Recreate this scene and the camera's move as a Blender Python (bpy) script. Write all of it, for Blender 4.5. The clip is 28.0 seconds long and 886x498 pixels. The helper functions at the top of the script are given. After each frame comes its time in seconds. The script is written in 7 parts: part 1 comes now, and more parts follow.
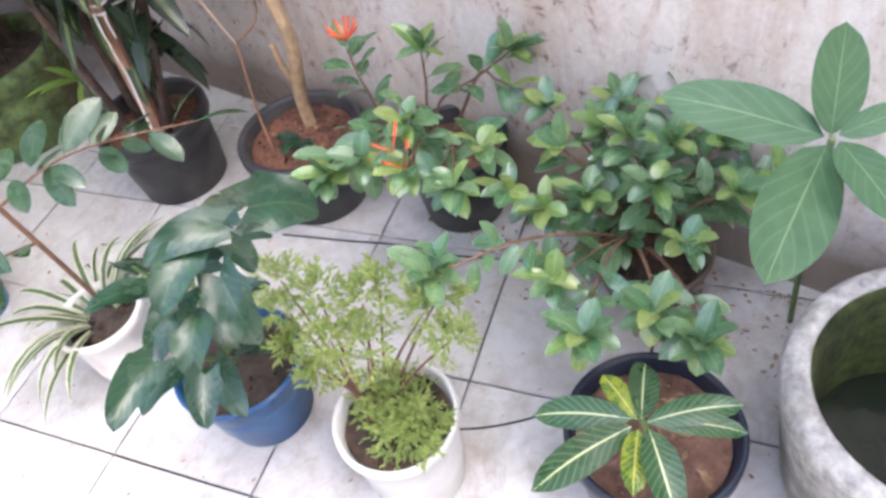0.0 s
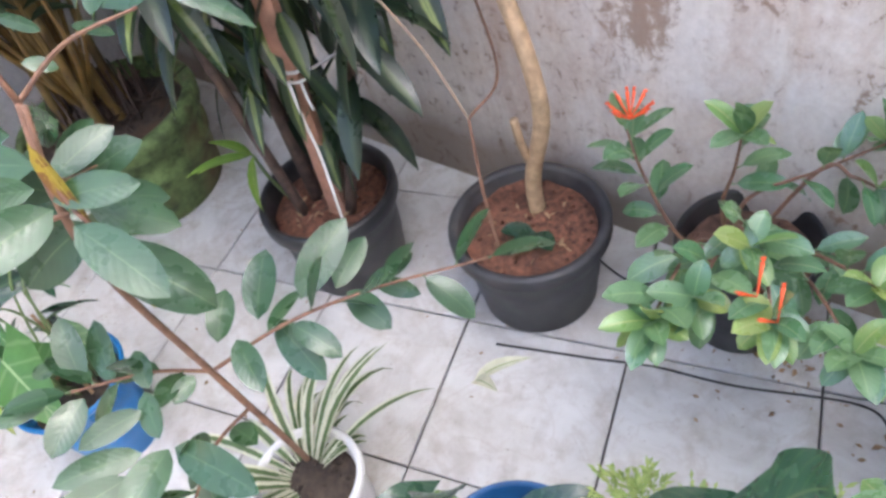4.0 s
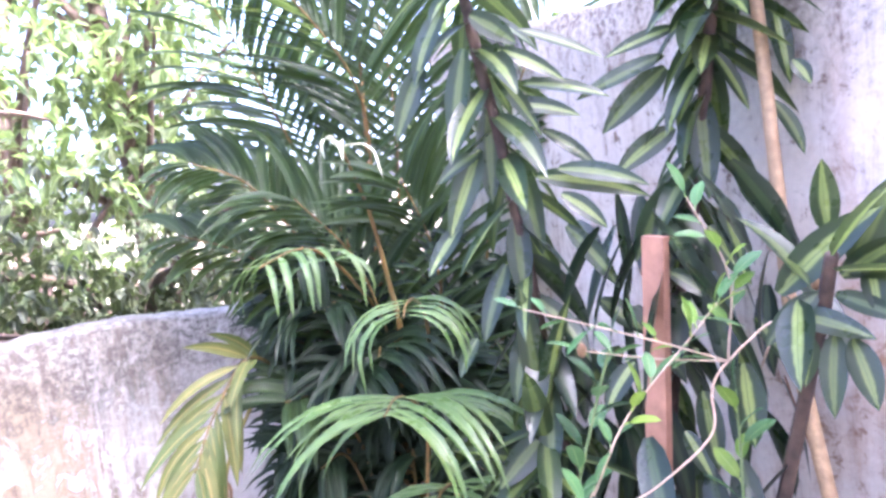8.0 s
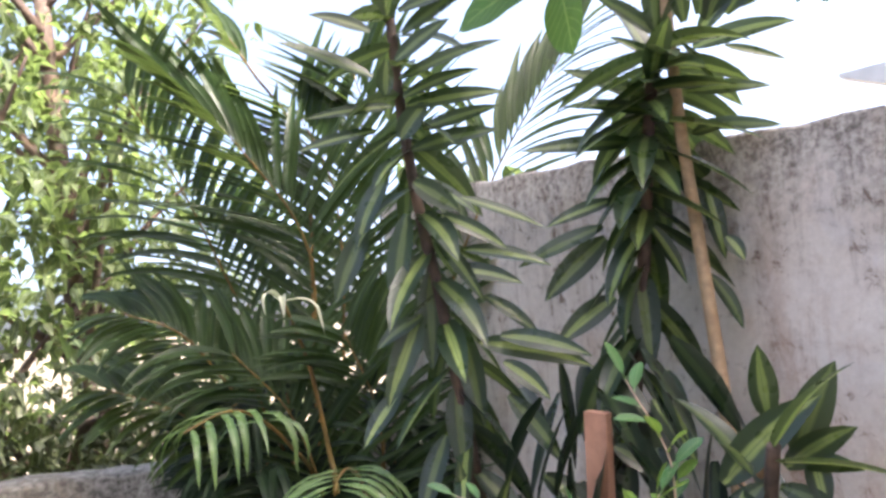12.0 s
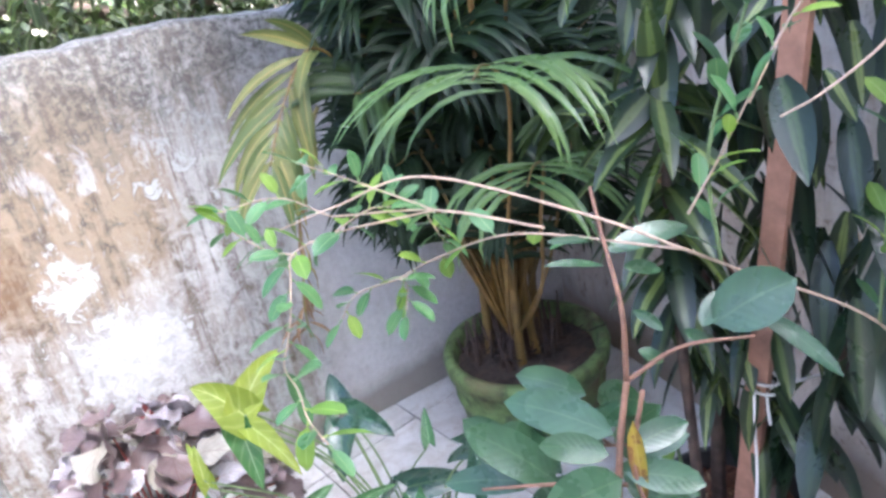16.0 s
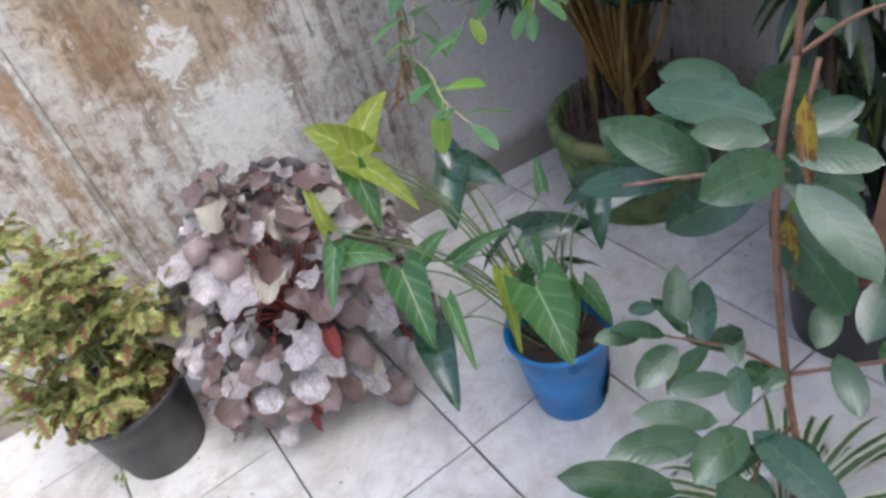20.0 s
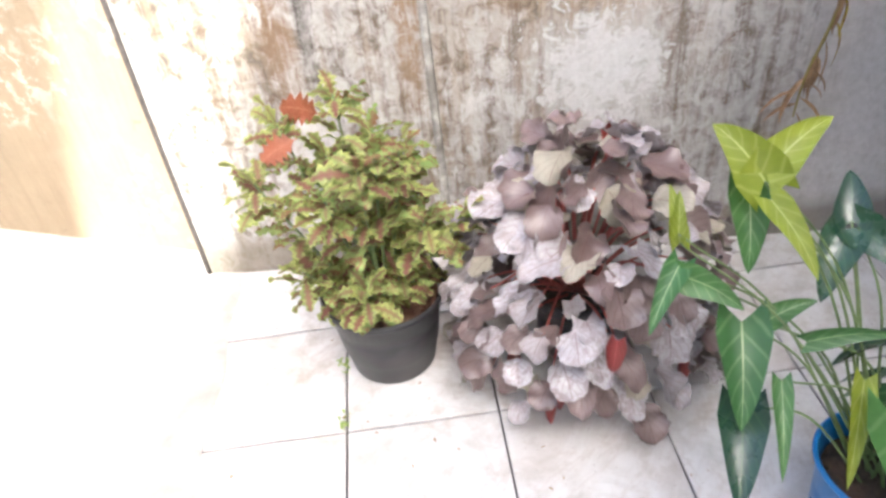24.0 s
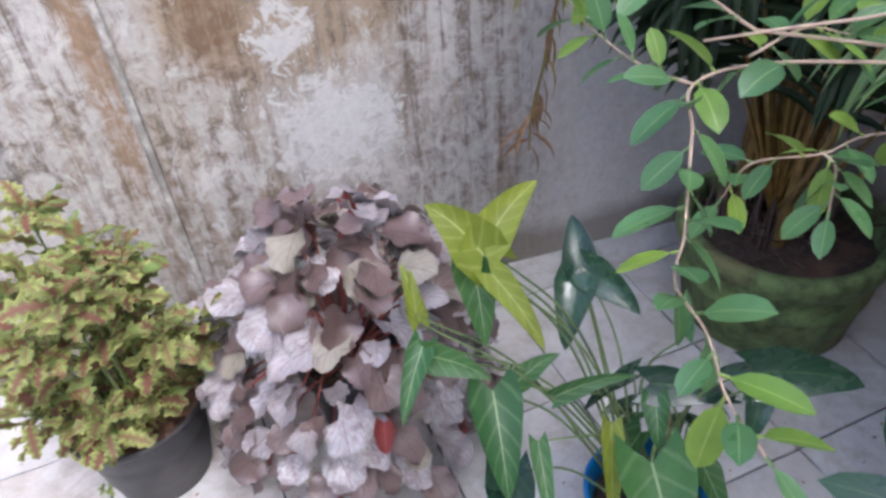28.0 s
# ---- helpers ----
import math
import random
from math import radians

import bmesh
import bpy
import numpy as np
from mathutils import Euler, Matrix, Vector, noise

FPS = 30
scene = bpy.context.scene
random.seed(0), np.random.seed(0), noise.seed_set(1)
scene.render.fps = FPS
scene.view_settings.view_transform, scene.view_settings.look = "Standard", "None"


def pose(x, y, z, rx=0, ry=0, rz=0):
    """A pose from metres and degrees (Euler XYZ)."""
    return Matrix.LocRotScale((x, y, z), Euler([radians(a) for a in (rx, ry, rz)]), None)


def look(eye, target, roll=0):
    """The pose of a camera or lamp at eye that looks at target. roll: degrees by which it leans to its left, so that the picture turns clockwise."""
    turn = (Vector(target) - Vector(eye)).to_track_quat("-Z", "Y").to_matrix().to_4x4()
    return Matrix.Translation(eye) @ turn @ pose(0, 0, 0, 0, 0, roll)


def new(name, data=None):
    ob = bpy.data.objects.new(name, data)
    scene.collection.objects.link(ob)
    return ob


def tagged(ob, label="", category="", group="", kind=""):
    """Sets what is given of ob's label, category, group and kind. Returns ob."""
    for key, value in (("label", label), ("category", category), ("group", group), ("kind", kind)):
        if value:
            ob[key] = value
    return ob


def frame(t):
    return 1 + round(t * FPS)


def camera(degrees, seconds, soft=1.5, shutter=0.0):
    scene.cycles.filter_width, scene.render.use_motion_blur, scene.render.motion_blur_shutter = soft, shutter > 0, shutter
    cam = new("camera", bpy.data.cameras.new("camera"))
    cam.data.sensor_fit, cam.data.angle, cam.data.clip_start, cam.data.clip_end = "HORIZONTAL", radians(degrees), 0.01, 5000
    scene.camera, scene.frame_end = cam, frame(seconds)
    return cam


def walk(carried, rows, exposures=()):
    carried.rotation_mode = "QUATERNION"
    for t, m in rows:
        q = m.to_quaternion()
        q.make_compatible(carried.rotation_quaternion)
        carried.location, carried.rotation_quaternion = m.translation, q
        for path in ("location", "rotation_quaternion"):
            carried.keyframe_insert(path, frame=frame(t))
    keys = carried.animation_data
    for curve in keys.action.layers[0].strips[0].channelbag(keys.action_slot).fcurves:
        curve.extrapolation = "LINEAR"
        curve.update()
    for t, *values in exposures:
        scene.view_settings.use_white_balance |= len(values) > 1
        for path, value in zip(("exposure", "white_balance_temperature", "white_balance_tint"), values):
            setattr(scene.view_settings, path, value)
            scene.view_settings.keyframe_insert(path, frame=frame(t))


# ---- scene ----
cam = camera(63.6, 28.0, soft=3.0)
PATH = [
    (0, (0.017, -1.855, 1.126), (0.884, -1.352, 0.010), -14.79),
    (0.5, (0.013, -1.834, 1.124), (0.877, -1.344, -0.001), -16.01),
    (1, (0.034, -1.811, 1.123), (0.885, -1.303, -0.003), -16.76),
    (1.5, (0.123, -1.744, 1.113), (0.909, -1.205, -0.045), -20.99),
    (2, (0.226, -1.677, 1.085), (0.934, -1.164, -0.134), -25.04),
    (2.5, (0.218, -1.632, 1.097), (0.965, -1.172, -0.120), -19.67),
    (4.5, (0.246, -1.274, 1.095), (1.132, -0.633, 0.068), -16.92),
    (5, (0.251, -1.234, 1.142), (1.274, -0.568, 0.271), -12.25),
    (5.5, (0.246, -1.217, 1.202), (1.358, -0.465, 0.532), -11.15),
    (6, (0.237, -1.233, 1.267), (1.390, -0.435, 0.733), -9.81),
    (6.5, (0.174, -1.249, 1.333), (1.340, -0.364, 1.006), -10.09),
    (7, (0.138, -1.265, 1.388), (1.214, -0.241, 1.179), -9.34),
    (7.5, (0.102, -1.278, 1.400), (1.118, -0.182, 1.273), -7.50),
    (8, (0.106, -1.284, 1.395), (1.090, -0.161, 1.250), -6.99),
    (8.5, (0.124, -1.282, 1.403), (1.141, -0.183, 1.312), -7.25),
    (9, (0.127, -1.291, 1.407), (1.164, -0.208, 1.452), -6.70),
    (9.5, (0.129, -1.291, 1.424), (1.163, -0.211, 1.543), -6.73),
    (10, (0.127, -1.300, 1.453), (1.177, -0.254, 1.682), -6.16),
    (10.5, (0.140, -1.306, 1.456), (1.211, -0.314, 1.799), -6.00),
    (11, (0.150, -1.303, 1.457), (1.293, -0.396, 1.804), -4.61),
    (11.5, (0.151, -1.311, 1.457), (1.276, -0.364, 1.752), -4.78),
    (12, (0.148, -1.286, 1.437), (1.218, -0.243, 1.564), -5.62),
    (12.5, (0.163, -1.266, 1.404), (1.220, -0.205, 1.326), -5.86),
    (13, (0.164, -1.244, 1.387), (1.181, -0.167, 1.156), -6.55),
    (13.5, (0.161, -1.222, 1.362), (1.157, -0.169, 0.977), -6.55),
    (15.5, (0.121, -1.178, 1.280), (0.940, -0.060, 0.706), -10.62),
    (16, (0.078, -1.165, 1.238), (0.864, -0.040, 0.632), -10.97),
    (16.5, (0.093, -1.171, 1.197), (0.855, -0.103, 0.469), -11.56),
    (17, (0.086, -1.183, 1.158), (0.832, -0.156, 0.358), -12.65),
    (17.5, (0.083, -1.197, 1.123), (0.824, -0.246, 0.231), -12.75),
    (18, (0.083, -1.223, 1.088), (0.783, -0.292, 0.142), -13.92),
    (18.5, (0.043, -1.197, 1.076), (0.715, -0.262, 0.115), -14.02),
    (19, (0.022, -1.170, 1.095), (0.620, -0.181, 0.138), -16.04),
    (19.5, (0.011, -1.143, 1.110), (0.525, -0.073, 0.192), -18.65),
    (20, (0.005, -1.134, 1.120), (0.486, -0.026, 0.230), -17.99),
    (20.5, (-0.013, -1.139, 1.124), (0.516, -0.012, 0.287), -13.45),
    (22.5, (-0.112, -1.072, 1.162), (0.253, 0.164, 0.395), -6.34),
    (23, (-0.108, -1.035, 1.159), (0.179, 0.201, 0.361), -6.22),
    (23.5, (-0.113, -0.948, 1.153), (0.003, 0.275, 0.292), -7.56),
    (24, (-0.104, -0.895, 1.125), (-0.064, 0.284, 0.198), -6.51),
    (24.5, (-0.096, -0.873, 1.102), (-0.063, 0.232, 0.088), -8.63),
    (25, (-0.066, -0.863, 1.086), (-0.019, 0.188, 0.017), -11.01),
    (25.5, (0.019, -0.888, 1.058), (0.306, 0.066, -0.064), -8.45),
    (26, (0.086, -0.887, 1.069), (0.518, 0.045, -0.023), -8.09),
    (26.5, (0.036, -0.865, 1.129), (0.387, 0.200, 0.133), -9.08),
    (27, (-0.018, -0.848, 1.133), (0.241, 0.250, 0.145), -6.50),
    (27.5, (0.027, -0.815, 1.154), (0.338, 0.257, 0.151), -5.17),
    (28, (0.049, -0.807, 1.164), (0.451, 0.293, 0.227), -4.94),
]
EXPOSURES = [  # seconds, stops, kelvin, tint
    (0, 3.92, 6400, 10), (1, 4.17, 6350, 12), (2, 3.9, 6400, 13), (2.5, 3.95, 6400, 9), (4.5, 3.75, 6100, 8), (5, 3.88, 6150, 8), (6, 2.88, 5850, 9), (7, 3.72, 5600, 22), (7.5, 4.2, 5600, 20), (8, 4.42, 5500, 26), (9, 4.25, 5600, 24),
    (10, 4.02, 5750, 18), (11, 3.15, 7100, 11), (12, 3.05, 6600, 10), (13, 4.28, 5850, 26), (13.5, 4.1, 5800, 22), (15.5, 3.6, 5450, 9), (16, 3.75, 5400, 10), (17, 4.68, 5600, 26), (18, 3.05, 5800, 8),
    (19, 2.52, 5850, 6), (20, 2.75, 5750, 6), (20.5, 2.75, 5750, 6), (22.5, 2.8, 5750, 7), (23, 2.9, 5700, 6), (23.5, 3.0, 5900, 7), (24, 3.15, 6100, 7), (25, 3.0, 6100, 7), (25.6, 2.8, 6100, 7), (26.5, 2.68, 5800, 8), (28, 2.73, 5600, 11)]
walk(cam, [(t, look(eye, target, roll)) for t, eye, target, roll in PATH], EXPOSURES)

# ---- light: hazy sky over the yard, sun cut by added unseen walls ----
SUN_EL, SUN_AZ = 50.0, 168.1  # degrees; azimuth measured from +y clockwise
world = bpy.data.worlds.new("sky")
scene.world = world
world.use_nodes = True
wn = world.node_tree
sky = wn.nodes.new("ShaderNodeTexSky")
sky.sky_type, sky.sun_disc = "NISHITA", False
sky.sun_elevation, sky.sun_rotation = radians(SUN_EL), radians(SUN_AZ)
sky.dust_density, sky.air_density, sky.ozone_density = 6.0, 0.45, 0.6
wn.nodes["Background"].inputs["Strength"].default_value = 0.15
wn.links.new(sky.outputs[0], wn.nodes["Background"].inputs["Color"])
sun_data = bpy.data.lights.new("sun", "SUN")
sun_data.energy, sun_data.angle, sun_data.color = 1.7, radians(0.8), (1.0, 0.95, 0.86)
sun = new("sun", sun_data)
_el, _az = radians(SUN_EL), radians(SUN_AZ)
_way = Vector((math.sin(_az) * math.cos(_el), math.cos(_az) * math.cos(_el), math.sin(_el)))
sun.matrix_world = look(_way * 10, (0, 0, 0))


# ---- materials ----
class Nodes:
    """A small builder for procedural materials."""

    def __init__(self, name, rough=0.6, metal=0.0, spec=0.5):
        self.mat = bpy.data.materials.new(name)
        self.mat.use_nodes = True
        self.t = self.mat.node_tree
        self.p = self.t.nodes["Principled BSDF"]
        self.p.inputs["Roughness"].default_value = rough
        self.p.inputs["Metallic"].default_value = metal
        self.p.inputs["Specular IOR Level"].default_value = spec
        self.out = self.t.nodes["Material Output"]

    def add(self, kind, operation="", blend="", clamp=False):
        n = self.t.nodes.new(kind)
        if operation:
            n.operation = operation
        if blend:
            n.data_type, n.blend_type = "RGBA", blend
        if clamp:
            n.use_clamp = True
        return n

    def link(self, a, b):
        self.t.links.new(a, b)

    def coord(self, which="Object", scale=(1, 1, 1)):
        c, m = self.add("ShaderNodeTexCoord"), self.add("ShaderNodeMapping")
        m.inputs["Scale"].default_value = scale
        self.link(c.outputs[which], m.inputs["Vector"])
        return m.outputs[0]

    def noise(self, vec, scale, detail=5.0, rough=0.6, distort=0.0):
        n = self.add("ShaderNodeTexNoise")
        n.inputs["Scale"].default_value, n.inputs["Detail"].default_value = scale, detail
        n.inputs["Roughness"].default_value, n.inputs["Distortion"].default_value = rough, distort
        self.link(vec, n.inputs["Vector"])
        return n.outputs["Fac"]

    def ramp(self, fac, stops, mode="LINEAR"):
        r = self.add("ShaderNodeValToRGB")
        r.color_ramp.interpolation = mode
        els = r.color_ramp.elements
        while len(els) < len(stops):
            els.new(0.5)
        for e, (pos, col) in zip(els, stops):
            e.position = pos
            e.color = (*col, 1) if isinstance(col, tuple) else (col, col, col, 1)
        self.link(fac, r.inputs[0])
        return r.outputs[0]

    def mix(self, fac, a, b, blend="MIX"):
        m = self.add("ShaderNodeMix", blend=blend)
        for val, sock in ((fac, m.inputs[0]), (a, m.inputs[6]), (b, m.inputs[7])):
            if isinstance(val, (int, float)):
                sock.default_value = val
            elif isinstance(val, tuple):
                sock.default_value = (*val, 1)
            else:
                self.link(val, sock)
        return m.outputs[2]

    def math(self, op, a, b=0.0, clamp=False):
        m = self.add("ShaderNodeMath", operation=op, clamp=clamp)
        for val, sock in ((a, m.inputs[0]), (b, m.inputs[1])):
            if isinstance(val, (int, float)):
                sock.default_value = val
            else:
                self.link(val, sock)
        return m.outputs[0]

    def base(self, col):
        if isinstance(col, tuple):
            self.p.inputs["Base Color"].default_value = (*col, 1)
        else:
            self.link(col, self.p.inputs["Base Color"])

    def rough(self, val):
        self.link(val, self.p.inputs["Roughness"])

    def bump(self, height, strength=0.3, dist=0.01):
        b = self.add("ShaderNodeBump")
        b.inputs["Strength"].default_value, b.inputs["Distance"].default_value = strength, dist
        self.link(height, b.inputs["Height"])
        self.link(b.outputs[0], self.p.inputs["Normal"])


def plain(name, col, rough=0.6, vary=0.25, scale=20.0, bump=0.15, metal=0.0, stain=None, which="Object"):
    """A surface of one material with grain, blotches and slight relief."""
    m = Nodes(name, rough, metal)
    v = m.coord(which)
    fine, wide = m.noise(v, scale), m.noise(v, scale / 6, 3)
    dark = tuple(c * (1 - vary) for c in col)
    light = tuple(min(1, c * (1 + vary * 0.7)) for c in col)
    c = m.ramp(fine, [(0.3, dark), (0.7, light)])
    if stain:
        c = m.mix(m.ramp(wide, [(0.48, 0.0), (0.68, 0.8)]), c, stain)
    m.base(c)
    m.rough(m.ramp(wide, [(0.3, max(0.05, rough - 0.12)), (0.7, min(1.0, rough + 0.12))]))
    m.bump(fine, bump, 0.004)
    return m.mat


def wall_paint(name, ground, streak, dirt, patch, streak_amount=0.5, patch_at=None, moss=None, seed=0.0):
    """Old lime-washed plaster: rain streaks run down it, paint has flaked, damp has stained it."""
    m = Nodes(name, 0.9, spec=0.2)
    v = m.coord("Object")
    off = m.add("ShaderNodeVectorMath", operation="ADD")
    off.inputs[1].default_value = (seed, seed * 1.7, seed * 0.3)
    m.link(v, off.inputs[0])
    v = off.outputs[0]
    def stretched(sx, sz):
        mp = m.add("ShaderNodeMapping")
        mp.inputs["Scale"].default_value = (sx, sx, sz)
        m.link(v, mp.inputs["Vector"])
        return mp.outputs[0]
    run = m.noise(stretched(9, 0.9), 1.0, 8, 0.68, 0.4)
    thin = m.noise(stretched(34, 1.6), 1.0, 5, 0.7, 0.2)
    blot = m.noise(v, 3.2, 6, 0.65, 0.6)
    grain = m.noise(v, 60, 6, 0.7)
    fleck = m.noise(v, 22, 7, 0.75, 0.5)
    c = m.mix(m.ramp(blot, [(0.35, 0.0), (0.65, 1.0)]), ground, tuple(x * 0.82 for x in ground))
    c = m.mix(m.math("MULTIPLY", m.ramp(run, [(0.46, 0.0), (0.66, 1.0)]), streak_amount), c, streak)
    c = m.mix(m.math("MULTIPLY", m.ramp(thin, [(0.5, 0.0), (0.72, 1.0)]), streak_amount * 0.8), c, dirt)
    spots = m.math("MULTIPLY", m.ramp(fleck, [(0.58, 0.0), (0.68, 1.0)]), m.ramp(blot, [(0.45, 0.0), (0.6, 1.0)]))
    c = m.mix(m.math("MULTIPLY", spots, 0.8), c, dirt)
    flake = m.math("MULTIPLY", m.ramp(fleck, [(0.5, 0.0), (0.56, 1.0)]), m.ramp(m.noise(v, 2.3, 4, 0.6, 0.3), [(0.5, 0.0), (0.62, 1.0)]))
    c = m.mix(flake, c, patch)
    if moss:
        # damp dark growth along the top
        g = m.add("ShaderNodeSeparateXYZ")
        m.link(m.coord("Object"), g.inputs[0])
        top = m.ramp(m.math("ADD", g.outputs[2], m.math("MULTIPLY", m.noise(stretched(12, 2), 1.0, 6, 0.7), 0.5)), [(moss[0], 0.0), (moss[1], 1.0)])
        c = m.mix(m.math("MULTIPLY", top, m.ramp(fleck, [(0.4, 0.1), (0.6, 0.95)])), c, moss[2])
    c = m.mix(m.ramp(grain, [(0.3, 0.25), (0.7, 0.0)]), c, tuple(x * 0.6 for x in ground))
    m.base(c)
    h = m.mix(0.5, fleck, grain)
    m.bump(h, 0.5, 0.006)
    return m.mat


def old_plaster(name, seed):
    """Coordinates and the fine noises that old plaster shares."""
    m = Nodes(name, 0.92, spec=0.15)
    off = m.add("ShaderNodeVectorMath", operation="ADD")
    off.inputs[1].default_value = (seed, seed * 1.7, seed * 0.3)
    m.link(m.coord("Object"), off.inputs[0])
    v = off.outputs[0]

    def stretched(sx, sz):
        mp = m.add("ShaderNodeMapping")
        mp.inputs["Scale"].default_value = (sx, sx, sz)
        m.link(v, mp.inputs["Vector"])
        return mp.outputs[0]
    xyz = m.add("ShaderNodeSeparateXYZ")
    m.link(m.coord("Object"), xyz.inputs[0])
    return m, v, stretched, xyz.outputs


def spot(m, a, b, ca, cb, ra, rb):
    """One inside an oval round (ca, cb), fading to zero at its rim."""
    da = m.math("DIVIDE", m.math("SUBTRACT", a, ca), ra)
    db = m.math("DIVIDE", m.math("SUBTRACT", b, cb), rb)
    return m.math("SUBTRACT", 1.0, m.math("ADD", m.math("MULTIPLY", da, da), m.math("MULTIPLY", db, db)), True)


def low_wall_paint():
    """Lime wash over ochre render: black rain streaks, rusty runs, a large flaking white patch, mould along the top."""
    m, v, stretched, xyz = old_plaster("weathered_lime_wall", 3.1)
    x, z = xyz[0], xyz[2]
    wide = m.noise(v, 2.6, 5, 0.62, 0.5)
    fleck = m.noise(v, 26, 8, 0.75, 0.6)
    grit = m.noise(v, 70, 6, 0.75)
    run = m.noise(stretched(13, 1.5), 1.0, 8, 0.72, 0.5)
    run2 = m.noise(stretched(21, 2.2), 1.0, 7, 0.72, 0.4)
    thin = m.noise(stretched(48, 3.0), 1.0, 6, 0.75, 0.3)
    c = m.mix(m.ramp(m.math("ADD", m.math("MULTIPLY", wide, 0.5), m.math("MULTIPLY", fleck, 0.5)), [(0.38, 0.0), (0.62, 1.0)]), (0.50, 0.48, 0.455), (0.31, 0.295, 0.275))
    left = m.ramp(x, [(0.66, 1.0), (0.86, 0.0)])   # the corner stays cleaner
    # ochre render showing through
    och = m.math("MAXIMUM", spot(m, x, z, 0.26, 0.86, 0.36, 0.42), m.math("MULTIPLY", spot(m, x, z, -0.48, 0.8, 0.3, 0.6), 0.6))
    och = m.math("MAXIMUM", och, m.math("MULTIPLY", spot(m, x, z, 0.05, 0.5, 0.5, 0.6), 0.45))
    c = m.mix(m.ramp(m.math("ADD", m.math("MULTIPLY", och, 0.45), m.math("MULTIPLY", m.math("ADD", m.math("MULTIPLY", run, 0.6), m.math("MULTIPLY", fleck, 0.4)), 0.75)), [(0.52, 0.0), (0.7, 0.8)]), c, (0.3, 0.222, 0.135))
    c = m.mix(m.math("MULTIPLY", left, m.ramp(m.math("ADD", m.math("MULTIPLY", run2, 0.65), m.math("MULTIPLY", fleck, 0.35)), [(0.48, 0.0), (0.6, 0.8)])), c, (0.19, 0.135, 0.085))
    # black mould streaks
    up = m.ramp(z, [(0.15, 0.55), (0.9, 1.0)])
    c = m.mix(m.math("MULTIPLY", m.math("MULTIPLY", m.math("ADD", m.math("MULTIPLY", left, 0.85), 0.15), up), m.ramp(m.math("ADD", m.math("MULTIPLY", thin, 0.6), m.math("MULTIPLY", fleck, 0.4)), [(0.49, 0.0), (0.6, 0.9)])), c, (0.085, 0.075, 0.066))
    c = m.mix(m.math("MULTIPLY", left, m.math("MULTIPLY", m.ramp(fleck, [(0.56, 0.0), (0.63, 0.85)]), m.ramp(wide, [(0.42, 0.1), (0.6, 1.0)]))), c, (0.09, 0.078, 0.066))
    # single broad runs: rust beside the joint, brown and black by the free end, a dark one under the ochre
    for cx, cz, rx_, rz_, tone in ((-0.338, 0.612, 0.050, 0.197, (0.2, 0.12, 0.06)), (-0.282, 0.704, 0.030, 0.299, (0.06, 0.055, 0.05)), (-0.079, 0.677, 0.040, 0.331, (0.24, 0.15, 0.08)), (0.121, 0.747, 0.090, 0.175, (0.16, 0.1, 0.055))):
        c = m.mix(m.ramp(m.math("ADD", m.math("MULTIPLY", spot(m, x, z, cx, cz, rx_, rz_), 0.26), m.math("MULTIPLY", m.math("ADD", thin, fleck), 0.5)), [(0.56, 0.0), (0.76, 0.85)]), c, tone)
    # cleaner, paler corner, with the light that falls there put into its colour
    c = m.mix(m.math("MULTIPLY", m.math("SUBTRACT", 1.0, left), 0.75), c, (0.72, 0.695, 0.685))
    # flaking white patch
    fl = m.math("MAXIMUM", spot(m, x, z, 0.3, 0.47, 0.21, 0.19), m.math("MULTIPLY", spot(m, x, z, 0.24, 0.69, 0.09, 0.12), 0.9))
    fl = m.math("MAXIMUM", fl, m.math("MULTIPLY", spot(m, x, z, 0.55, 0.92, 0.3, 0.22), 0.55))
    c = m.mix(m.ramp(m.math("ADD", m.math("MULTIPLY", fl, 0.27), m.math("MULTIPLY", fleck, 0.9)), [(0.60, 0.0), (0.66, 0.85)]), c, (0.57, 0.57, 0.56))
    # lime flecks left between the streaks
    lime = m.noise(stretched(16, 7), 1.0, 8, 0.75, 0.5)
    c = m.mix(m.math("MULTIPLY", left, m.ramp(lime, [(0.55, 0.0), (0.62, 0.75)])), c, (0.52, 0.51, 0.495))
    # mould along the top, darker brown towards the foot
    top = m.ramp(m.math("MULTIPLY", m.math("ADD", z, m.math("MULTIPLY", m.math("ADD", run, fleck), 0.4)), 0.5), [(0.62, 0.0), (0.74, 0.95)])
    c = m.mix(m.math("MULTIPLY", top, m.ramp(grit, [(0.38, 0.35), (0.58, 1.0)])), c, (0.085, 0.08, 0.07))
    foot = m.ramp(m.math("SUBTRACT", z, m.math("MULTIPLY", wide, 0.14)), [(-0.03, 0.75), (0.06, 0.0)])
    c = m.mix(foot, c, (0.19, 0.165, 0.13))
    c = m.mix(m.ramp(grit, [(0.3, 0.3), (0.62, 0.0)]), c, (0.2, 0.185, 0.16))
    m.base(c)
    m.bump(m.mix(0.5, fleck, grit), 0.6, 0.006)
    return m.mat


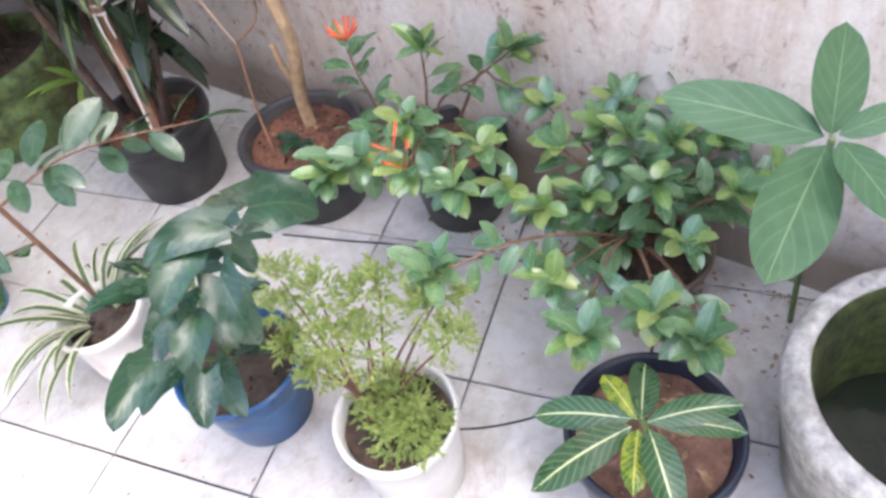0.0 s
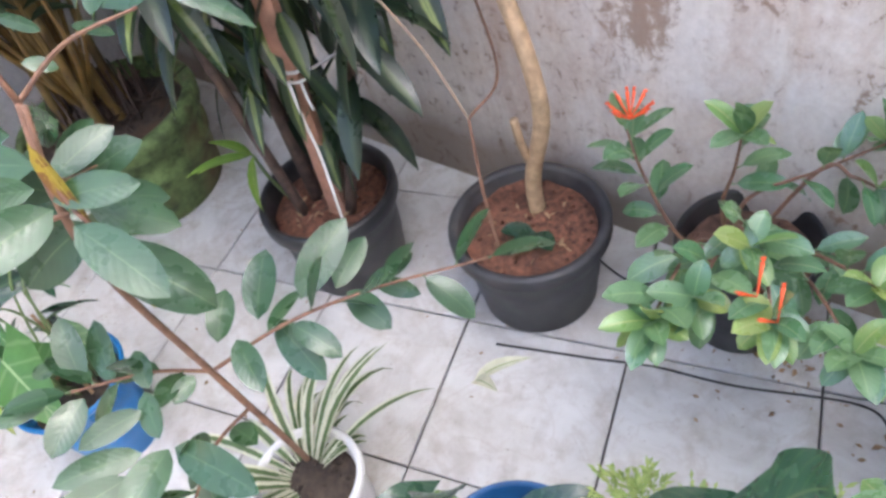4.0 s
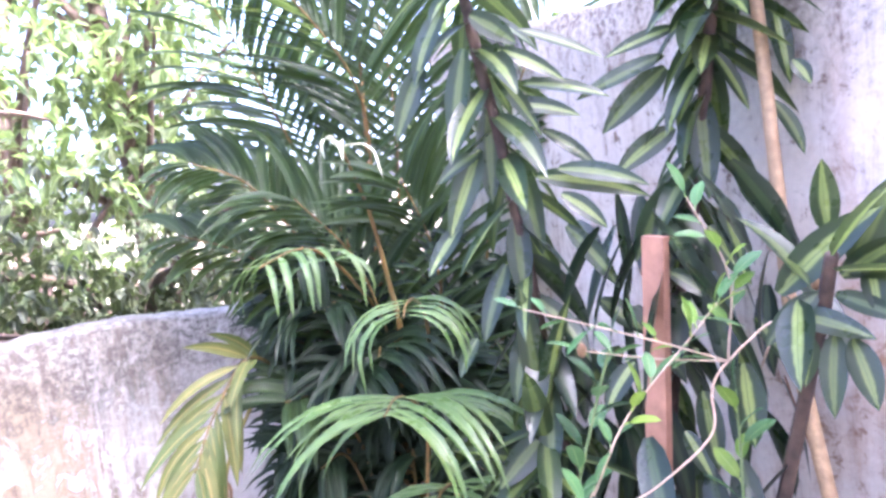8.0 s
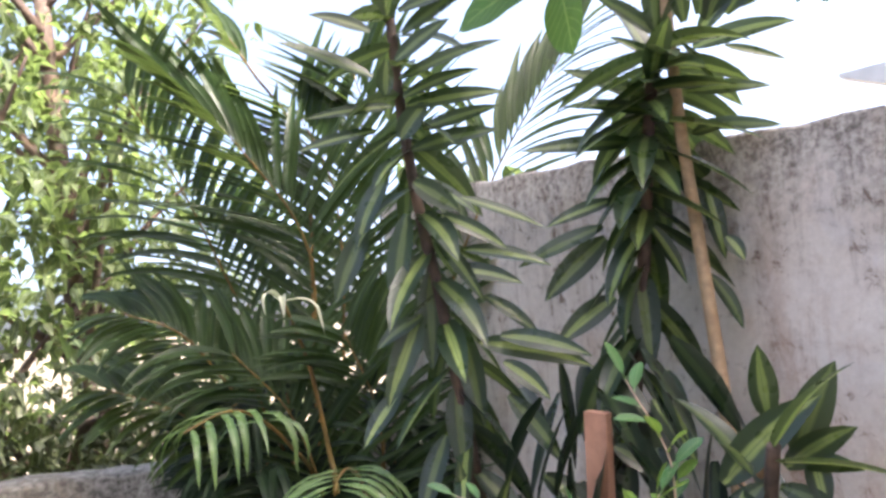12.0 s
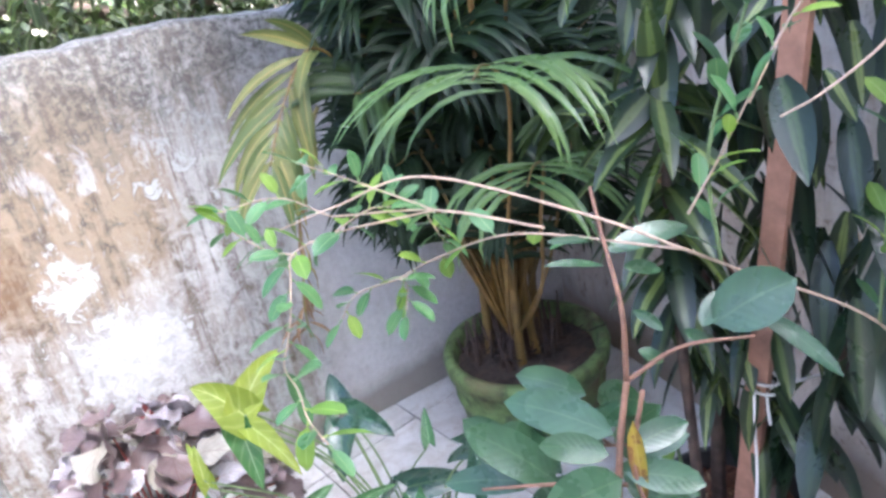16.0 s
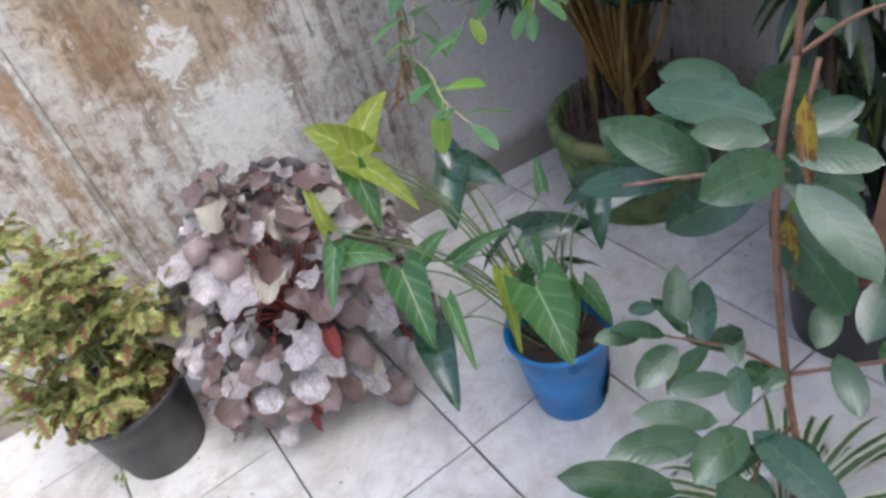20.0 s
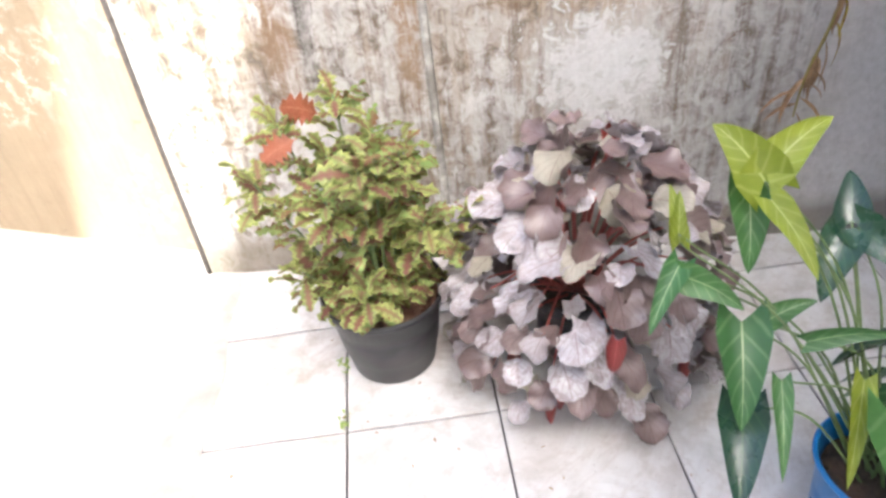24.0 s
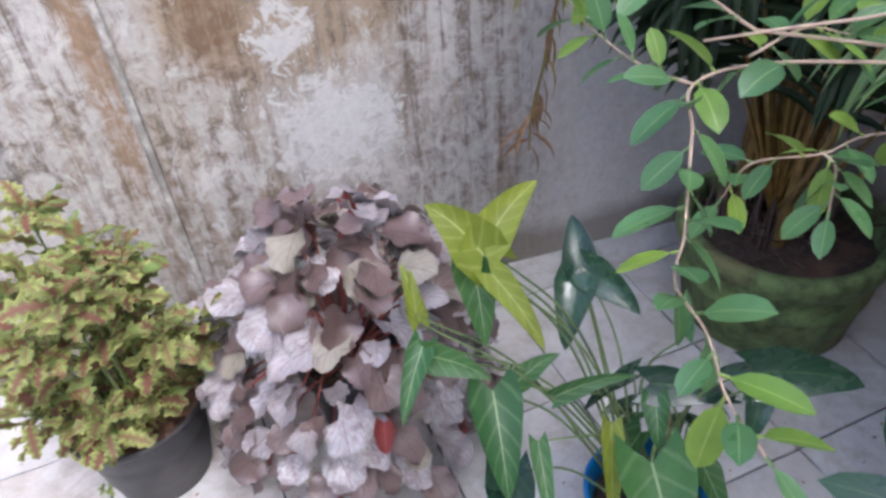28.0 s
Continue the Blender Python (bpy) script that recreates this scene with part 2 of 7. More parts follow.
def back_wall_paint():
    """Pinkish cement plaster with rusty runs, dark pits and blackened coping."""
    m, v, stretched, xyz = old_plaster("stained_plaster_wall", 9.4)
    y, z = xyz[1], xyz[2]

    def stretched(sy, sz):
        w = m.add("ShaderNodeCombineXYZ")
        m.link(m.math("MULTIPLY", y, sy), w.inputs[1])
        m.link(m.math("MULTIPLY", z, sz), w.inputs[2])
        return w.outputs[0]
    wide = m.noise(v, 2.2, 5, 0.6, 0.4)
    fleck = m.noise(v, 30, 7, 0.75, 0.4)
    grit = m.noise(v, 85, 5, 0.7)
    run = m.noise(stretched(7, 1.6), 1.0, 8, 0.7, 0.9)
    run2 = m.noise(stretched(22, 2.6), 1.0, 7, 0.72, 0.7)
    c = m.mix(m.ramp(wide, [(0.38, 0.0), (0.64, 1.0)]), (0.73, 0.68, 0.625), (0.62, 0.56, 0.5))
    c = m.mix(m.ramp(m.math("ADD", m.math("MULTIPLY", run, 0.75), m.math("MULTIPLY", fleck, 0.25)), [(0.47, 0.0), (0.64, 0.65)]), c, (0.44, 0.335, 0.26))
    c = m.mix(m.math("MULTIPLY", m.ramp(m.math("ADD", m.math("MULTIPLY", run2, 0.7), m.math("MULTIPLY", fleck, 0.3)), [(0.51, 0.0), (0.64, 0.6)]), m.ramp(z, [(0.5, 0.4), (1.4, 1.0)])), c, (0.26, 0.2, 0.16))
    pits = m.math("MULTIPLY", m.ramp(fleck, [(0.565, 0.0), (0.63, 0.9)]), m.ramp(wide, [(0.42, 0.0), (0.56, 1.0)]))
    c = m.mix(pits, c, (0.13, 0.085, 0.06))
    c = m.mix(m.ramp(m.noise(v, 7, 6, 0.7, 0.6), [(0.55, 0.0), (0.66, 0.6)]), c, (0.68, 0.65, 0.63))
    rust = m.math("MULTIPLY", spot(m, y, z, -1.02, 0.555, 0.04, 0.065), 0.7)
    c = m.mix(m.ramp(m.math("ADD", m.math("MULTIPLY", rust, 0.5), m.math("MULTIPLY", fleck, 0.6)), [(0.5, 0.0), (0.6, 0.8)]), c, (0.24, 0.14, 0.085))
    # worn-through brown render low down, with a rusty run above it
    worn = m.math("MAXIMUM", spot(m, y, z, -1.17, 0.5, 0.07, 0.12), m.math("MULTIPLY", spot(m, y, z, -1.035, 0.8, 0.03, 0.2), 0.9))
    worn = m.math("MAXIMUM", worn, m.math("MULTIPLY", spot(m, y, z, -1.22, 0.78, 0.14, 0.22), 0.7))
    c = m.mix(m.ramp(m.math("ADD", m.math("MULTIPLY", worn, 0.16), m.math("ADD", m.math("MULTIPLY", run2, 0.35), m.math("MULTIPLY", fleck, 0.65))), [(0.56, 0.0), (0.66, 0.75)]), c, (0.25, 0.16, 0.105))
    warm = m.math("MULTIPLY", m.math("MAXIMUM", spot(m, y, z, -0.95, 0.85, 0.3, 0.75), m.math("MULTIPLY", spot(m, y, z, -1.5, 0.5, 0.5, 0.6), 0.5)), m.ramp(m.math("ADD", m.math("MULTIPLY", run, 0.6), m.math("MULTIPLY", fleck, 0.4)), [(0.42, 0.05), (0.62, 0.65)]))
    c = m.mix(warm, c, (0.43, 0.27, 0.19))
    slope = m.math("SUBTRACT", z, m.math("MULTIPLY", y, 0.105))   # height measured along the sloping top
    top = m.ramp(m.math("MULTIPLY", m.math("ADD", slope, m.math("MULTIPLY", m.math("ADD", run2, fleck), 0.3)), 0.4), [(0.73, 0.0), (0.82, 0.92)])
    c = m.mix(m.math("MULTIPLY", top, m.ramp(grit, [(0.4, 0.4), (0.58, 1.0)])), c, (0.11, 0.095, 0.085))
    foot = m.ramp(m.math("SUBTRACT", z, m.math("MULTIPLY", wide, 0.2)), [(-0.02, 0.8), (0.12, 0.0)])
    c = m.mix(foot, c, (0.2, 0.15, 0.11))
    c = m.mix(m.ramp(grit, [(0.3, 0.22), (0.62, 0.0)]), c, (0.27, 0.22, 0.19))
    m.base(c)
    m.bump(m.mix(0.5, fleck, grit), 0.4, 0.005)
    return m.mat


def leaf_paint(name, blade, young, rib, rib_width=0.05, veins=0.0, vein_count=9.0, stripe=None, stripe_width=0.4, edge=None, edge_width=0.75,
               gloss=0.35, glow=0.3, blotch=None, vein_slant=2.2, spec=0.42, lit=0.22):
    """Leaf tissue. The leaf's own UV runs -1..1 across and 0..1 along."""
    m = Nodes(name, gloss, spec=spec)
    uv = m.add("ShaderNodeUVMap")
    s = m.add("ShaderNodeSeparateXYZ")
    m.link(uv.outputs[0], s.inputs[0])
    across = m.math("ABSOLUTE", m.math("MULTIPLY", m.math("SUBTRACT", s.outputs[0], 0.5), 2.0))
    along = s.outputs[1]
    v = m.coord("Object")
    info = m.add("ShaderNodeObjectInfo")
    isl = m.add("ShaderNodeNewGeometry")
    rnd = m.math("FRACT", m.math("ADD", info.outputs["Random"], isl.outputs["Random Per Island"]))
    c = m.mix(m.ramp(rnd, [(0.15, 0.0), (0.95, 0.75)]), blade, young)
    c = m.mix(m.ramp(m.noise(v, 45, 4), [(0.35, 0.35), (0.65, 0.0)]), c, tuple(x * 0.55 for x in blade))
    if blotch:
        c = m.mix(m.ramp(m.noise(v, 60, 3, 0.6, 1.0), [(0.47, 0.0), (0.56, 0.9)]), c, blotch)
    if stripe:
        wob = m.math("ADD", across, m.math("MULTIPLY", m.math("SUBTRACT", m.noise(v, 30, 3), 0.5), 0.25))
        keen = m.ramp(m.math("FRACT", m.math("MULTIPLY", rnd, 7.3)), [(0.2, 0.35), (0.8, 1.0)])
        c = m.mix(m.math("MULTIPLY", keen, m.ramp(wob, [(stripe_width * 0.7, 0.9), (stripe_width * 1.25, 0.0)])), c, stripe)
    if edge:
        wob = m.math("ADD", across, m.math("MULTIPLY", m.math("SUBTRACT", m.noise(v, 90, 3), 0.5), 0.5))
        c = m.mix(m.ramp(wob, [(edge_width - 0.12, 0.0), (edge_width + 0.1, 0.95)]), c, edge)
    if veins:
        ph = m.math("SUBTRACT", m.math("MULTIPLY", along, vein_count), m.math("MULTIPLY", across, vein_slant))
        tri = m.math("ABSOLUTE", m.math("SUBTRACT", m.math("FRACT", ph), 0.5))
        c = m.mix(m.math("MULTIPLY", m.ramp(tri, [(0.04, 1.0), (0.14, 0.0)]), veins), c, rib)
    c = m.mix(m.ramp(across, [(rib_width * 0.5, 0.9), (rib_width * 1.3, 0.0)]), c, rib)
    m.base(c)
    ph2 = m.math("SUBTRACT", m.math("MULTIPLY", along, vein_count), m.math("MULTIPLY", across, vein_slant))
    quilt = m.math("ABSOLUTE", m.math("SUBTRACT", m.math("FRACT", ph2), 0.5))
    m.bump(m.mix(0.6, quilt, m.noise(v, 80, 3)), 0.2, 0.003)
    m.rough(m.ramp(m.noise(v, 25, 3), [(0.3, max(0.12, gloss - 0.1)), (0.7, gloss + 0.2)]))
    # light that comes through the blade
    tr = m.add("ShaderNodeBsdfTranslucent")
    m.link(m.mix(lit, c, (0.3, 0.42, 0.1), "MIX"), tr.inputs["Color"])
    mx = m.add("ShaderNodeMixShader")
    mx.inputs[0].default_value = glow
    m.link(m.p.outputs[0], mx.inputs[1])
    m.link(tr.outputs[0], mx.inputs[2])
    m.link(mx.outputs[0], m.out.inputs["Surface"])
    return m.mat


def tile_paint():
    m = Nodes("glazed_tile", 0.45)
    v = m.coord("Object")
    info = m.add("ShaderNodeObjectInfo")
    off = m.add("ShaderNodeVectorMath", operation="ADD")
    comb = m.add("ShaderNodeCombineXYZ")
    m.link(m.math("MULTIPLY", info.outputs["Random"], 37.0), comb.inputs[0])
    m.link(m.math("MULTIPLY", info.outputs["Random"], 11.0), comb.inputs[1])
    m.link(v, off.inputs[0]); m.link(comb.outputs[0], off.inputs[1])
    v = off.outputs[0]
    cloud = m.noise(v, 7, 6, 0.65, 1.5)
    c = m.ramp(cloud, [(0.3, (0.40, 0.385, 0.365)), (0.5, (0.53, 0.52, 0.505)), (0.75, (0.62, 0.61, 0.595))])
    vein = m.math("ABSOLUTE", m.math("SUBTRACT", m.noise(v, 4, 5, 0.6, 2.0), 0.5))
    c = m.mix(m.ramp(vein, [(0.0, 0.45), (0.025, 0.0)]), c, (0.42, 0.38, 0.35))
    c = m.mix(m.ramp(m.noise(v, 16, 6, 0.7), [(0.5, 0.0), (0.68, 0.65)]), c, (0.31, 0.255, 0.205))
    c = m.mix(m.ramp(m.noise(v, 3.5, 6, 0.7, 1.0), [(0.5, 0.0), (0.68, 0.6)]), c, (0.33, 0.28, 0.235))
    c = m.mix(m.ramp(m.noise(v, 120, 3, 0.7), [(0.66, 0.0), (0.74, 0.7)]), c, (0.16, 0.12, 0.09))
    c = m.mix(m.math("MULTIPLY", info.outputs["Random"], 0.25), c, (0.5, 0.47, 0.44))
    m.base(c)
    m.rough(m.ramp(cloud, [(0.3, 0.35), (0.7, 0.6)]))
    m.bump(m.noise(v, 90, 3), 0.06, 0.002)
    return m.mat


M = {}
M["tile"] = tile_paint()
M["grout"] = plain("dark_joint", (0.07, 0.06, 0.055), 0.95, 0.4, 40)
M["cement"] = plain("worn_cement", (0.42, 0.395, 0.355), 0.9, 0.25, 18, 0.4, stain=(0.33, 0.3, 0.26))
M["earth"] = plain("ground_earth", (0.22, 0.18, 0.13), 0.95, 0.4, 6, 0.4)
M["wall_low"] = low_wall_paint()
M["wall_back"] = back_wall_paint()
M["wall_far"] = wall_paint("beige_far_wall", (0.4, 0.32, 0.22), (0.35, 0.27, 0.18), (0.18, 0.14, 0.1), (0.62, 0.56, 0.46), 0.4, seed=5.5)
M["house"] = plain("house_plaster", (0.36, 0.345, 0.325), 0.9, 0.15, 12)
M["roof"] = plain("grey_roof_sheet", (0.42, 0.43, 0.45), 0.7, 0.15, 8)
M["bluestrip"] = plain("blue_sheet", (0.12, 0.3, 0.45), 0.5, 0.15, 8)
M["black_pot"] = plain("black_nursery_plastic", (0.02, 0.02, 0.022), 0.42, 0.5, 30, 0.12, stain=(0.09, 0.08, 0.075))
M["grey_pot"] = plain("dusty_dark_plastic", (0.038, 0.038, 0.041), 0.5, 0.4, 30, 0.12, stain=(0.12, 0.11, 0.10))
M["white_pot"] = plain("white_pot_plastic", (0.7, 0.69, 0.68), 0.4, 0.1, 20, 0.05, stain=(0.5, 0.46, 0.42))
M["blue_pot"] = plain("bright_blue_plastic", (0.012, 0.17, 0.46), 0.35, 0.15, 25, 0.06, stain=(0.01, 0.12, 0.33))
M["navy_pot"] = plain("deep_blue_plastic", (0.012, 0.075, 0.2), 0.35, 0.2, 25, 0.06, stain=(0.01, 0.05, 0.14))
M["rim_blue"] = plain("blue_black_plastic", (0.012, 0.018, 0.036), 0.38, 0.3, 25, 0.06)
M["brown_pot"] = plain("faded_brown_plastic", (0.16, 0.12, 0.09), 0.55, 0.3, 25, 0.12, stain=(0.24, 0.2, 0.17))
M["green_pot"] = plain("mossy_green_paint", (0.125, 0.18, 0.06), 0.85, 0.75, 26, 0.6, stain=(0.17, 0.1, 0.06))
M["concrete"] = plain("lichen_concrete", (0.4, 0.385, 0.35), 0.95, 0.45, 55, 0.8, stain=(0.15, 0.14, 0.115))
M["moss"] = plain("wet_moss", (0.05, 0.065, 0.014), 0.8, 0.8, 45, 0.9, stain=(0.014, 0.02, 0.008))
M["water"] = plain("dark_wet_silt", (0.015, 0.02, 0.012), 0.12, 0.4, 10, 0.03)
M["red_soil"] = plain("red_laterite_soil", (0.16, 0.066, 0.038), 0.95, 0.75, 90, 1.0, stain=(0.07, 0.033, 0.022))
M["dark_soil"] = plain("dark_potting_soil", (0.05, 0.035, 0.025), 0.95, 0.6, 60, 1.0, stain=(0.12, 0.07, 0.045))
M["pale_soil"] = plain("dry_brown_soil", (0.17, 0.09, 0.06), 0.95, 0.5, 60, 1.0, stain=(0.11, 0.055, 0.035))
M["bark_pale"] = plain("pale_tan_bark", (0.42, 0.29, 0.17), 0.8, 0.35, 60, 0.6, stain=(0.25, 0.16, 0.09))
M["bark_red"] = plain("red_brown_twig", (0.2, 0.105, 0.065), 0.7, 0.35, 80, 0.4)
M["bark_dark"] = plain("dark_cane_bark", (0.07, 0.045, 0.035), 0.8, 0.5, 60, 0.6, stain=(0.15, 0.1, 0.07))
M["twig_pale"] = plain("pale_twig", (0.45, 0.33, 0.24), 0.7, 0.25, 80, 0.3)
M["green_stem"] = plain("green_stem", (0.14, 0.2, 0.07), 0.5, 0.3, 60, 0.2)
M["orange_stem"] = plain("orange_palm_stalk", (0.17, 0.1, 0.022), 0.5, 0.5, 40, 0.2, stain=(0.13, 0.1, 0.03))
M["stake_wood"] = plain("sawn_reddish_wood", (0.36, 0.19, 0.125), 0.75, 0.3, 30, 0.3)
M["string"] = plain("white_plastic_string", (0.72, 0.70, 0.66), 0.5, 0.1, 60)
M["cable"] = plain("black_cable", (0.02, 0.018, 0.017), 0.6, 0.2, 60)
M["petal"] = plain("orange_red_petal", (0.75, 0.1, 0.025), 0.45, 0.2, 60)
M["dead"] = plain("dry_brown_leaf", (0.30, 0.19, 0.10), 0.8, 0.4, 60, 0.5, stain=(0.17, 0.09, 0.05))

M["dracaena"] = leaf_paint("striped_dracaena_leaf", (0.010, 0.026, 0.014), (0.022, 0.048, 0.022), (0.08, 0.12, 0.05), 0.03,
                           stripe=(0.3, 0.38, 0.11), stripe_width=0.3, gloss=0.3, glow=0.32, spec=0.65, lit=0.4)
# darker, faintly striped leaf copy that carries painted shade
M["dracaena_shaded"] = leaf_paint("shaded_dracaena_leaf", (0.008, 0.02, 0.011), (0.014, 0.032, 0.016), (0.03, 0.05, 0.024), 0.03, stripe=(0.05, 0.08, 0.03), stripe_width=0.3, gloss=0.3, glow=0.08, spec=0.6)
# darker copy of the palm leaflet, with the clump's inner shade in its colour
M["palm_dark"] = leaf_paint("shaded_palm_leaflet", (0.007, 0.018, 0.007), (0.016, 0.034, 0.012), (0.03, 0.05, 0.02), 0.12, gloss=0.4, glow=0.1, spec=0.25)
# light yellow-green leaflet; the fan's highlights are put into this colour too
M["palm_bright"] = leaf_paint("light_palm_leaflet", (0.085, 0.155, 0.045), (0.14, 0.22, 0.065), (0.18, 0.26, 0.09), 0.12, gloss=0.28, glow=0.32, spec=0.55, lit=0.4)
M["palm"] = leaf_paint("palm_leaflet", (0.014, 0.032, 0.012), (0.038, 0.072, 0.02), (0.07, 0.11, 0.04), 0.12, gloss=0.36, glow=0.38, spec=0.3, lit=0.42)
M["palm_dry"] = leaf_paint("yellowed_palm_leaflet", (0.085, 0.12, 0.035), (0.17, 0.165, 0.045), (0.28, 0.22, 0.07), 0.12, gloss=0.5, glow=0.3)
M["annona"] = leaf_paint("dull_green_oval_leaf", (0.03, 0.075, 0.036), (0.055, 0.115, 0.048), (0.085, 0.14, 0.065), 0.04, veins=0.08, gloss=0.24, glow=0.16, spec=0.6)
M["annona_yellow"] = leaf_paint("yellow_dying_leaf", (0.42, 0.28, 0.03), (0.3, 0.27, 0.04), (0.45, 0.34, 0.08), 0.06, gloss=0.45, blotch=(0.16, 0.06, 0.02))
M["lime"] = leaf_paint("young_lime_leaf", (0.15, 0.27, 0.045), (0.25, 0.36, 0.05), (0.3, 0.4, 0.1), 0.06, gloss=0.4, glow=0.35)
M["vine"] = leaf_paint("small_waxy_vine_leaf", (0.07, 0.17, 0.065), (0.12, 0.25, 0.085), (0.2, 0.3, 0.12), 0.06, gloss=0.33, glow=0.3, spec=0.5)
M["hibiscus"] = leaf_paint("glossy_deep_green_leaf", (0.012, 0.042, 0.026), (0.024, 0.07, 0.034), (0.06, 0.11, 0.045), 0.04, veins=0.3, vein_count=6, gloss=0.2, glow=0.08, spec=0.55)
M["frill"] = leaf_paint("pale_frilly_leaf", (0.26, 0.36, 0.1), (0.5, 0.54, 0.2), (0.3, 0.4, 0.12), 0.1, gloss=0.5, glow=0.4)
M["ixora"] = leaf_paint("mid_green_shrub_leaf", (0.095, 0.215, 0.1), (0.2, 0.33, 0.14), (0.24, 0.36, 0.16), 0.06, veins=0.25, gloss=0.24, glow=0.26, spec=1.0)
M["ixora_young"] = leaf_paint("yellow_green_shoot_leaf", (0.2, 0.36, 0.1), (0.42, 0.46, 0.14), (0.4, 0.45, 0.17), 0.07, veins=0.25, gloss=0.26, glow=0.32, spec=1.0)
M["croton"] = leaf_paint("dark_croton_leaf", (0.018, 0.065, 0.024), (0.03, 0.095, 0.032), (0.62, 0.66, 0.36), 0.06, veins=0.14, vein_count=11, gloss=0.25, glow=0.14)
M["croton_y"] = leaf_paint("yellow_croton_leaf", (0.2, 0.27, 0.02), (0.36, 0.35, 0.02), (0.5, 0.48, 0.12), 0.08, veins=0.4, vein_count=11, gloss=0.25, glow=0.2, blotch=(0.04, 0.11, 0.02))
M["bigleaf"] = leaf_paint("large_matt_green_leaf", (0.07, 0.155, 0.075), (0.095, 0.19, 0.088), (0.22, 0.32, 0.16), 0.03, veins=0.2, vein_count=6, gloss=0.45, glow=0.25)
M["spider"] = leaf_paint("white_edged_strap_leaf", (0.05, 0.095, 0.035), (0.08, 0.13, 0.045), (0.1, 0.16, 0.06), 0.2, edge=(0.62, 0.62, 0.48), edge_width=0.5, gloss=0.35)
M["cream"] = leaf_paint("cream_strap_leaf", (0.68, 0.68, 0.5), (0.72, 0.7, 0.55), (0.2, 0.3, 0.1), 0.12, gloss=0.4)
M["syngonium"] = leaf_paint("arrowhead_leaf", (0.035, 0.115, 0.033), (0.075, 0.18, 0.045), (0.28, 0.38, 0.18), 0.04, veins=0.22, vein_count=5, gloss=0.35, glow=0.25, vein_slant=1.3)
M["syngonium_lime"] = leaf_paint("yellow_green_arrowhead_leaf", (0.2, 0.25, 0.02), (0.28, 0.33, 0.035), (0.42, 0.46, 0.14), 0.05, veins=0.28, vein_count=5, gloss=0.45, glow=0.4, vein_slant=1.3)
M["rex"] = leaf_paint("silvery_mauve_leaf", (0.31, 0.285, 0.29), (0.46, 0.44, 0.45), (0.16, 0.1, 0.1), 0.03, veins=0.4, vein_count=4, gloss=0.36, glow=0.03, vein_slant=2.6, blotch=(0.25, 0.215, 0.215), spec=0.6)
M["rex_grey"] = leaf_paint("grey_olive_leaf", (0.25, 0.225, 0.17), (0.33, 0.30, 0.25), (0.15, 0.1, 0.08), 0.03, veins=0.35, vein_count=4, gloss=0.45, glow=0.06, vein_slant=2.6)
M["rex_brown"] = leaf_paint("brown_mauve_leaf", (0.12, 0.08, 0.072), (0.2, 0.15, 0.14), (0.08, 0.04, 0.035), 0.03, veins=0.4, vein_count=4, gloss=0.36, glow=0.04, vein_slant=2.6, spec=0.6)
M["rex_red"] = leaf_paint("dark_red_leaf_back", (0.17, 0.025, 0.025), (0.26, 0.035, 0.035), (0.3, 0.07, 0.06), 0.05, veins=0.3, vein_count=4, gloss=0.4, glow=0.15)
M["coleus"] = leaf_paint("frilled_yellow_green_leaf", (0.2, 0.3, 0.08), (0.36, 0.44, 0.14), (0.22, 0.22, 0.09), 0.06, veins=0.2, vein_count=5, gloss=0.6, glow=0.25, blotch=(0.2, 0.075, 0.045))
M["coleus_maroon"] = leaf_paint("maroon_hearted_frilled_leaf", (0.2, 0.25, 0.07), (0.3, 0.32, 0.1), (0.16, 0.05, 0.04), 0.1, stripe=(0.15, 0.045, 0.038), stripe_width=0.5,
                                edge=(0.36, 0.38, 0.11), edge_width=0.85, gloss=0.6, glow=0.2)
M["coleus_red"] = leaf_paint("red_brown_lobed_leaf", (0.27, 0.07, 0.035), (0.32, 0.1, 0.05), (0.35, 0.14, 0.08), 0.05, veins=0.5, vein_count=5, gloss=0.5, glow=0.3)
M["tree"] = leaf_paint("tree_leaf", (0.055, 0.08, 0.045), (0.14, 0.17, 0.085), (0.2, 0.25, 0.1), 0.1, gloss=0.45, glow=0.5, spec=0.4, lit=0.5)
M["bush"] = leaf_paint("dark_bush_leaf", (0.02, 0.03, 0.014), (0.06, 0.065, 0.026), (0.1, 0.12, 0.05), 0.1, gloss=0.45, glow=0.3, spec=0.4)
M["plumeria"] = leaf_paint("backlit_broad_leaf", (0.05, 0.14, 0.03), (0.09, 0.2, 0.04), (0.18, 0.29, 0.08), 0.05, veins=0.4, vein_count=8, gloss=0.45, glow=0.55)


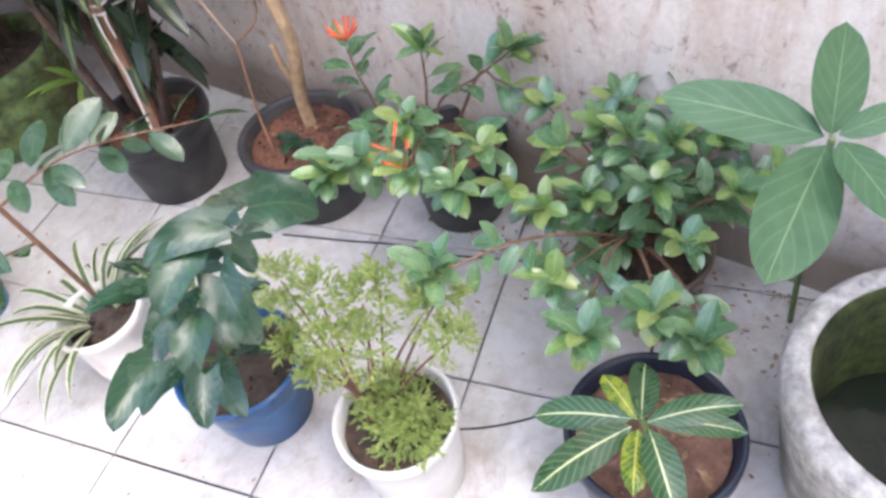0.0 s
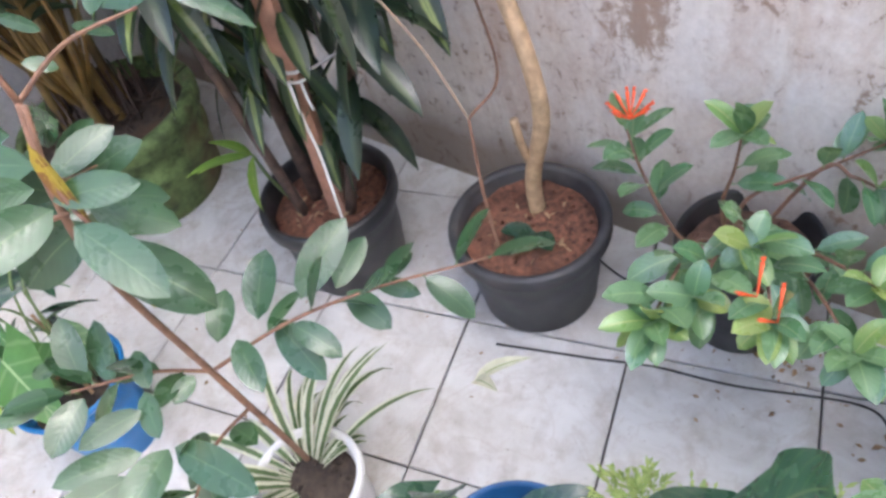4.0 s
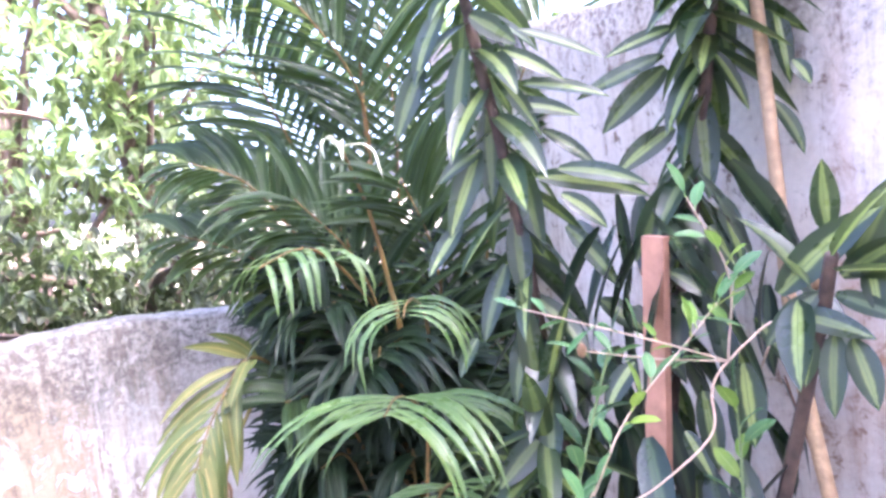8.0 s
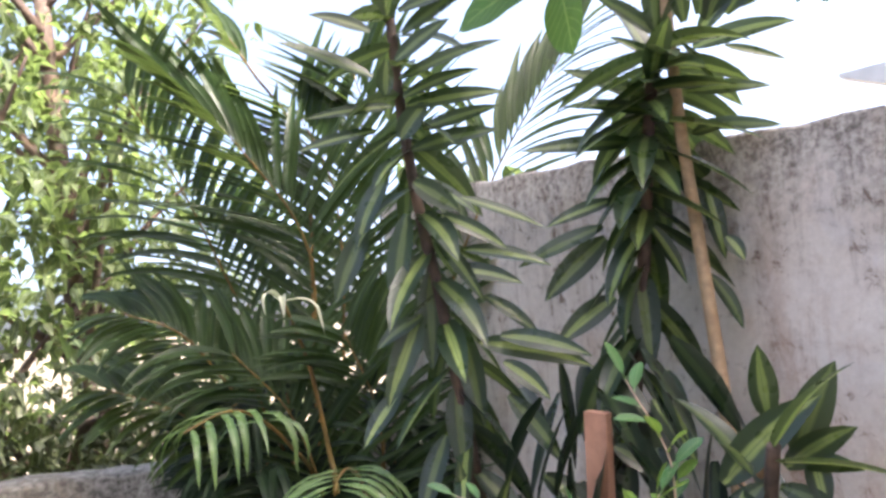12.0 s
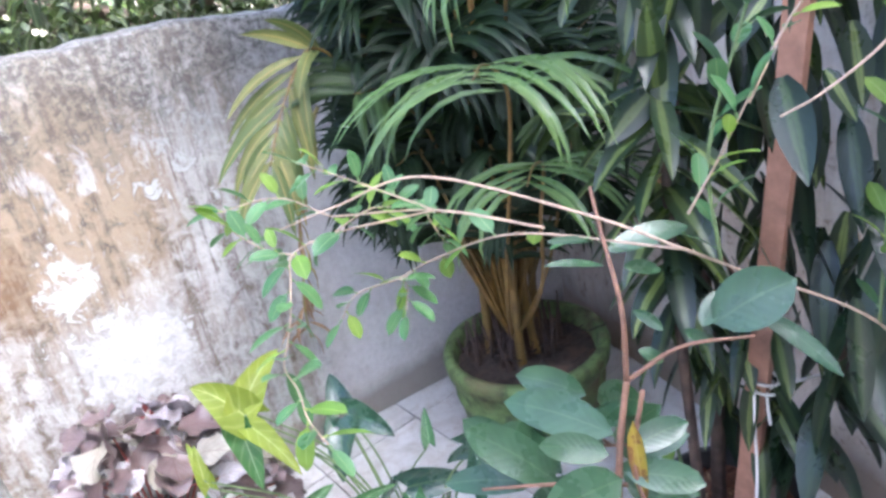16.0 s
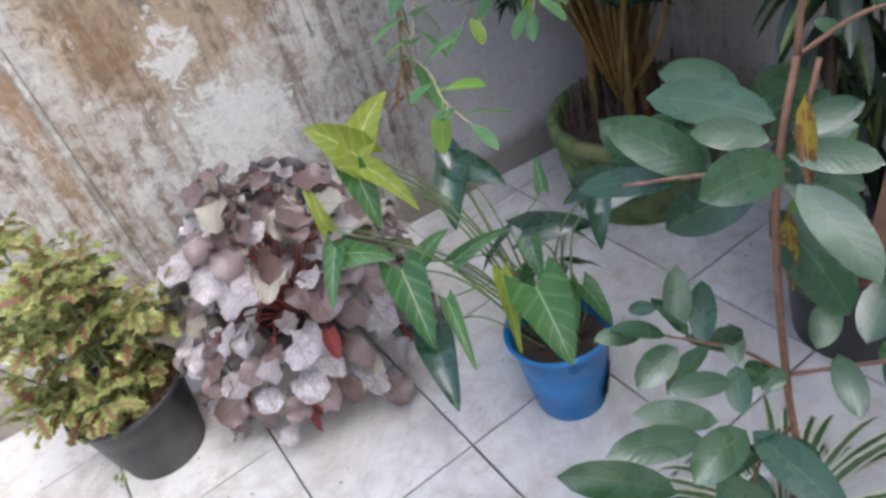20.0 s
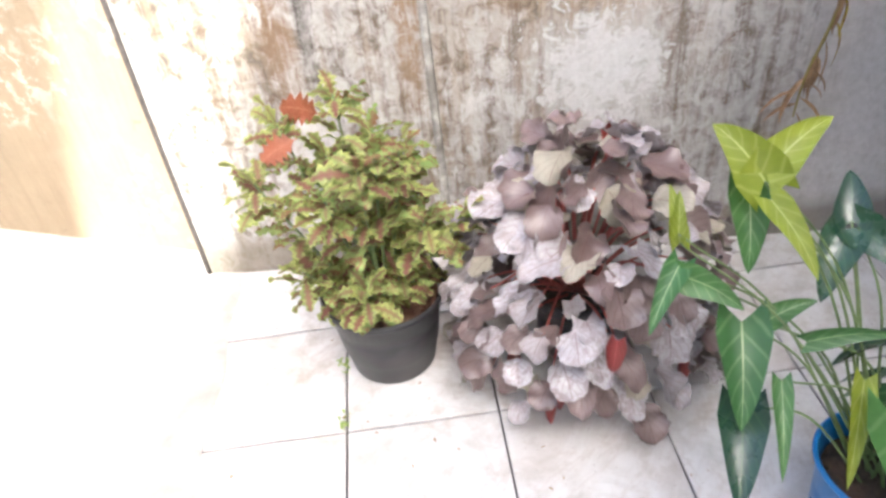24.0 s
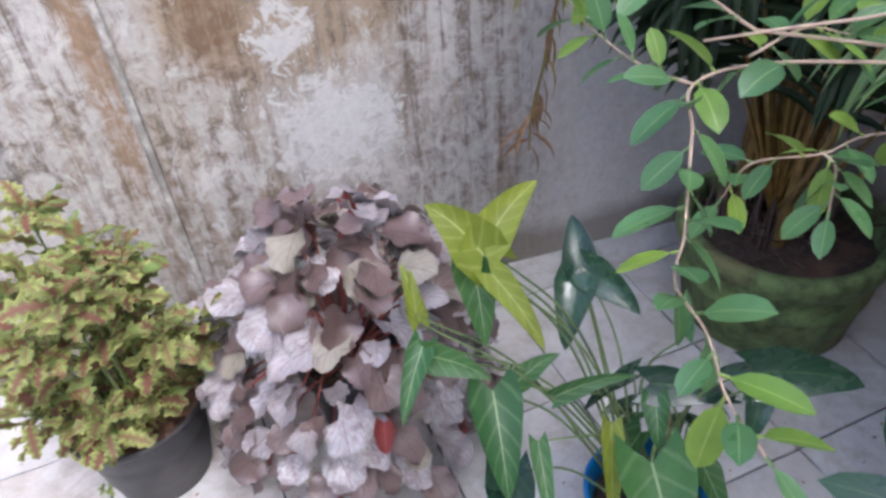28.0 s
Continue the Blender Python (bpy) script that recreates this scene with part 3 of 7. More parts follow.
# ---- shaping helpers ----
class Geo:
    """Gathers vertices, faces and leaf coordinates for one mesh."""

    def __init__(self):
        self.v, self.f, self.uv = [], [], []

    def grid(self, rows, uvs=None):
        """Rows of points of equal count, skinned with quads."""
        n, base = len(rows[0]), len(self.v)
        for i, row in enumerate(rows):
            self.v += [tuple(p) for p in row]
            self.uv += uvs[i] if uvs else [(0.5, 0.5)] * n
        for i in range(len(rows) - 1):
            for j in range(n - 1):
                a = base + i * n + j
                self.f.append((a, a + 1, a + n + 1, a + n))

    def tube(self, pts, radii, seg=7, cap=True):
        pts = [Vector(p) for p in pts]
        if not isinstance(radii, (list, tuple)):
            radii = [radii] * len(pts)
        rows, side = [], Vector((0.3, 0.2, 0.9))
        for i, p in enumerate(pts):
            d = (pts[min(i + 1, len(pts) - 1)] - pts[max(i - 1, 0)]).normalized()
            x = d.cross(side)
            if x.length < 1e-3:
                x = d.cross(Vector((1, 0, 0)))
            x.normalize()
            side = x.cross(d)
            y = d.cross(x)
            rows.append([p + radii[i] * (math.cos(a) * x + math.sin(a) * y) for a in (2 * math.pi * k / seg for k in range(seg + 1))])
        self.grid(rows)
        if cap:
            b = len(self.v)
            self.v += [tuple(pts[0]), tuple(pts[-1])]
            self.uv += [(0.5, 0.5)] * 2
            first, last = b - (seg + 1) * len(pts), b - (seg + 1)
            for k in range(seg):
                self.f.append((first + k + 1, first + k, b))
                self.f.append((last + k, last + k + 1, b + 1))

    def lathe(self, profile, centre=(0, 0, 0), seg=40, wobble=0.0):
        rows = []
        for r, z in profile:
            rows.append([(centre[0] + r * (1 + wobble * math.sin(3 * a + z * 9)) * math.cos(a), centre[1] + r * (1 + wobble * math.sin(3 * a + z * 9)) * math.sin(a), centre[2] + z)
                         for a in (2 * math.pi * k / seg for k in range(seg + 1))])
        self.grid(rows)

    def box(self, lo, hi):
        b = len(self.v)
        self.v += [(x, y, z) for z in (lo[2], hi[2]) for y in (lo[1], hi[1]) for x in (lo[0], hi[0])]
        self.uv += [(0.5, 0.5)] * 8
        self.f += [tuple(b + i for i in q) for q in ((0, 2, 3, 1), (4, 5, 7, 6), (0, 1, 5, 4), (2, 6, 7, 3), (0, 4, 6, 2), (1, 3, 7, 5))]

    def mesh(self, name):
        me = bpy.data.meshes.new(name)
        me.from_pydata(self.v, [], self.f)
        layer = me.uv_layers.new(name="UVMap")
        idx = np.empty(len(me.loops), dtype=np.int32)
        me.loops.foreach_get("vertex_index", idx)
        layer.data.foreach_set("uv", np.array(self.uv, dtype=np.float32)[idx].ravel())
        me.polygons.foreach_set("use_smooth", np.ones(len(me.polygons), dtype=bool))
        return me


def part(name, geo, material, parent=None, label="", kind=""):
    if isinstance(geo, Geo):
        root = parent
        while root is not None and root.parent is not None:
            root = root.parent
        if root is not None:
            o = root.location
            geo.v = [(p[0] - o.x, p[1] - o.y, p[2] - o.z) for p in geo.v]
        geo = geo.mesh(name)
    ob = new(name, geo)
    if not ob.data.materials:
        ob.data.materials.append(material)
    if parent:
        ob.parent = parent
    return tagged(ob, label, kind=kind)


def flat(ob):
    ob.data.polygons.foreach_set("use_smooth", np.zeros(len(ob.data.polygons), dtype=bool))
    return ob


def thing(name, at, label, category, group=""):
    ob = new(name)
    ob.empty_display_size = 0.05
    ob.location = at
    return tagged(ob, label, category, group)


WIDTHS = {
    "lance": lambda v: math.sin(math.pi * min(1, v ** 0.75)) ** 0.8,
    "blade": lambda v: math.sin(math.pi * min(1, 0.06 + 0.94 * v ** 0.85)) ** 0.75,
    "oval": lambda v: max(0.0, math.sin(math.pi * v)) ** 0.55,
    "strap": lambda v: (0.55 + 0.45 * math.sin(math.pi * min(1, v * 1.1))) * (1 - v ** 6),
    "heart": lambda v: (1.0 - 0.15 * v) * math.sqrt(max(0.0, 1 - v ** 1.6)) * min(1, 0.62 + v * 2.2),
    "arrow": lambda v: max(0.0, (1 - v)) ** 0.7 * min(1.0, 0.72 + v * 2.0),
    "round": lambda v: math.sqrt(max(0.0, 1 - (2 * v - 1) ** 2)) ** 0.85,
}


def leaf(g, base, way, length, width, droop=0.5, fold=0.2, shape="lance", spin=0.0, n=6, wave=0.0, lobes=0, facing=None):
    """One leaf blade from its base along way; droop bends its tip down (radians), fold lifts its edges into a shallow V."""
    p, d = Vector(base), Vector(way).normalized()
    side = d.cross(Vector(facing or (0, 0, 1)))
    if side.length < 0.05:
        side = Vector((math.cos(spin * 7), math.sin(spin * 7), 0))
    side.normalize()
    side = Matrix.Rotation(spin, 3, d) @ side
    bend = Vector((d.y, -d.x, 0)) if abs(d.z) < 0.99 else side.copy()
    bend.normalize()
    func, rows, uvs = WIDTHS[shape], [], []
    step = length / n
    ph = random.random() * 6
    for i in range(n + 1):
        v = i / n
        w = func(min(1.0, max(0.0, v))) * width * 0.5
        if i == n:
            w = width * 0.01
        if lobes:
            w *= 1 - lobes * (i % 2)
        up = side.cross(d).normalized()
        rip = wave * width * math.sin(v * 11 + ph)
        back = d * (-0.36 * width if shape in ("heart", "arrow") and i == 0 else 0.0)
        q = 0.55 * w
        rows.append([p - side * w + up * (fold * w + rip) + back, p - side * q + up * fold * q * 0.6 + back * 0.5, p, p + side * q + up * fold * q * 0.6 + back * 0.5, p + side * w + up * (fold * w - rip) + back])
        uvs.append([(0.0, v), (0.225, v), (0.5, v), (0.775, v), (1.0, v)])
        if i < n:
            turn = Matrix.Rotation(-droop / n * (1.4 if v > 0.3 else 0.5), 3, bend)
            nd = turn @ d
            if nd.z < d.z or droop < 0:
                side = turn @ side
                d = nd
            p = p + d * step
    g.grid(rows, uvs)


def arc(points, n=10):
    """A smooth curve through points."""
    P = [Vector(p) for p in points]
    P = [2 * P[0] - P[1]] + P + [2 * P[-1] - P[-2]]
    out = []
    for i in range(1, len(P) - 2):
        for k in range(n):
            t = k / n
            a, b, c, d = P[i - 1], P[i], P[i + 1], P[i + 2]
            out.append(0.5 * (2 * b + (c - a) * t + (2 * a - 5 * b + 4 * c - d) * t * t + (3 * b - a - 3 * c + d) * t ** 3))
    out.append(P[-2])
    return out


def rnd(a, b):
    return random.uniform(a, b)


def pot(parent, at, r, h, mat, soil, taper=0.72, rim=0.012, rim_h=0.025, fill=0.82, soil_label="", lip=0.006):
    """A turned pot with a rolled rim, wall thickness, foot, and a rough bed of soil. """
    g = Geo()
    rb = r * taper
    x = lambda z: rb + (r - rim - rb) * z / h
    g.lathe([(0.0, 0.0), (rb * 0.96, 0.0), (rb, 0.006), (x(h * 0.3), h * 0.3), (x(h * 0.31) + 0.002, h * 0.315), (x(h * 0.6), h * 0.6), (x(h - rim_h), h - rim_h),
             (x(h - rim_h) + 0.002, h - rim_h)], at, 44)
    body = part("pot", g, mat, parent)
    g = Geo()
    g.lathe([(r - rim - 0.002, h - rim_h), (r - 0.003, h - rim_h), (r, h - rim_h + 0.005), (r, h - 0.005), (r - 0.003, h), (r - rim + 0.001, h), (r - rim - 0.003, h - 0.006), (x(h * 0.5) - 0.008, h * 0.5), (x(h * 0.4) - 0.008, h * 0.4)], at, 44)
    part("rim", g, mat, body)
    g, rows, uvs = Geo(), [], []
    zs, rs = h * fill, (x(h * fill) - 0.006)
    for k in range(9):
        rr = rs * k / 8
        rows.append([(at[0] + rr * math.cos(a), at[1] + rr * math.sin(a), at[2] + zs + 0.012 * (1 - k / 8) + 0.010 * noise.noise((40 * (at[0] + rr * math.cos(a)), 40 * (at[1] + rr * math.sin(a)), h)))
                     for a in (2 * math.pi * j / 32 for j in range(33))])
    g.grid(rows)
    # crumbs on the bed
    for k in range(46):
        a, rr, s = rnd(0, 6.3), rs * math.sqrt(random.random()) * 0.93, rnd(0.002, 0.006)
        c = (at[0] + rr * math.cos(a), at[1] + rr * math.sin(a), at[2] + zs + 0.008 * (1 - rr / rs) + 0.004)
        g.lathe([(0, -s), (s, 0), (s * 0.6, s * 0.8), (0, s)], c, 5)
    part("soil", g, soil, parent, soil_label)
    return body


def small_leaf(g, base, way, length, width, sag=0.15):
    """A cheap folded leaf of four triangles and a tip."""
    p, d = Vector(base), Vector(way).normalized()
    s = d.cross(Vector((rnd(-0.6, 0.6), rnd(-0.6, 0.6), 1))).normalized()
    u = s.cross(d)
    m = p + d * length * 0.5 + u * length * 0.06
    t = p + d * length - Vector((0, 0, sag * length))
    b = len(g.v)
    g.v += [tuple(p), tuple(m - s * width * 0.5 + u * width * 0.15), tuple(m), tuple(m + s * width * 0.5 + u * width * 0.15), tuple(t)]
    g.uv += [(0.5, 0.0), (0.0, 0.5), (0.5, 0.5), (1.0, 0.5), (0.5, 1.0)]
    g.f += [(b, b + 2, b + 1), (b, b + 3, b + 2), (b + 1, b + 2, b + 4), (b + 2, b + 3, b + 4)]


# ---- the yard's shell ----
LOW_TOP = 1.155
CORNER = (1.57, 0.333)             # where the two walls meet


def low_y(x):
    """Face of the low wall, slightly askew to the tiles."""
    return 0.49 - 0.1 * x


def back_x(y):
    """Face of the tall back wall, which runs askew to the tiles."""
    return 1.48 + 0.27 * y


# ground sheet to the horizon
g = Geo()
ring = [0.0, 2, 4, 8, 16, 40, 120, 400, 1500]
rows = [[(r * math.cos(2 * math.pi * k / 32), r * math.sin(2 * math.pi * k / 32), -0.03) for k in range(33)] for r in ring]
g.grid(rows)
part("ground", g, M["earth"], None, "bare brown earth round the yard", "structure")["category"] = "ground"

# cement bed under the tiles, and the sunlit passage floor
g = Geo()
g.box((-0.62, -3.4, -0.029), (1.7, 0.6, -0.004))
g.v = [(min(x, back_x(y) + 0.1), y, z) for x, y, z in g.v]
bed = part("floor", g, M["grout"], None, "tiled yard floor with dark dirty joints", "structure")
g = Geo()
nx, ny = 14, 34
g.grid([[(-2.6 + 2.03 * i / nx + (0.03 * noise.noise((0, j * 0.9, 3)) if i == nx else 0), -3.4 + 4.7 * j / ny, 0.0062 + 0.002 * noise.noise((i * 0.7, j * 0.7, 0))) for i in range(nx + 1)] for j in range(ny + 1)])
part("pavement", g, M["cement"], None, "bare sunlit cement passage beside the tiles", "structure")

# low wall, rough along the top, cast in one piece
g = Geo()
cols = 60
prof_top = [LOW_TOP + 0.012 * noise.noise((k * 0.5, 0, 1)) + 0.005 * noise.noise((k * 2.3, 4, 1)) for k in range(cols + 1)]
rows = []
for k in range(cols + 1):
    x = -0.655 + (CORNER[0] + 0.12 + 0.655) * k / cols
    zt = prof_top[k] - 0.03 * max(0.0, min(1.0, (x - 0.65) / 0.3))
    y0 = low_y(x)
    wob = lambda z: 0.004 * noise.noise((x * 6, z * 6, 2))
    rows.append([(x, y0 + wob(z), z) for z in [zt * j / 10 for j in range(10)]] + [(x, y0 + 0.004, zt - 0.008), (x, y0 + 0.014, zt), (x, y0 + 0.118, zt + 0.004), (x, y0 + 0.13, zt - 0.01), (x, y0 + 0.13, 0.0)])
g.grid([list(r) for r in zip(*rows)])
for end in (rows[0], rows[-1]):
    b = len(g.v)
    g.v += end
    g.uv += [(0.5, 0.5)] * len(end)
    g.f.append(tuple(range(b, b + len(end))))
part("wall_north", g, M["wall_low"], None, "low lime-washed wall streaked black and ochre with peeling paint", "structure")
# raised joint that runs down the low wall
g = Geo()
g.tube(arc([(-0.05, low_y(-0.05) - 0.002, 1.15), (-0.046, low_y(-0.05) - 0.003, 0.8), (-0.04, low_y(-0.05) - 0.002, 0.4), (-0.035, low_y(-0.05) - 0.002, 0.02)], 8), 0.009, 6)
part("trim", g, M["concrete"], None, "rough grey joint running down the low wall", "structure")

# solid dark strip stands for the shaded gap at the low wall's free end
g = Geo()
g.tube(arc([(-0.652, low_y(-0.652) - 0.001, 1.14), (-0.655, low_y(-0.655) - 0.001, 0.6), (-0.65, low_y(-0.65) - 0.001, 0.01)], 8), 0.006, 6)
part("trim", g, M["grout"], None, "dark strip standing for the gap at the low wall's end", "structure")

# tall back wall with a worn top
def back_top(y):
    return 1.755 + 0.105 * y


g = Geo()
rows = []
ys = [CORNER[1] + 0.02 - 3.75 * k / 60 for k in range(61)]
for k, y in enumerate(ys):
    zt = back_top(y) + 0.008 * noise.noise((k * 0.6, 7, 0))
    x = back_x(y)
    rows.append([(x + 0.005 * noise.noise((y * 5, zt * j / 12 * 5, 8)), y, zt * j / 12) for j in range(12)] + [(x + 0.004, y, zt - 0.008), (x + 0.016, y, zt), (x + 0.13, y, zt + 0.003), (x + 0.145, y, zt - 0.012), (x + 0.145, y, 0)])
g.grid([list(r) for r in zip(*rows)])
part("wall_east", g, M["wall_back"], None, "tall grey plaster wall with rusty rain streaks and a dark worn top", "structure")

# far wall across the passage, and unseen walls added to shade the yard
def prism(outline, axis_from, axis_to):
    """A solid whose outline in the x-z plane runs from one y to another."""
    g = Geo()
    n = len(outline)
    g.v += [(x, axis_from, z) for x, z in outline] + [(x, axis_to, z) for x, z in outline]
    g.uv += [(0.5, 0.5)] * (2 * n)
    g.f += [tuple(range(n)), tuple(range(2 * n - 1, n - 1, -1))] + [(k, n + k, n + (k + 1) % n, (k + 1) % n) for k in range(n)]
    return g


g = Geo()
g.v += [(-3.2, 1.65, 0), (-0.6, 0.62, 0), (-0.55, 0.75, 0), (-3.2, 1.8, 0), (-3.2, 1.65, 1.9), (-0.6, 0.62, 1.9), (-0.55, 0.75, 1.9), (-3.2, 1.8, 1.9)]
g.uv += [(0.5, 0.5)] * 8
g.f += [(0, 1, 5, 4), (1, 2, 6, 5), (2, 3, 7, 6), (3, 0, 4, 7), (4, 5, 6, 7), (3, 2, 1, 0)]
flat(part("wall_far", g, M["wall_far"], None, "beige plaster wall across the passage, half in sun", "structure"))
# out of view; the slanted gap between these two slabs shapes the sun strip
flat(part("wall_south", prism([(-0.37, 0.0), (4.2, 0.0), (4.2, 6.2), (0.684, 6.2), (-0.37, 3.0)], -3.55, -3.4), M["house"], None, "unseen tall slab added behind the yard to block the sun", "structure"))
g = prism([(-3.4, 0.0), (-0.873, 0.0), (-0.873, 3.0), (0.183, 6.2), (-3.4, 6.2)], -3.55, -3.4)
g.box((-3.4, -3.4, 0.0), (-3.25, 1.7, 2.6))
flat(part("wall_west", g, M["house"], None, "unseen slabs added beyond the passage to bound the sunlight", "structure"))
# neighbour's eave and blue sheet over the tall wall, thin slabs fitted to the camera's view
g = Geo()
g.v += [(6.0, 0.16, 2.89), (6.0, -3.2, 2.84), (6.0, -3.2, 1.35), (6.0, 0.16, 2.86), (6.15, 0.16, 2.89), (6.15, -3.2, 2.84), (6.15, -3.2, 1.35), (6.15, 0.16, 2.86)]
g.uv += [(0.5, 0.5)] * 8
g.f += [(0, 1, 2, 3), (4, 7, 6, 5), (0, 4, 5, 1), (3, 2, 6, 7), (0, 3, 7, 4), (1, 5, 6, 2)]
eave = thing("neighbour_house", (7.5, -2.0, 0), "neighbour's house with a grey eave beyond the wall", "house")
flat(part("roof", g, M["roof"], eave))
g = Geo()
g.box((6.4, -3.2, 0.0), (9.4, -2.4, 1.8))
flat(part("wall", g, M["house"], eave))
g = Geo()
g.box((5.0, -0.04, 0.0), (5.06, 0.9, 2.36))
g.v = [(x, y, z + 0.04 if z > 1 and y > 0 else z) for x, y, z in g.v]
sheet = part("blue_fence_sheet", g, M["bluestrip"], None, "blue metal sheet standing beyond the tall wall")
flat(sheet)
sheet["category"] = "fence"

# ---- plants: shared growers ----
def settle(root, turn, scale, shift):
    """Turn, scale and shift a plant into its pot to fit the camera's view; the pot itself stays upright."""
    o = Matrix.Translation(root.location)
    m = o.inverted() @ Matrix.LocRotScale(shift, Euler([radians(a) for a in turn]), (scale,) * 3) @ o
    for ob in root.children_recursive:
        if ob.name.split(".")[0] not in ("pot", "rim", "soil", "hole"):
            ob.data.transform(m)


def stem(parent, pts, radii, mat, label="", name="stem", seg=7, smooth=8):
    g = Geo()
    path = arc(pts, smooth)
    if not isinstance(radii, (int, float)):
        r0, r1 = radii
        radii = [r0 + (r1 - r0) * i / (len(path) - 1) for i in range(len(path))]
    g.tube(path, radii, seg)
    part(name, g, mat, parent, label)
    return path


def one_leaf(parent, mat, base, way, length, width, droop=0.5, fold=0.2, shape="lance", spin=0.0, n=6, wave=0.0, stalk=0.0, lobes=0, label="", facing=None):
    """A leaf of its own, with a short stalk."""
    g = Geo()
    d = Vector(way).normalized()
    b = Vector(base)
    if stalk:
        e = b + d * stalk
        g.tube([b, (b + e) / 2 - Vector((0, 0, stalk * 0.04)), e], max(0.0012, width * 0.02), 5, False)
        b = e
    leaf(g, b, d, length, width, droop, fold, shape, spin, n, wave, lobes, facing)
    return part("leaf", g, mat, parent, label)


def along(path, t):
    i = min(len(path) - 2, max(0, int(t * (len(path) - 1))))
    u = t * (len(path) - 1) - i
    return path[i].lerp(path[i + 1], u), (path[i + 1] - path[i]).normalized()


def leafy(parent, path, count, mats, size, t0=0.1, t1=1.0, width=0.45, shape="oval", droop=0.4, spread=1.0, lift=0.1, fold=0.2, stalk=0.006, planar=0.5, n=6, wave=0.0, lobes=0):
    """Leaves alternating along a shoot."""
    for i in range(count):
        t = t0 + (t1 - t0) * i / max(1, count - 1)
        p, d = along(path, t)
        side = d.cross(Vector((0, 0, 1)))
        side = side.normalized() if side.length > 0.1 else Vector((math.cos(i * 2.4), math.sin(i * 2.4), 0))
        side = Matrix.Rotation(i * 2.4 * (1 - planar) + rnd(-0.3, 0.3), 3, d) @ side
        w = side * (1 if i % 2 else -1) * spread + d * rnd(0.5, 0.9) + Vector((0, 0, lift + rnd(-0.15, 0.15)))
        if i == count - 1:
            w = d + Vector((0, 0, lift))
        s = size * rnd(0.75, 1.1)
        one_leaf(parent, random.choice(mats), p, w, s, s * width * rnd(0.9, 1.1), droop * rnd(0.5, 1.3), fold, shape, rnd(-0.5, 0.5), n, wave, stalk, lobes)


def rosette(parent, p, axis, count, mats, length, width, open0=0.3, open1=1.9, droop=0.7, shape="lance", climb=0.0, n=7, fold=0.25, start=0.0):
    """Leaves spiralling round an axis, the young ones upright and the old ones hanging."""
    a = Vector(axis).normalized()
    x = a.cross(Vector((0.31, 0.9, 0.1))).normalized()
    y = a.cross(x)
    for i in range(count):
        t = i / max(1, count - 1)
        th = start + i * 2.39996
        tilt = open0 + (open1 - open0) * t + rnd(-0.12, 0.12)
        w = a * math.cos(tilt) + (x * math.cos(th) + y * math.sin(th)) * math.sin(tilt)
        b = Vector(p) - a * climb * t
        s = length * (0.75 + 0.3 * math.sin(math.pi * min(1, t + 0.25))) * rnd(0.88, 1.1)
        one_leaf(parent, random.choice(mats), b, w, s, width * rnd(0.85, 1.1), droop * rnd(0.6, 1.3), fold, shape, rnd(-0.35, 0.35), n)


# ---- areca palm in the corner ----
palm = thing("potted_palm", (1.11, 0.03, 0), "tall areca palm with orange stalks in a mossy green pot", "palm")
g = Geo()
g.lathe([(0, 0), (0.165, 0), (0.175, 0.01), (0.19, 0.12), (0.196, 0.125), (0.198, 0.14), (0.192, 0.145), (0.2, 0.2), (0.212, 0.205), (0.216, 0.235), (0.21, 0.25), (0.19, 0.25), (0.185, 0.235), (0.175, 0.19)], (1.11, 0.03, 0), 48, 0.006)
part("pot", g, M["green_pot"], palm, "chipped green pot with a brown band")
g = Geo()
g.grid([[(1.11 + 0.19 * k / 8 * math.cos(a), 0.03 + 0.19 * k / 8 * math.sin(a), 0.205 + 0.025 * (1 - k / 8) + 0.015 * noise.noise((30 * k / 8 * math.cos(a), 30 * math.sin(a), 1))) for a in (2 * math.pi * j / 36 for j in range(37))] for k in range(9)])
for k in range(60):
    a, r = rnd(0, 6.3), rnd(0.02, 0.17)
    p = Vector((1.11 + r * math.cos(a), 0.03 + r * math.sin(a), 0.235))
    b = rnd(0, 6.3)
    g.tube([p, p + Vector((math.cos(b) * 0.05, math.sin(b) * 0.05, rnd(0.005, 0.03)))], 0.0018, 4)
part("soil", g, M["dark_soil"], palm, "dark soil littered with dry stalks")


def frond(pts, leaflets, leaf_len, hang=0.5, mat="palm", t0=0.3, wide=0.03, facing=(-0.55, -0.5, 0.67), stalk="orange_stem", slant=0.7):
    """A feather frond along a curved rib: paired leaflets, longest in the middle."""
    path = arc(pts, 7)
    n = len(path) - 1
    g = Geo()
    g.tube(path, [0.0058 * (1 - 0.75 * i / n) for i in range(n + 1)], 6)
    rib = part("stalk", g, M[stalk], palm)
    g = Geo()
    if mat == "palm":
        leaflets, wide, hang = int(leaflets * 1.3), wide * 0.78, hang * 0.7
    for i in range(leaflets):
        u = (i + 0.5) / leaflets
        p, d = along(path, t0 + (1 - t0) * u)
        side = d.cross(Vector(facing)).normalized()
        ll = leaf_len * (0.55 + 0.55 * math.sin(math.pi * (0.16 + 0.74 * u))) * rnd(0.85, 1.08)
        for s in (-1, 1):
            w = side * s + d * (slant + 0.5 * u) * rnd(0.85, 1.15) + Vector((0, 0, 0.12))
            leaf(g, p, w, ll, wide * rnd(0.8, 1.15), hang * rnd(0.7, 1.3), 0.3, "lance", rnd(-0.25, 0.25), 6, facing=facing)
    part("frond", g, M[mat], rib)


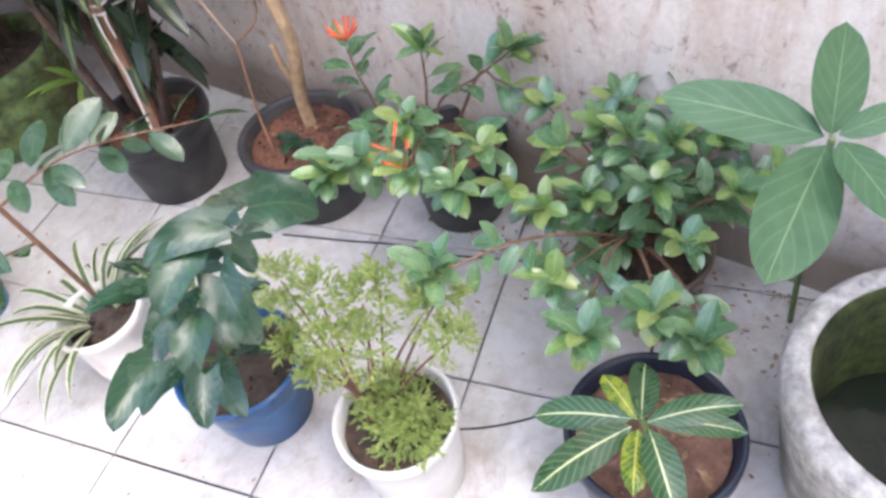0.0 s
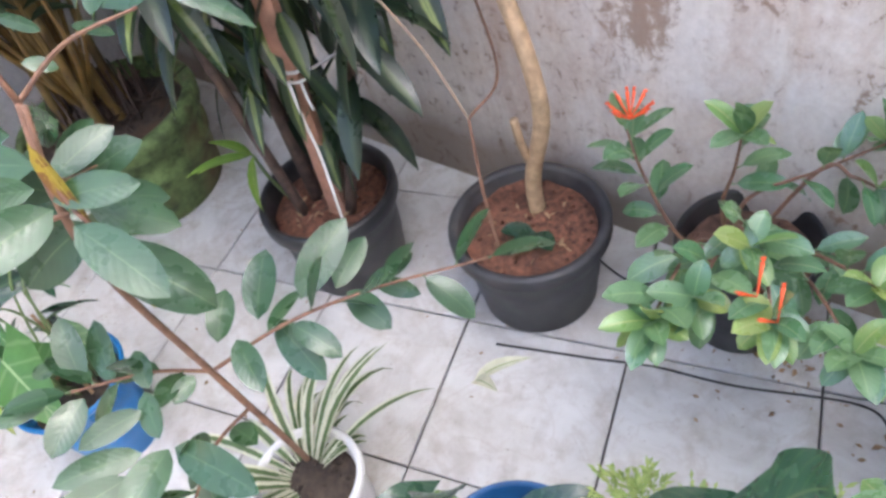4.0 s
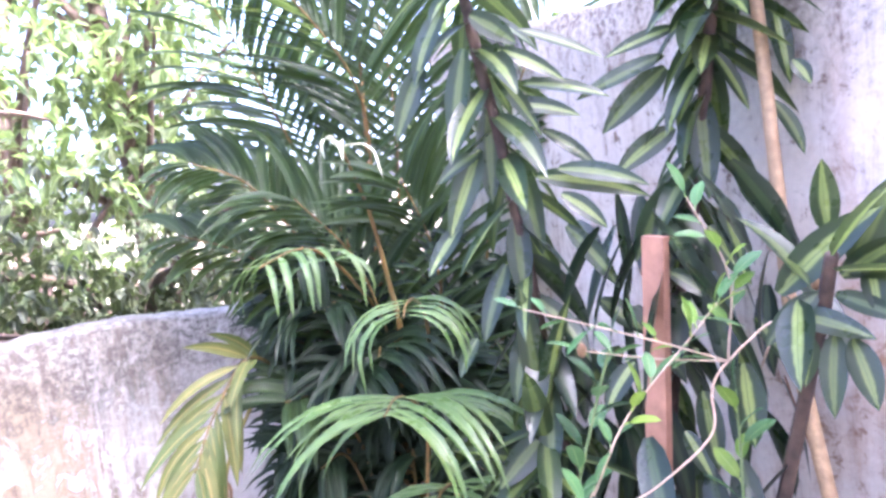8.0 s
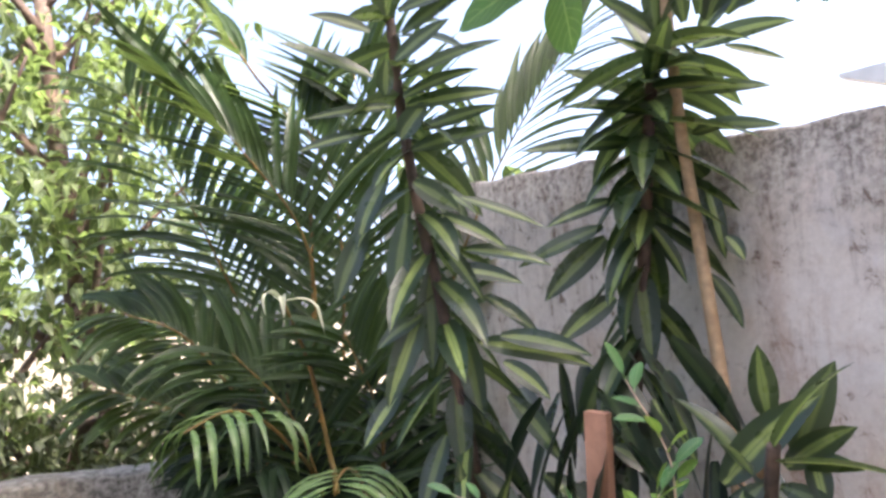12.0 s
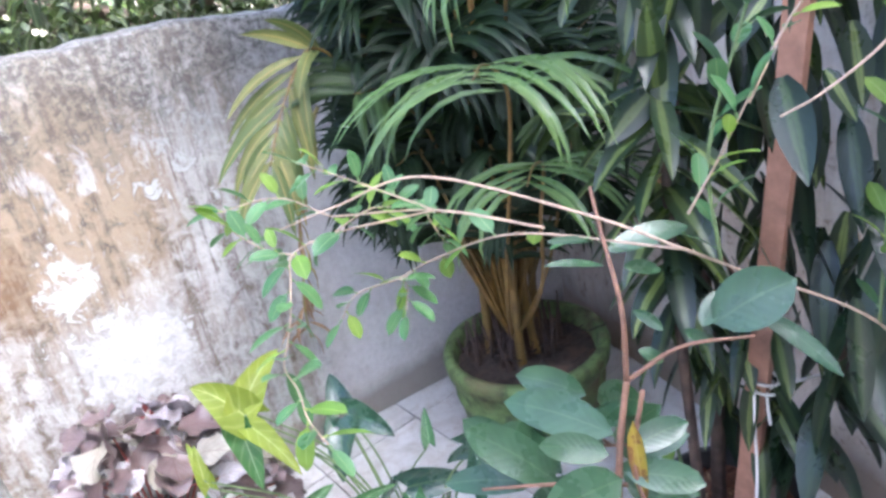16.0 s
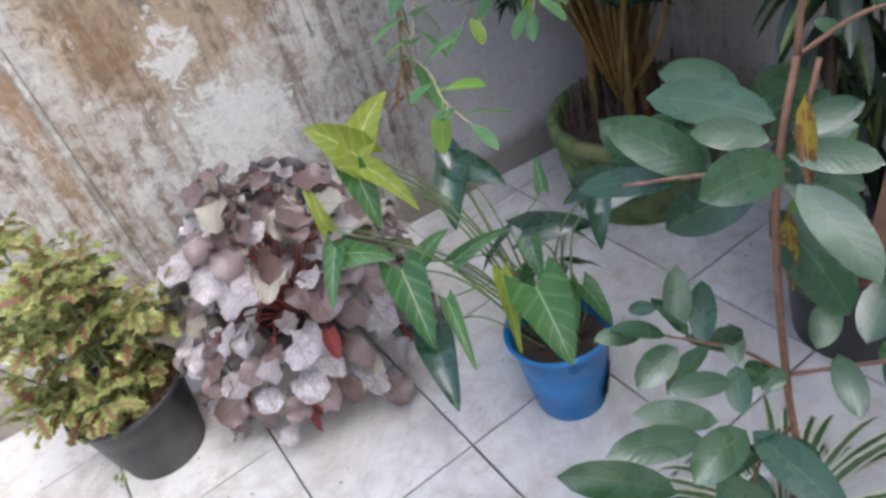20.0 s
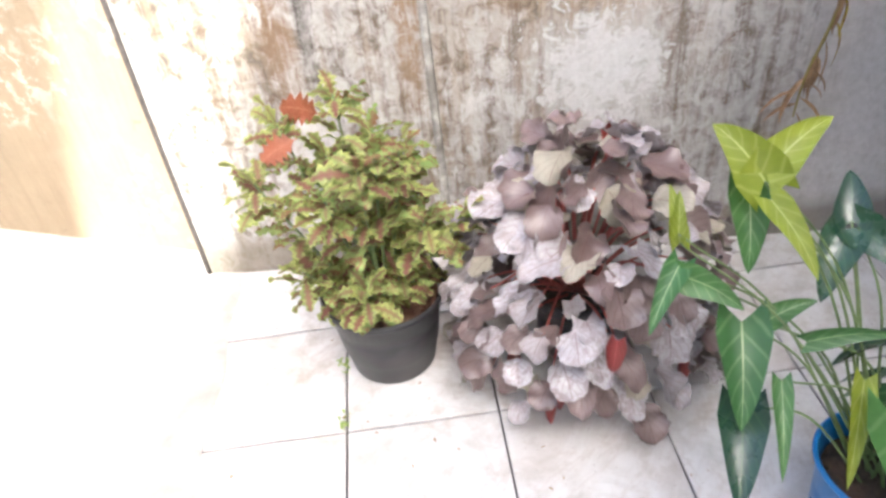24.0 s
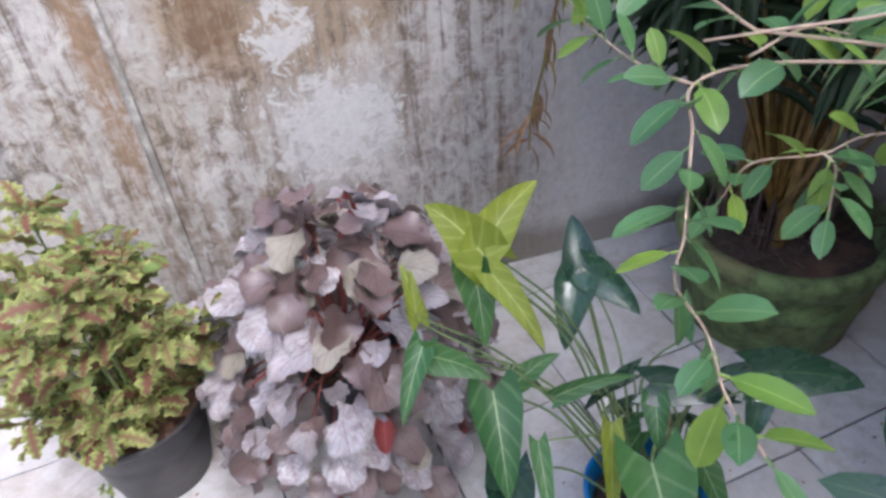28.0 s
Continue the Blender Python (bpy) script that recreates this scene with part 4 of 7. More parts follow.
canes = [(1.15, 0.1), (1.18, 0.21), (1.22, 0.14), (1.14, 0.25), (1.23, 0.24), (1.09, 0.21), (1.15, 0.16), (1.19, 0.27), (1.1, 0.1), (1.16, 0.1)]
for i, (cx, cy) in enumerate(canes):
    stem(palm, [(cx, cy, 0.2), (cx + rnd(-0.03, 0.03), cy + rnd(-0.03, 0.03), 0.45), (cx + rnd(-0.09, 0.06), cy + rnd(-0.09, 0.05), 0.8), (cx + rnd(-0.15, 0.1), cy + rnd(-0.15, 0.06), 1.15)], (0.013, 0.006), M["orange_stem"], name="cane")
FOOT = (1.13, 0.15, 0.3)
# dark fibre and old stubs at the foot of the canes
g = Geo()
for k in range(120):
    a, r = rnd(0, 6.3), 0.13 * math.sqrt(random.random())
    p = Vector((1.16 + r * math.cos(a), 0.19 + r * math.sin(a), 0.2))
    g.tube([p, p + Vector((rnd(-0.03, 0.03), rnd(-0.03, 0.03), rnd(0.06, 0.2)))], [0.006, 0.002], 4)
part("fibre", g, M["bark_dark"], palm, "dark fibrous stubs round the canes", "stuff")
# tall fronds against the sky
frond([FOOT, (1.08, 0.1, 0.9), (1.06, 0.07, 1.28), (1.0, -0.04, 1.63), (0.82, -0.08, 1.83), (0.63, -0.12, 1.94)], 24, 0.33, 0.35, t0=0.5)
frond([FOOT, (1.1, 0.15, 0.9), (1.04, 0.14, 1.29), (0.89, 0.11, 1.56), (0.75, 0.05, 1.76), (0.6, 0.0, 1.95)], 22, 0.28, 0.8, t0=0.42)
frond([FOOT, (1.06, 0.13, 0.85), (1.01, 0.11, 1.16), (0.86, 0.07, 1.32), (0.73, 0.05, 1.45), (0.62, 0.08, 1.5)], 18, 0.2, 1.1, t0=0.45)
frond([FOOT, (1.1, 0.12, 1.3), (1.07, 0.04, 1.9), (0.91, 0.01, 2.11), (0.72, -0.04, 2.23), (0.55, -0.04, 2.24), (0.43, 0.02, 2.21)], 24, 0.3, 0.9, t0=0.5)
frond([FOOT, (1.15, 0.12, 0.9), (1.14, 0.07, 1.28), (1.15, 0.03, 1.63), (1.1, -0.02, 1.84), (1.0, -0.04, 2.0)], 24, 0.36, 0.4, t0=0.4, wide=0.036)
frond([FOOT, (1.2, 0.12, 0.9), (1.22, 0.07, 1.27), (1.26, 0.01, 1.64), (1.21, -0.08, 1.92), (1.12, -0.13, 2.09)], 22, 0.34, 0.4, t0=0.45, wide=0.034)
frond([FOOT, (1.25, 0.0, 0.9), (1.27, -0.1, 1.24), (1.29, -0.19, 1.51), (1.33, -0.35, 1.76), (1.35, -0.5, 1.91), (1.35, -0.65, 2.02)], 20, 0.3, 0.6, t0=0.45)
# fronds arching over the low wall
frond([FOOT, (1.07, 0.12, 0.8), (1.02, 0.1, 1.09), (0.9, 0.12, 1.2), (0.74, 0.13, 1.31), (0.62, 0.16, 1.36)], 15, 0.2, 0.9, t0=0.45)
frond([FOOT, (1.1, 0.16, 0.8), (1.08, 0.2, 1.15), (0.98, 0.28, 1.4), (0.8, 0.32, 1.55)], 20, 0.3, 0.6, t0=0.4)
frond([FOOT, (1.12, 0.2, 0.8), (1.15, 0.28, 1.2), (1.12, 0.33, 1.6), (1.0, 0.36, 1.85)], 20, 0.32, 0.5, t0=0.4, wide=0.034)
frond([FOOT, (1.1, 0.1, 0.7), (1.04, 0.02, 1.0), (0.94, -0.02, 1.25), (0.8, -0.02, 1.4)], 18, 0.28, 0.7, t0=0.4)
frond([FOOT, (1.14, 0.05, 0.7), (1.14, -0.04, 1.0), (1.1, -0.1, 1.25), (1.0, -0.14, 1.42)], 18, 0.28, 0.7, t0=0.4)
# lower drooping fronds and the fan before the stems
frond([FOOT, (1.06, 0.1, 0.8), (1.02, 0.04, 1.11), (0.87, -0.1, 1.2), (0.74, -0.2, 1.25), (0.67, -0.22, 1.26), (0.59, -0.23, 1.23)], 7, 0.17, 1.5, "palm_bright", t0=0.6, wide=0.013, slant=0.2, facing=(-0.2, -0.2, 1))
frond([FOOT, (1.08, 0.02, 0.75), (1.04, -0.1, 1.02), (0.92, -0.25, 1.11), (0.81, -0.36, 1.14), (0.75, -0.41, 1.13), (0.71, -0.45, 1.11)], 6, 0.17, 1.5, "palm_bright", t0=0.66, wide=0.014, slant=0.2, facing=(-0.2, -0.2, 1))
frond([FOOT, (0.96, -0.06, 0.51), (0.93, -0.19, 0.86), (0.84, -0.29, 0.95), (0.75, -0.35, 0.98), (0.69, -0.39, 0.96)], 9, 0.28, 1.1, "palm_bright", t0=0.5, wide=0.019, facing=(-0.2, -0.2, 1), slant=0.35)
frond([FOOT, (1.01, -0.11, 0.5), (0.96, -0.2, 0.68), (0.89, -0.3, 0.79), (0.81, -0.36, 0.81), (0.75, -0.4, 0.79)], 8, 0.22, 1.1, "palm_bright", t0=0.5, wide=0.015, facing=(-0.2, -0.2, 1), slant=0.35)
frond([FOOT, (1.12, -0.02, 0.5), (1.12, -0.12, 0.72), (1.06, -0.24, 0.85), (0.98, -0.32, 0.88)], 10, 0.2, 1.3, t0=0.5, wide=0.026)
frond([FOOT, (1.02, 0.12, 0.6), (0.95, 0.08, 0.85), (0.84, 0.05, 0.97), (0.74, 0.02, 0.98)], 12, 0.2, 1.3, t0=0.5, wide=0.026)
# inner fronds that close the clump, shade put into their dark colour
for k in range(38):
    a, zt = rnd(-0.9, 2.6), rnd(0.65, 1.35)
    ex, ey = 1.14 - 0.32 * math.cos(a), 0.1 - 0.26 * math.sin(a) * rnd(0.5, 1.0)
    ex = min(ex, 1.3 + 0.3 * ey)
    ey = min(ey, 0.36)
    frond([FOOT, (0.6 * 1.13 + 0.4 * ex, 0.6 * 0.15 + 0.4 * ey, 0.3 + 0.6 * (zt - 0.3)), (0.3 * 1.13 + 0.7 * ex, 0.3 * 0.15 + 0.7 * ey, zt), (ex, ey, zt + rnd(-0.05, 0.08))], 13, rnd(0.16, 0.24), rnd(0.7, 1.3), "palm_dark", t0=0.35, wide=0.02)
# yellowing frond that hangs before the low wall
frond([FOOT, (1.0, 0.2, 0.7), (0.91, 0.25, 0.87), (0.81, 0.14, 1.02), (0.7, 0.08, 1.08), (0.61, 0.07, 0.98), (0.55, 0.05, 0.88)], 10, 0.18, 0.5, "palm_dry", t0=0.6, wide=0.026, facing=(-0.5, -0.8, 0.3), slant=1.5)
# an unopened spear with a curled dry tip
g = Geo()
g.tube(arc([(1.05, 0.05, 0.8), (1.0, -0.06, 1.08), (0.99, -0.06, 1.19), (0.93, -0.1, 1.36), (0.85, -0.14, 1.49)], 7), [0.008 - 0.005 * i / 28 for i in range(29)], 6)
spear = part("spear", g, M["orange_stem"], palm, "unopened frond spear with a dry curled tip")
g = Geo()
for way, ln in (((-0.5, -0.2, 0.5), 0.1), ((-0.3, -0.5, 0.3), 0.09), ((0.5, -0.5, 0.2), 0.14)):
    leaf(g, (0.85, -0.14, 1.48), way, ln, 0.014, 2.6, 0.5, "strap", 0.3, 9)
part("dry_tip", g, M["cream"], spear, "pale dry curled leaf tip")
settle(palm, (-9.6, 6.4, 0.2), 1.0, (-0.06, -0.15, 0.106))

# ---- dracaenas, stake and string in the dark pot ----
drac = thing("potted_dracaena", (1.0, -0.61, 0), "striped dracaena canes in a black nursery pot of red soil", "plant")
pot(drac, (1.0, -0.61, 0), 0.136, 0.21, M["black_pot"], M["red_soil"], 0.78, 0.012, 0.035)
left_cane = stem(drac, [(1.014, -0.524, 0.16), (0.98, -0.57, 0.5), (0.9, -0.6, 0.9), (0.83, -0.64, 1.25), (0.81, -0.62, 1.6), (0.8, -0.63, 1.9)], (0.013, 0.008), M["bark_dark"])
right_cane = stem(drac, [(1.042, -0.58, 0.15), (1.04, -0.62, 0.5), (1.035, -0.71, 0.9), (1.015, -0.85, 1.3), (1.0, -0.93, 1.55), (0.99, -0.98, 1.68)], (0.013, 0.008), M["bark_dark"])
low_cane = stem(drac, [(0.995, -0.598, 0.15), (0.98, -0.77, 0.5), (0.95, -0.92, 0.85), (0.86, -1.02, 1.02), (0.8, -1.07, 1.1)], (0.011, 0.007), M["bark_dark"])
mid_cane = stem(drac, [(0.977, -0.513, 0.16), (0.9, -0.57, 0.5), (0.84, -0.62, 0.75), (0.82, -0.64, 0.95)], (0.01, 0.006), M["bark_dark"])


def clothe(path, count, t0, length, width, top=9, axis=None):
    """Old leaves hanging along a cane and a fresh tuft at its tip."""
    for i in range(count):
        t = t0 + (0.97 - t0) * i / count
        p, d = along(path, t)
        th = i * 2.39996 + rnd(-0.3, 0.3)
        fall = 2.0 - 1.75 * t
        w = Vector((math.cos(th), math.sin(th), -max(-0.25, fall) * rnd(0.7, 1.2)))
        if path is right_cane and w.y < -0.25 and p.z < 1.4:
            continue
        # every other lower leaf takes the copy darkened for shade
        one_leaf(drac, M["dracaena" if t > 0.6 or i % 2 else "dracaena_shaded"], p, w, length * (0.68 + 0.32 * t) * rnd(0.85, 1.15), width * (0.75 + 0.25 * t) * rnd(0.85, 1.1), rnd(0.15, 0.5), 0.28, "blade", rnd(-0.5, 0.5), 7)
    p, d = along(path, 0.995)
    rosette(drac, p, axis or d, top, [M["dracaena"]], length * 1.1, width, 0.12, 1.1, 0.2, "blade", climb=0.09)


# leaves that stand out of the mass, cane by cane
LEFT_TUFT = [  # base, way and length, width for length
    ((0.674, -0.688, 1.851), (-0.114, -0.033, 0.111), 0.20),
    ((0.691, -0.702, 1.850), (-0.090, -0.061, 0.119), 0.22),
    ((0.702, -0.709, 1.847), (-0.074, -0.088, 0.129), 0.26),
    ((0.707, -0.717, 1.850), (-0.044, -0.097, 0.113), 0.22),
    ((0.720, -0.737, 1.856), (0.006, -0.114, 0.083), 0.22),
    ((0.708, -0.679, 1.811), (-0.097, -0.026, 0.104), 0.22),
    ((0.739, -0.683, 1.785), (-0.024, -0.053, 0.075), 0.42),
    ((0.677, -0.669, 1.830), (-0.129, 0.068, 0.029), 0.18),
    ((0.658, -0.681, 1.857), (-0.120, 0.020, 0.066), 0.15),
    ((0.746, -0.718, 1.813), (0.027, -0.122, 0.076), 0.22),
    ((0.750, -0.698, 1.788), (0.085, -0.138, 0.033), 0.24),
    ((0.764, -0.687, 1.761), (0.056, -0.125, 0.058), 0.24),
]
LEFT_NECK = [  # base, way and length, width for length
    ((0.718, -0.659, 1.684), (-0.124, 0.056, 0.055), 0.22),
    ((0.698, -0.686, 1.740), (-0.077, 0.037, 0.032), 0.25),
    ((0.738, -0.660, 1.660), (-0.012, -0.024, 0.046), 0.55),
    ((0.737, -0.691, 1.702), (0.036, -0.081, 0.047), 0.25),
    ((0.748, -0.683, 1.678), (0.083, -0.134, 0.042), 0.20),
    ((0.759, -0.676, 1.655), (0.063, -0.098, 0.034), 0.25),
    ((0.766, -0.674, 1.643), (0.093, -0.115, 0.009), 0.22),
    ((0.768, -0.648, 1.600), (0.014, -0.048, 0.049), 0.50),
    ((0.791, -0.677, 1.610), (0.069, -0.097, 0.021), 0.20),
    ((0.785, -0.654, 1.583), (0.082, -0.106, 0.019), 0.27),
    ((0.749, -0.659, 1.644), (-0.101, 0.085, -0.000), 0.15),
    ((0.739, -0.629, 1.614), (-0.092, 0.081, -0.013), 0.22),
]
LEFT_UPPER = [  # base, way and length, width for length
    ((0.745, -0.637, 1.542), (-0.044, 0.062, -0.099), 0.27),
    ((0.776, -0.636, 1.484), (-0.015, 0.044, -0.140), 0.26),
    ((0.776, -0.658, 1.527), (0.046, -0.045, -0.051), 0.40),
    ((0.808, -0.654, 1.453), (0.056, -0.044, -0.108), 0.18),
    ((0.830, -0.699, 1.497), (0.076, -0.090, -0.059), 0.16),
    ((0.813, -0.670, 1.476), (0.064, -0.073, -0.056), 0.22),
    ((0.842, -0.678, 1.424), (0.075, -0.106, -0.032), 0.22),
    ((0.833, -0.659, 1.398), (0.060, -0.085, -0.027), 0.26),
    ((0.810, -0.634, 1.397), (-0.003, 0.018, -0.143), 0.27),
    ((0.869, -0.683, 1.353), (0.047, -0.065, -0.064), 0.22),
    ((0.865, -0.661, 1.287), (0.092, -0.137, -0.038), 0.20),
    ((0.732, -0.589, 1.469), (-0.039, 0.046, -0.102), 0.30),
]
LEFT_LOWER = [  # base, way and length, width for length
    ((0.789, -0.623, 1.334), (-0.043, 0.050, -0.122), 0.28),
    ((0.830, -0.661, 1.312), (0.013, -0.007, -0.147), 0.24),
    ((0.792, -0.626, 1.333), (-0.061, 0.048, -0.033), 0.33),
    ((0.772, -0.581, 1.231), (-0.053, 0.037, -0.068), 0.32),
    ((0.829, -0.639, 1.230), (-0.009, 0.001, -0.123), 0.30),
    ((0.869, -0.701, 1.289), (0.065, -0.112, -0.032), 0.22),
    ((0.872, -0.696, 1.252), (0.032, -0.057, -0.055), 0.33),
    ((0.817, -0.617, 1.162), (-0.049, 0.031, -0.106), 0.27),
    ((0.877, -0.692, 1.205), (0.034, -0.062, -0.096), 0.24),
    ((0.839, -0.637, 1.080), (-0.060, 0.030, -0.114), 0.27),
    ((0.839, -0.645, 0.987), (-0.041, -0.011, -0.136), 0.25),
    ((0.777, -0.574, 1.060), (-0.042, 0.015, -0.047), 0.30),
    ((0.817, -0.636, 0.910), (-0.072, 0.035, -0.056), 0.40),
]
RIGHT_TUFT = [  # base, way and length, width for length
    ((1.003, -1.017, 1.683), (-0.069, -0.032, 0.121), 0.24),
    ((1.010, -1.039, 1.686), (-0.065, -0.096, 0.141), 0.24),
    ((1.017, -1.043, 1.676), (-0.036, -0.112, 0.110), 0.24),
    ((1.025, -1.068, 1.677), (-0.022, -0.134, 0.092), 0.26),
    ((1.029, -1.086, 1.680), (0.006, -0.111, 0.036), 0.27),
    ((1.018, -1.030, 1.667), (-0.003, -0.066, 0.043), 0.35),
    ((0.995, -0.984, 1.675), (-0.076, 0.052, 0.080), 0.25),
    ((1.017, -0.982, 1.633), (-0.062, 0.054, 0.065), 0.22),
    ((1.021, -0.945, 1.593), (-0.092, 0.091, 0.081), 0.22),
    ((1.021, -1.014, 1.650), (0.037, -0.131, 0.007), 0.22),
    ((1.040, -1.051, 1.640), (0.039, -0.065, -0.041), 0.18),
]
RIGHT_NECK = [  # base, way and length, width for length
    ((1.010, -0.994, 1.585), (0.030, -0.104, -0.025), 0.24),
    ((1.020, -1.030, 1.593), (-0.047, 0.012, 0.048), 0.30),
    ((1.030, -0.992, 1.539), (0.031, -0.100, -0.034), 0.20),
    ((1.029, -0.980, 1.529), (0.004, -0.055, -0.001), 0.35),
    ((1.002, -0.954, 1.565), (-0.095, 0.096, 0.050), 0.18),
    ((0.995, -0.911, 1.536), (-0.109, 0.130, 0.023), 0.18),
    ((1.016, -0.941, 1.520), (0.031, -0.024, -0.111), 0.28),
    ((1.051, -0.972, 1.462), (0.013, 0.004, -0.116), 0.25),
    ((1.010, -0.909, 1.497), (-0.038, 0.062, -0.038), 0.40),
    ((0.993, -0.855, 1.465), (-0.067, 0.086, -0.018), 0.24),
    ((1.012, -0.874, 1.439), (-0.016, 0.038, -0.081), 0.42),
    ((0.994, -0.828, 1.413), (-0.061, 0.093, -0.071), 0.30),
]
RIGHT_LOWER = [  # base, way and length, width for length
    ((0.992, -0.825, 1.322), (-0.062, 0.079, -0.045), 0.32),
    ((1.006, -0.865, 1.361), (-0.001, 0.014, -0.152), 0.28),
    ((1.008, -0.896, 1.414), (0.021, -0.033, -0.092), 0.25),
    ((1.052, -0.946, 1.329), (0.011, -0.036, -0.080), 0.26),
    ((1.056, -0.980, 1.376), (0.000, -0.021, -0.039), 0.50),
    ((0.973, -0.839, 1.425), (-0.081, 0.107, -0.035), 0.22),
    ((0.973, -0.827, 1.242), (-0.051, 0.072, -0.097), 0.33),
    ((1.003, -0.874, 1.206), (-0.004, -0.011, -0.099), 0.30),
    ((1.010, -0.895, 1.226), (0.013, -0.049, -0.083), 0.28),
    ((0.994, -0.849, 1.171), (0.009, -0.045, -0.089), 0.35),
    ((0.965, -0.792, 1.116), (0.020, -0.067, -0.048), 0.35),
    ((0.909, -0.707, 1.091), (0.022, -0.061, -0.059), 0.42),
]
SKIRT_LEAVES = [  # base, way and length, width for length
    ((0.899, -0.753, 0.997), (-0.051, 0.033, -0.053), 0.38),
    ((0.939, -0.826, 0.948), (-0.028, -0.019, -0.099), 0.33),
    ((0.969, -0.874, 0.979), (-0.031, -0.009, -0.106), 0.40),
    ((0.916, -0.803, 0.899), (-0.011, -0.038, -0.063), 0.35),
    ((0.985, -0.894, 1.037), (-0.003, -0.042, -0.063), 0.30),
    ((1.059, -0.702, 0.905), (-0.020, -0.025, -0.178), 0.30),
    ((1.111, -0.793, 0.993), (-0.000, -0.025, -0.107), 0.35),
    ((1.018, -0.647, 0.855), (-0.057, 0.017, -0.153), 0.25),
    ((1.065, -0.752, 0.688), (-0.077, 0.007, -0.156), 0.24),
    ((1.076, -0.819, 0.593), (-0.062, -0.071, -0.178), 0.22),
    ((1.034, -0.783, 0.538), (-0.071, -0.029, -0.134), 0.22),
    ((1.018, -0.652, 1.009), (-0.067, 0.063, -0.067), 0.35),
]
LOW_TUFT = [  # base, way and length, width for length
    ((0.838, -1.057, 1.126), (-0.019, -0.012, 0.077), 0.35),
    ((0.816, -1.004, 1.068), (0.018, -0.099, 0.089), 0.28),
    ((0.844, -1.073, 1.087), (-0.003, -0.054, 0.088), 0.35),
    ((0.840, -1.061, 1.077), (0.006, -0.069, 0.040), 0.35),
    ((0.818, -1.011, 1.046), (0.011, -0.077, -0.029), 0.33),
    ((0.848, -1.087, 1.084), (-0.016, -0.004, -0.049), 0.45),
    ((0.836, -1.061, 1.012), (-0.019, -0.019, -0.069), 0.40),
    ((0.831, -1.047, 1.020), (-0.032, 0.011, -0.081), 0.30),
    ((0.823, -1.027, 1.016), (-0.026, 0.011, -0.043), 0.40),
    ((0.842, -1.067, 1.082), (0.004, -0.065, -0.005), 0.30),
    ((0.831, -1.039, 1.063), (-0.043, 0.055, -0.038), 0.30),
    ((0.836, -1.053, 1.060), (0.003, -0.062, -0.031), 0.30),
]


def blades(rows, facing=(-0.75, -0.6, 0.3)):
    for base, way, w in rows:
        ln = Vector(way).length
        one_leaf(drac, M["dracaena"], base, way, ln, ln * w * 1.05, rnd(0.05, 0.35), 0.2, "blade", rnd(-0.3, 0.3), 8, facing=facing)


for rows in (LEFT_TUFT, LEFT_NECK, LEFT_UPPER, LEFT_LOWER, RIGHT_TUFT, RIGHT_NECK, RIGHT_LOWER, SKIRT_LEAVES, LOW_TUFT):
    blades(rows)
# leaves hanging inside the clump, shade put into their darker colour
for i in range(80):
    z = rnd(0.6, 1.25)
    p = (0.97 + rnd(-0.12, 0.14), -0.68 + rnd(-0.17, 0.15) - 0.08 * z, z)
    one_leaf(drac, M["dracaena_shaded"], p, (rnd(-0.7, 0.5), rnd(-0.7, 0.5), -rnd(0.5, 1.4)), rnd(0.13, 0.19), rnd(0.034, 0.048), rnd(0.1, 0.4), 0.2, "blade", rnd(-0.5, 0.5), 6)
clothe(left_cane, 60, 0.24, 0.17, 0.042, 5)
clothe(right_cane, 105, 0.22, 0.17, 0.044, 5)
clothe(mid_cane, 36, 0.4, 0.17, 0.042, 6)
p, d = along(low_cane, 0.99)
rosette(drac, p, (-0.25, -0.75, 0.6), 4, [M["dracaena"]], 0.15, 0.04, 0.3, 1.9, 0.5, climb=0.06)
# low cane leaves also wear the shade-darkened colour
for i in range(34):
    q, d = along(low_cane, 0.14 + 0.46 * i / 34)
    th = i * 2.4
    one_leaf(drac, M["dracaena_shaded"], q, (math.cos(th), math.sin(th), -rnd(0.6, 1.8)), 0.16, 0.044, 0.4, 0.2, "blade", rnd(-0.3, 0.3), 7)
# short leaves near the pot, half of them in the painted-shade colour
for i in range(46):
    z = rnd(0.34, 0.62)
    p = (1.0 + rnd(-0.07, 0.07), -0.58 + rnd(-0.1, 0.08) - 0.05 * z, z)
    one_leaf(drac, M["dracaena" if i % 2 else "dracaena_shaded"], p, (rnd(-0.9, 0.4), rnd(-0.8, 0.8), -rnd(0.5, 1.4)), rnd(0.1, 0.15), rnd(0.026, 0.036), rnd(0.1, 0.4), 0.2, "blade", rnd(-0.5, 0.5), 6)
settle(drac, (-9.5, 6.8, 0.5), 1.06, (-0.105, -0.074, 0.039))
# low leaves that hide the pale trunk from the camera are removed
for old in [c for c in drac.children if c.name.startswith("leaf")]:
    mid = sum((v.co for v in old.data.vertices), Vector()) / len(old.data.vertices)
    mid = drac.matrix_basis @ old.matrix_basis @ mid
    if mid.x > 0.87 and mid.z < 1.0 and (mid.y < -0.87 or mid.z < 0.24):
        bpy.data.objects.remove(old)
for way, ln in (((-0.55, 0.75, 0.25), 0.13), ((-0.4, 0.9, 0.1), 0.12), ((-0.5, 0.1, -0.75), 0.12), ((-0.2, 0.4, 0.6), 0.08)):
    one_leaf(drac, M["lime"], (0.95, -0.53, 0.33), way, ln, 0.026, 0.5, 0.2, "lance", 0, 6)
stem(drac, [(0.97, -0.55, 0.19), (0.955, -0.535, 0.27), (0.95, -0.53, 0.33)], (0.004, 0.003), M["green_stem"])
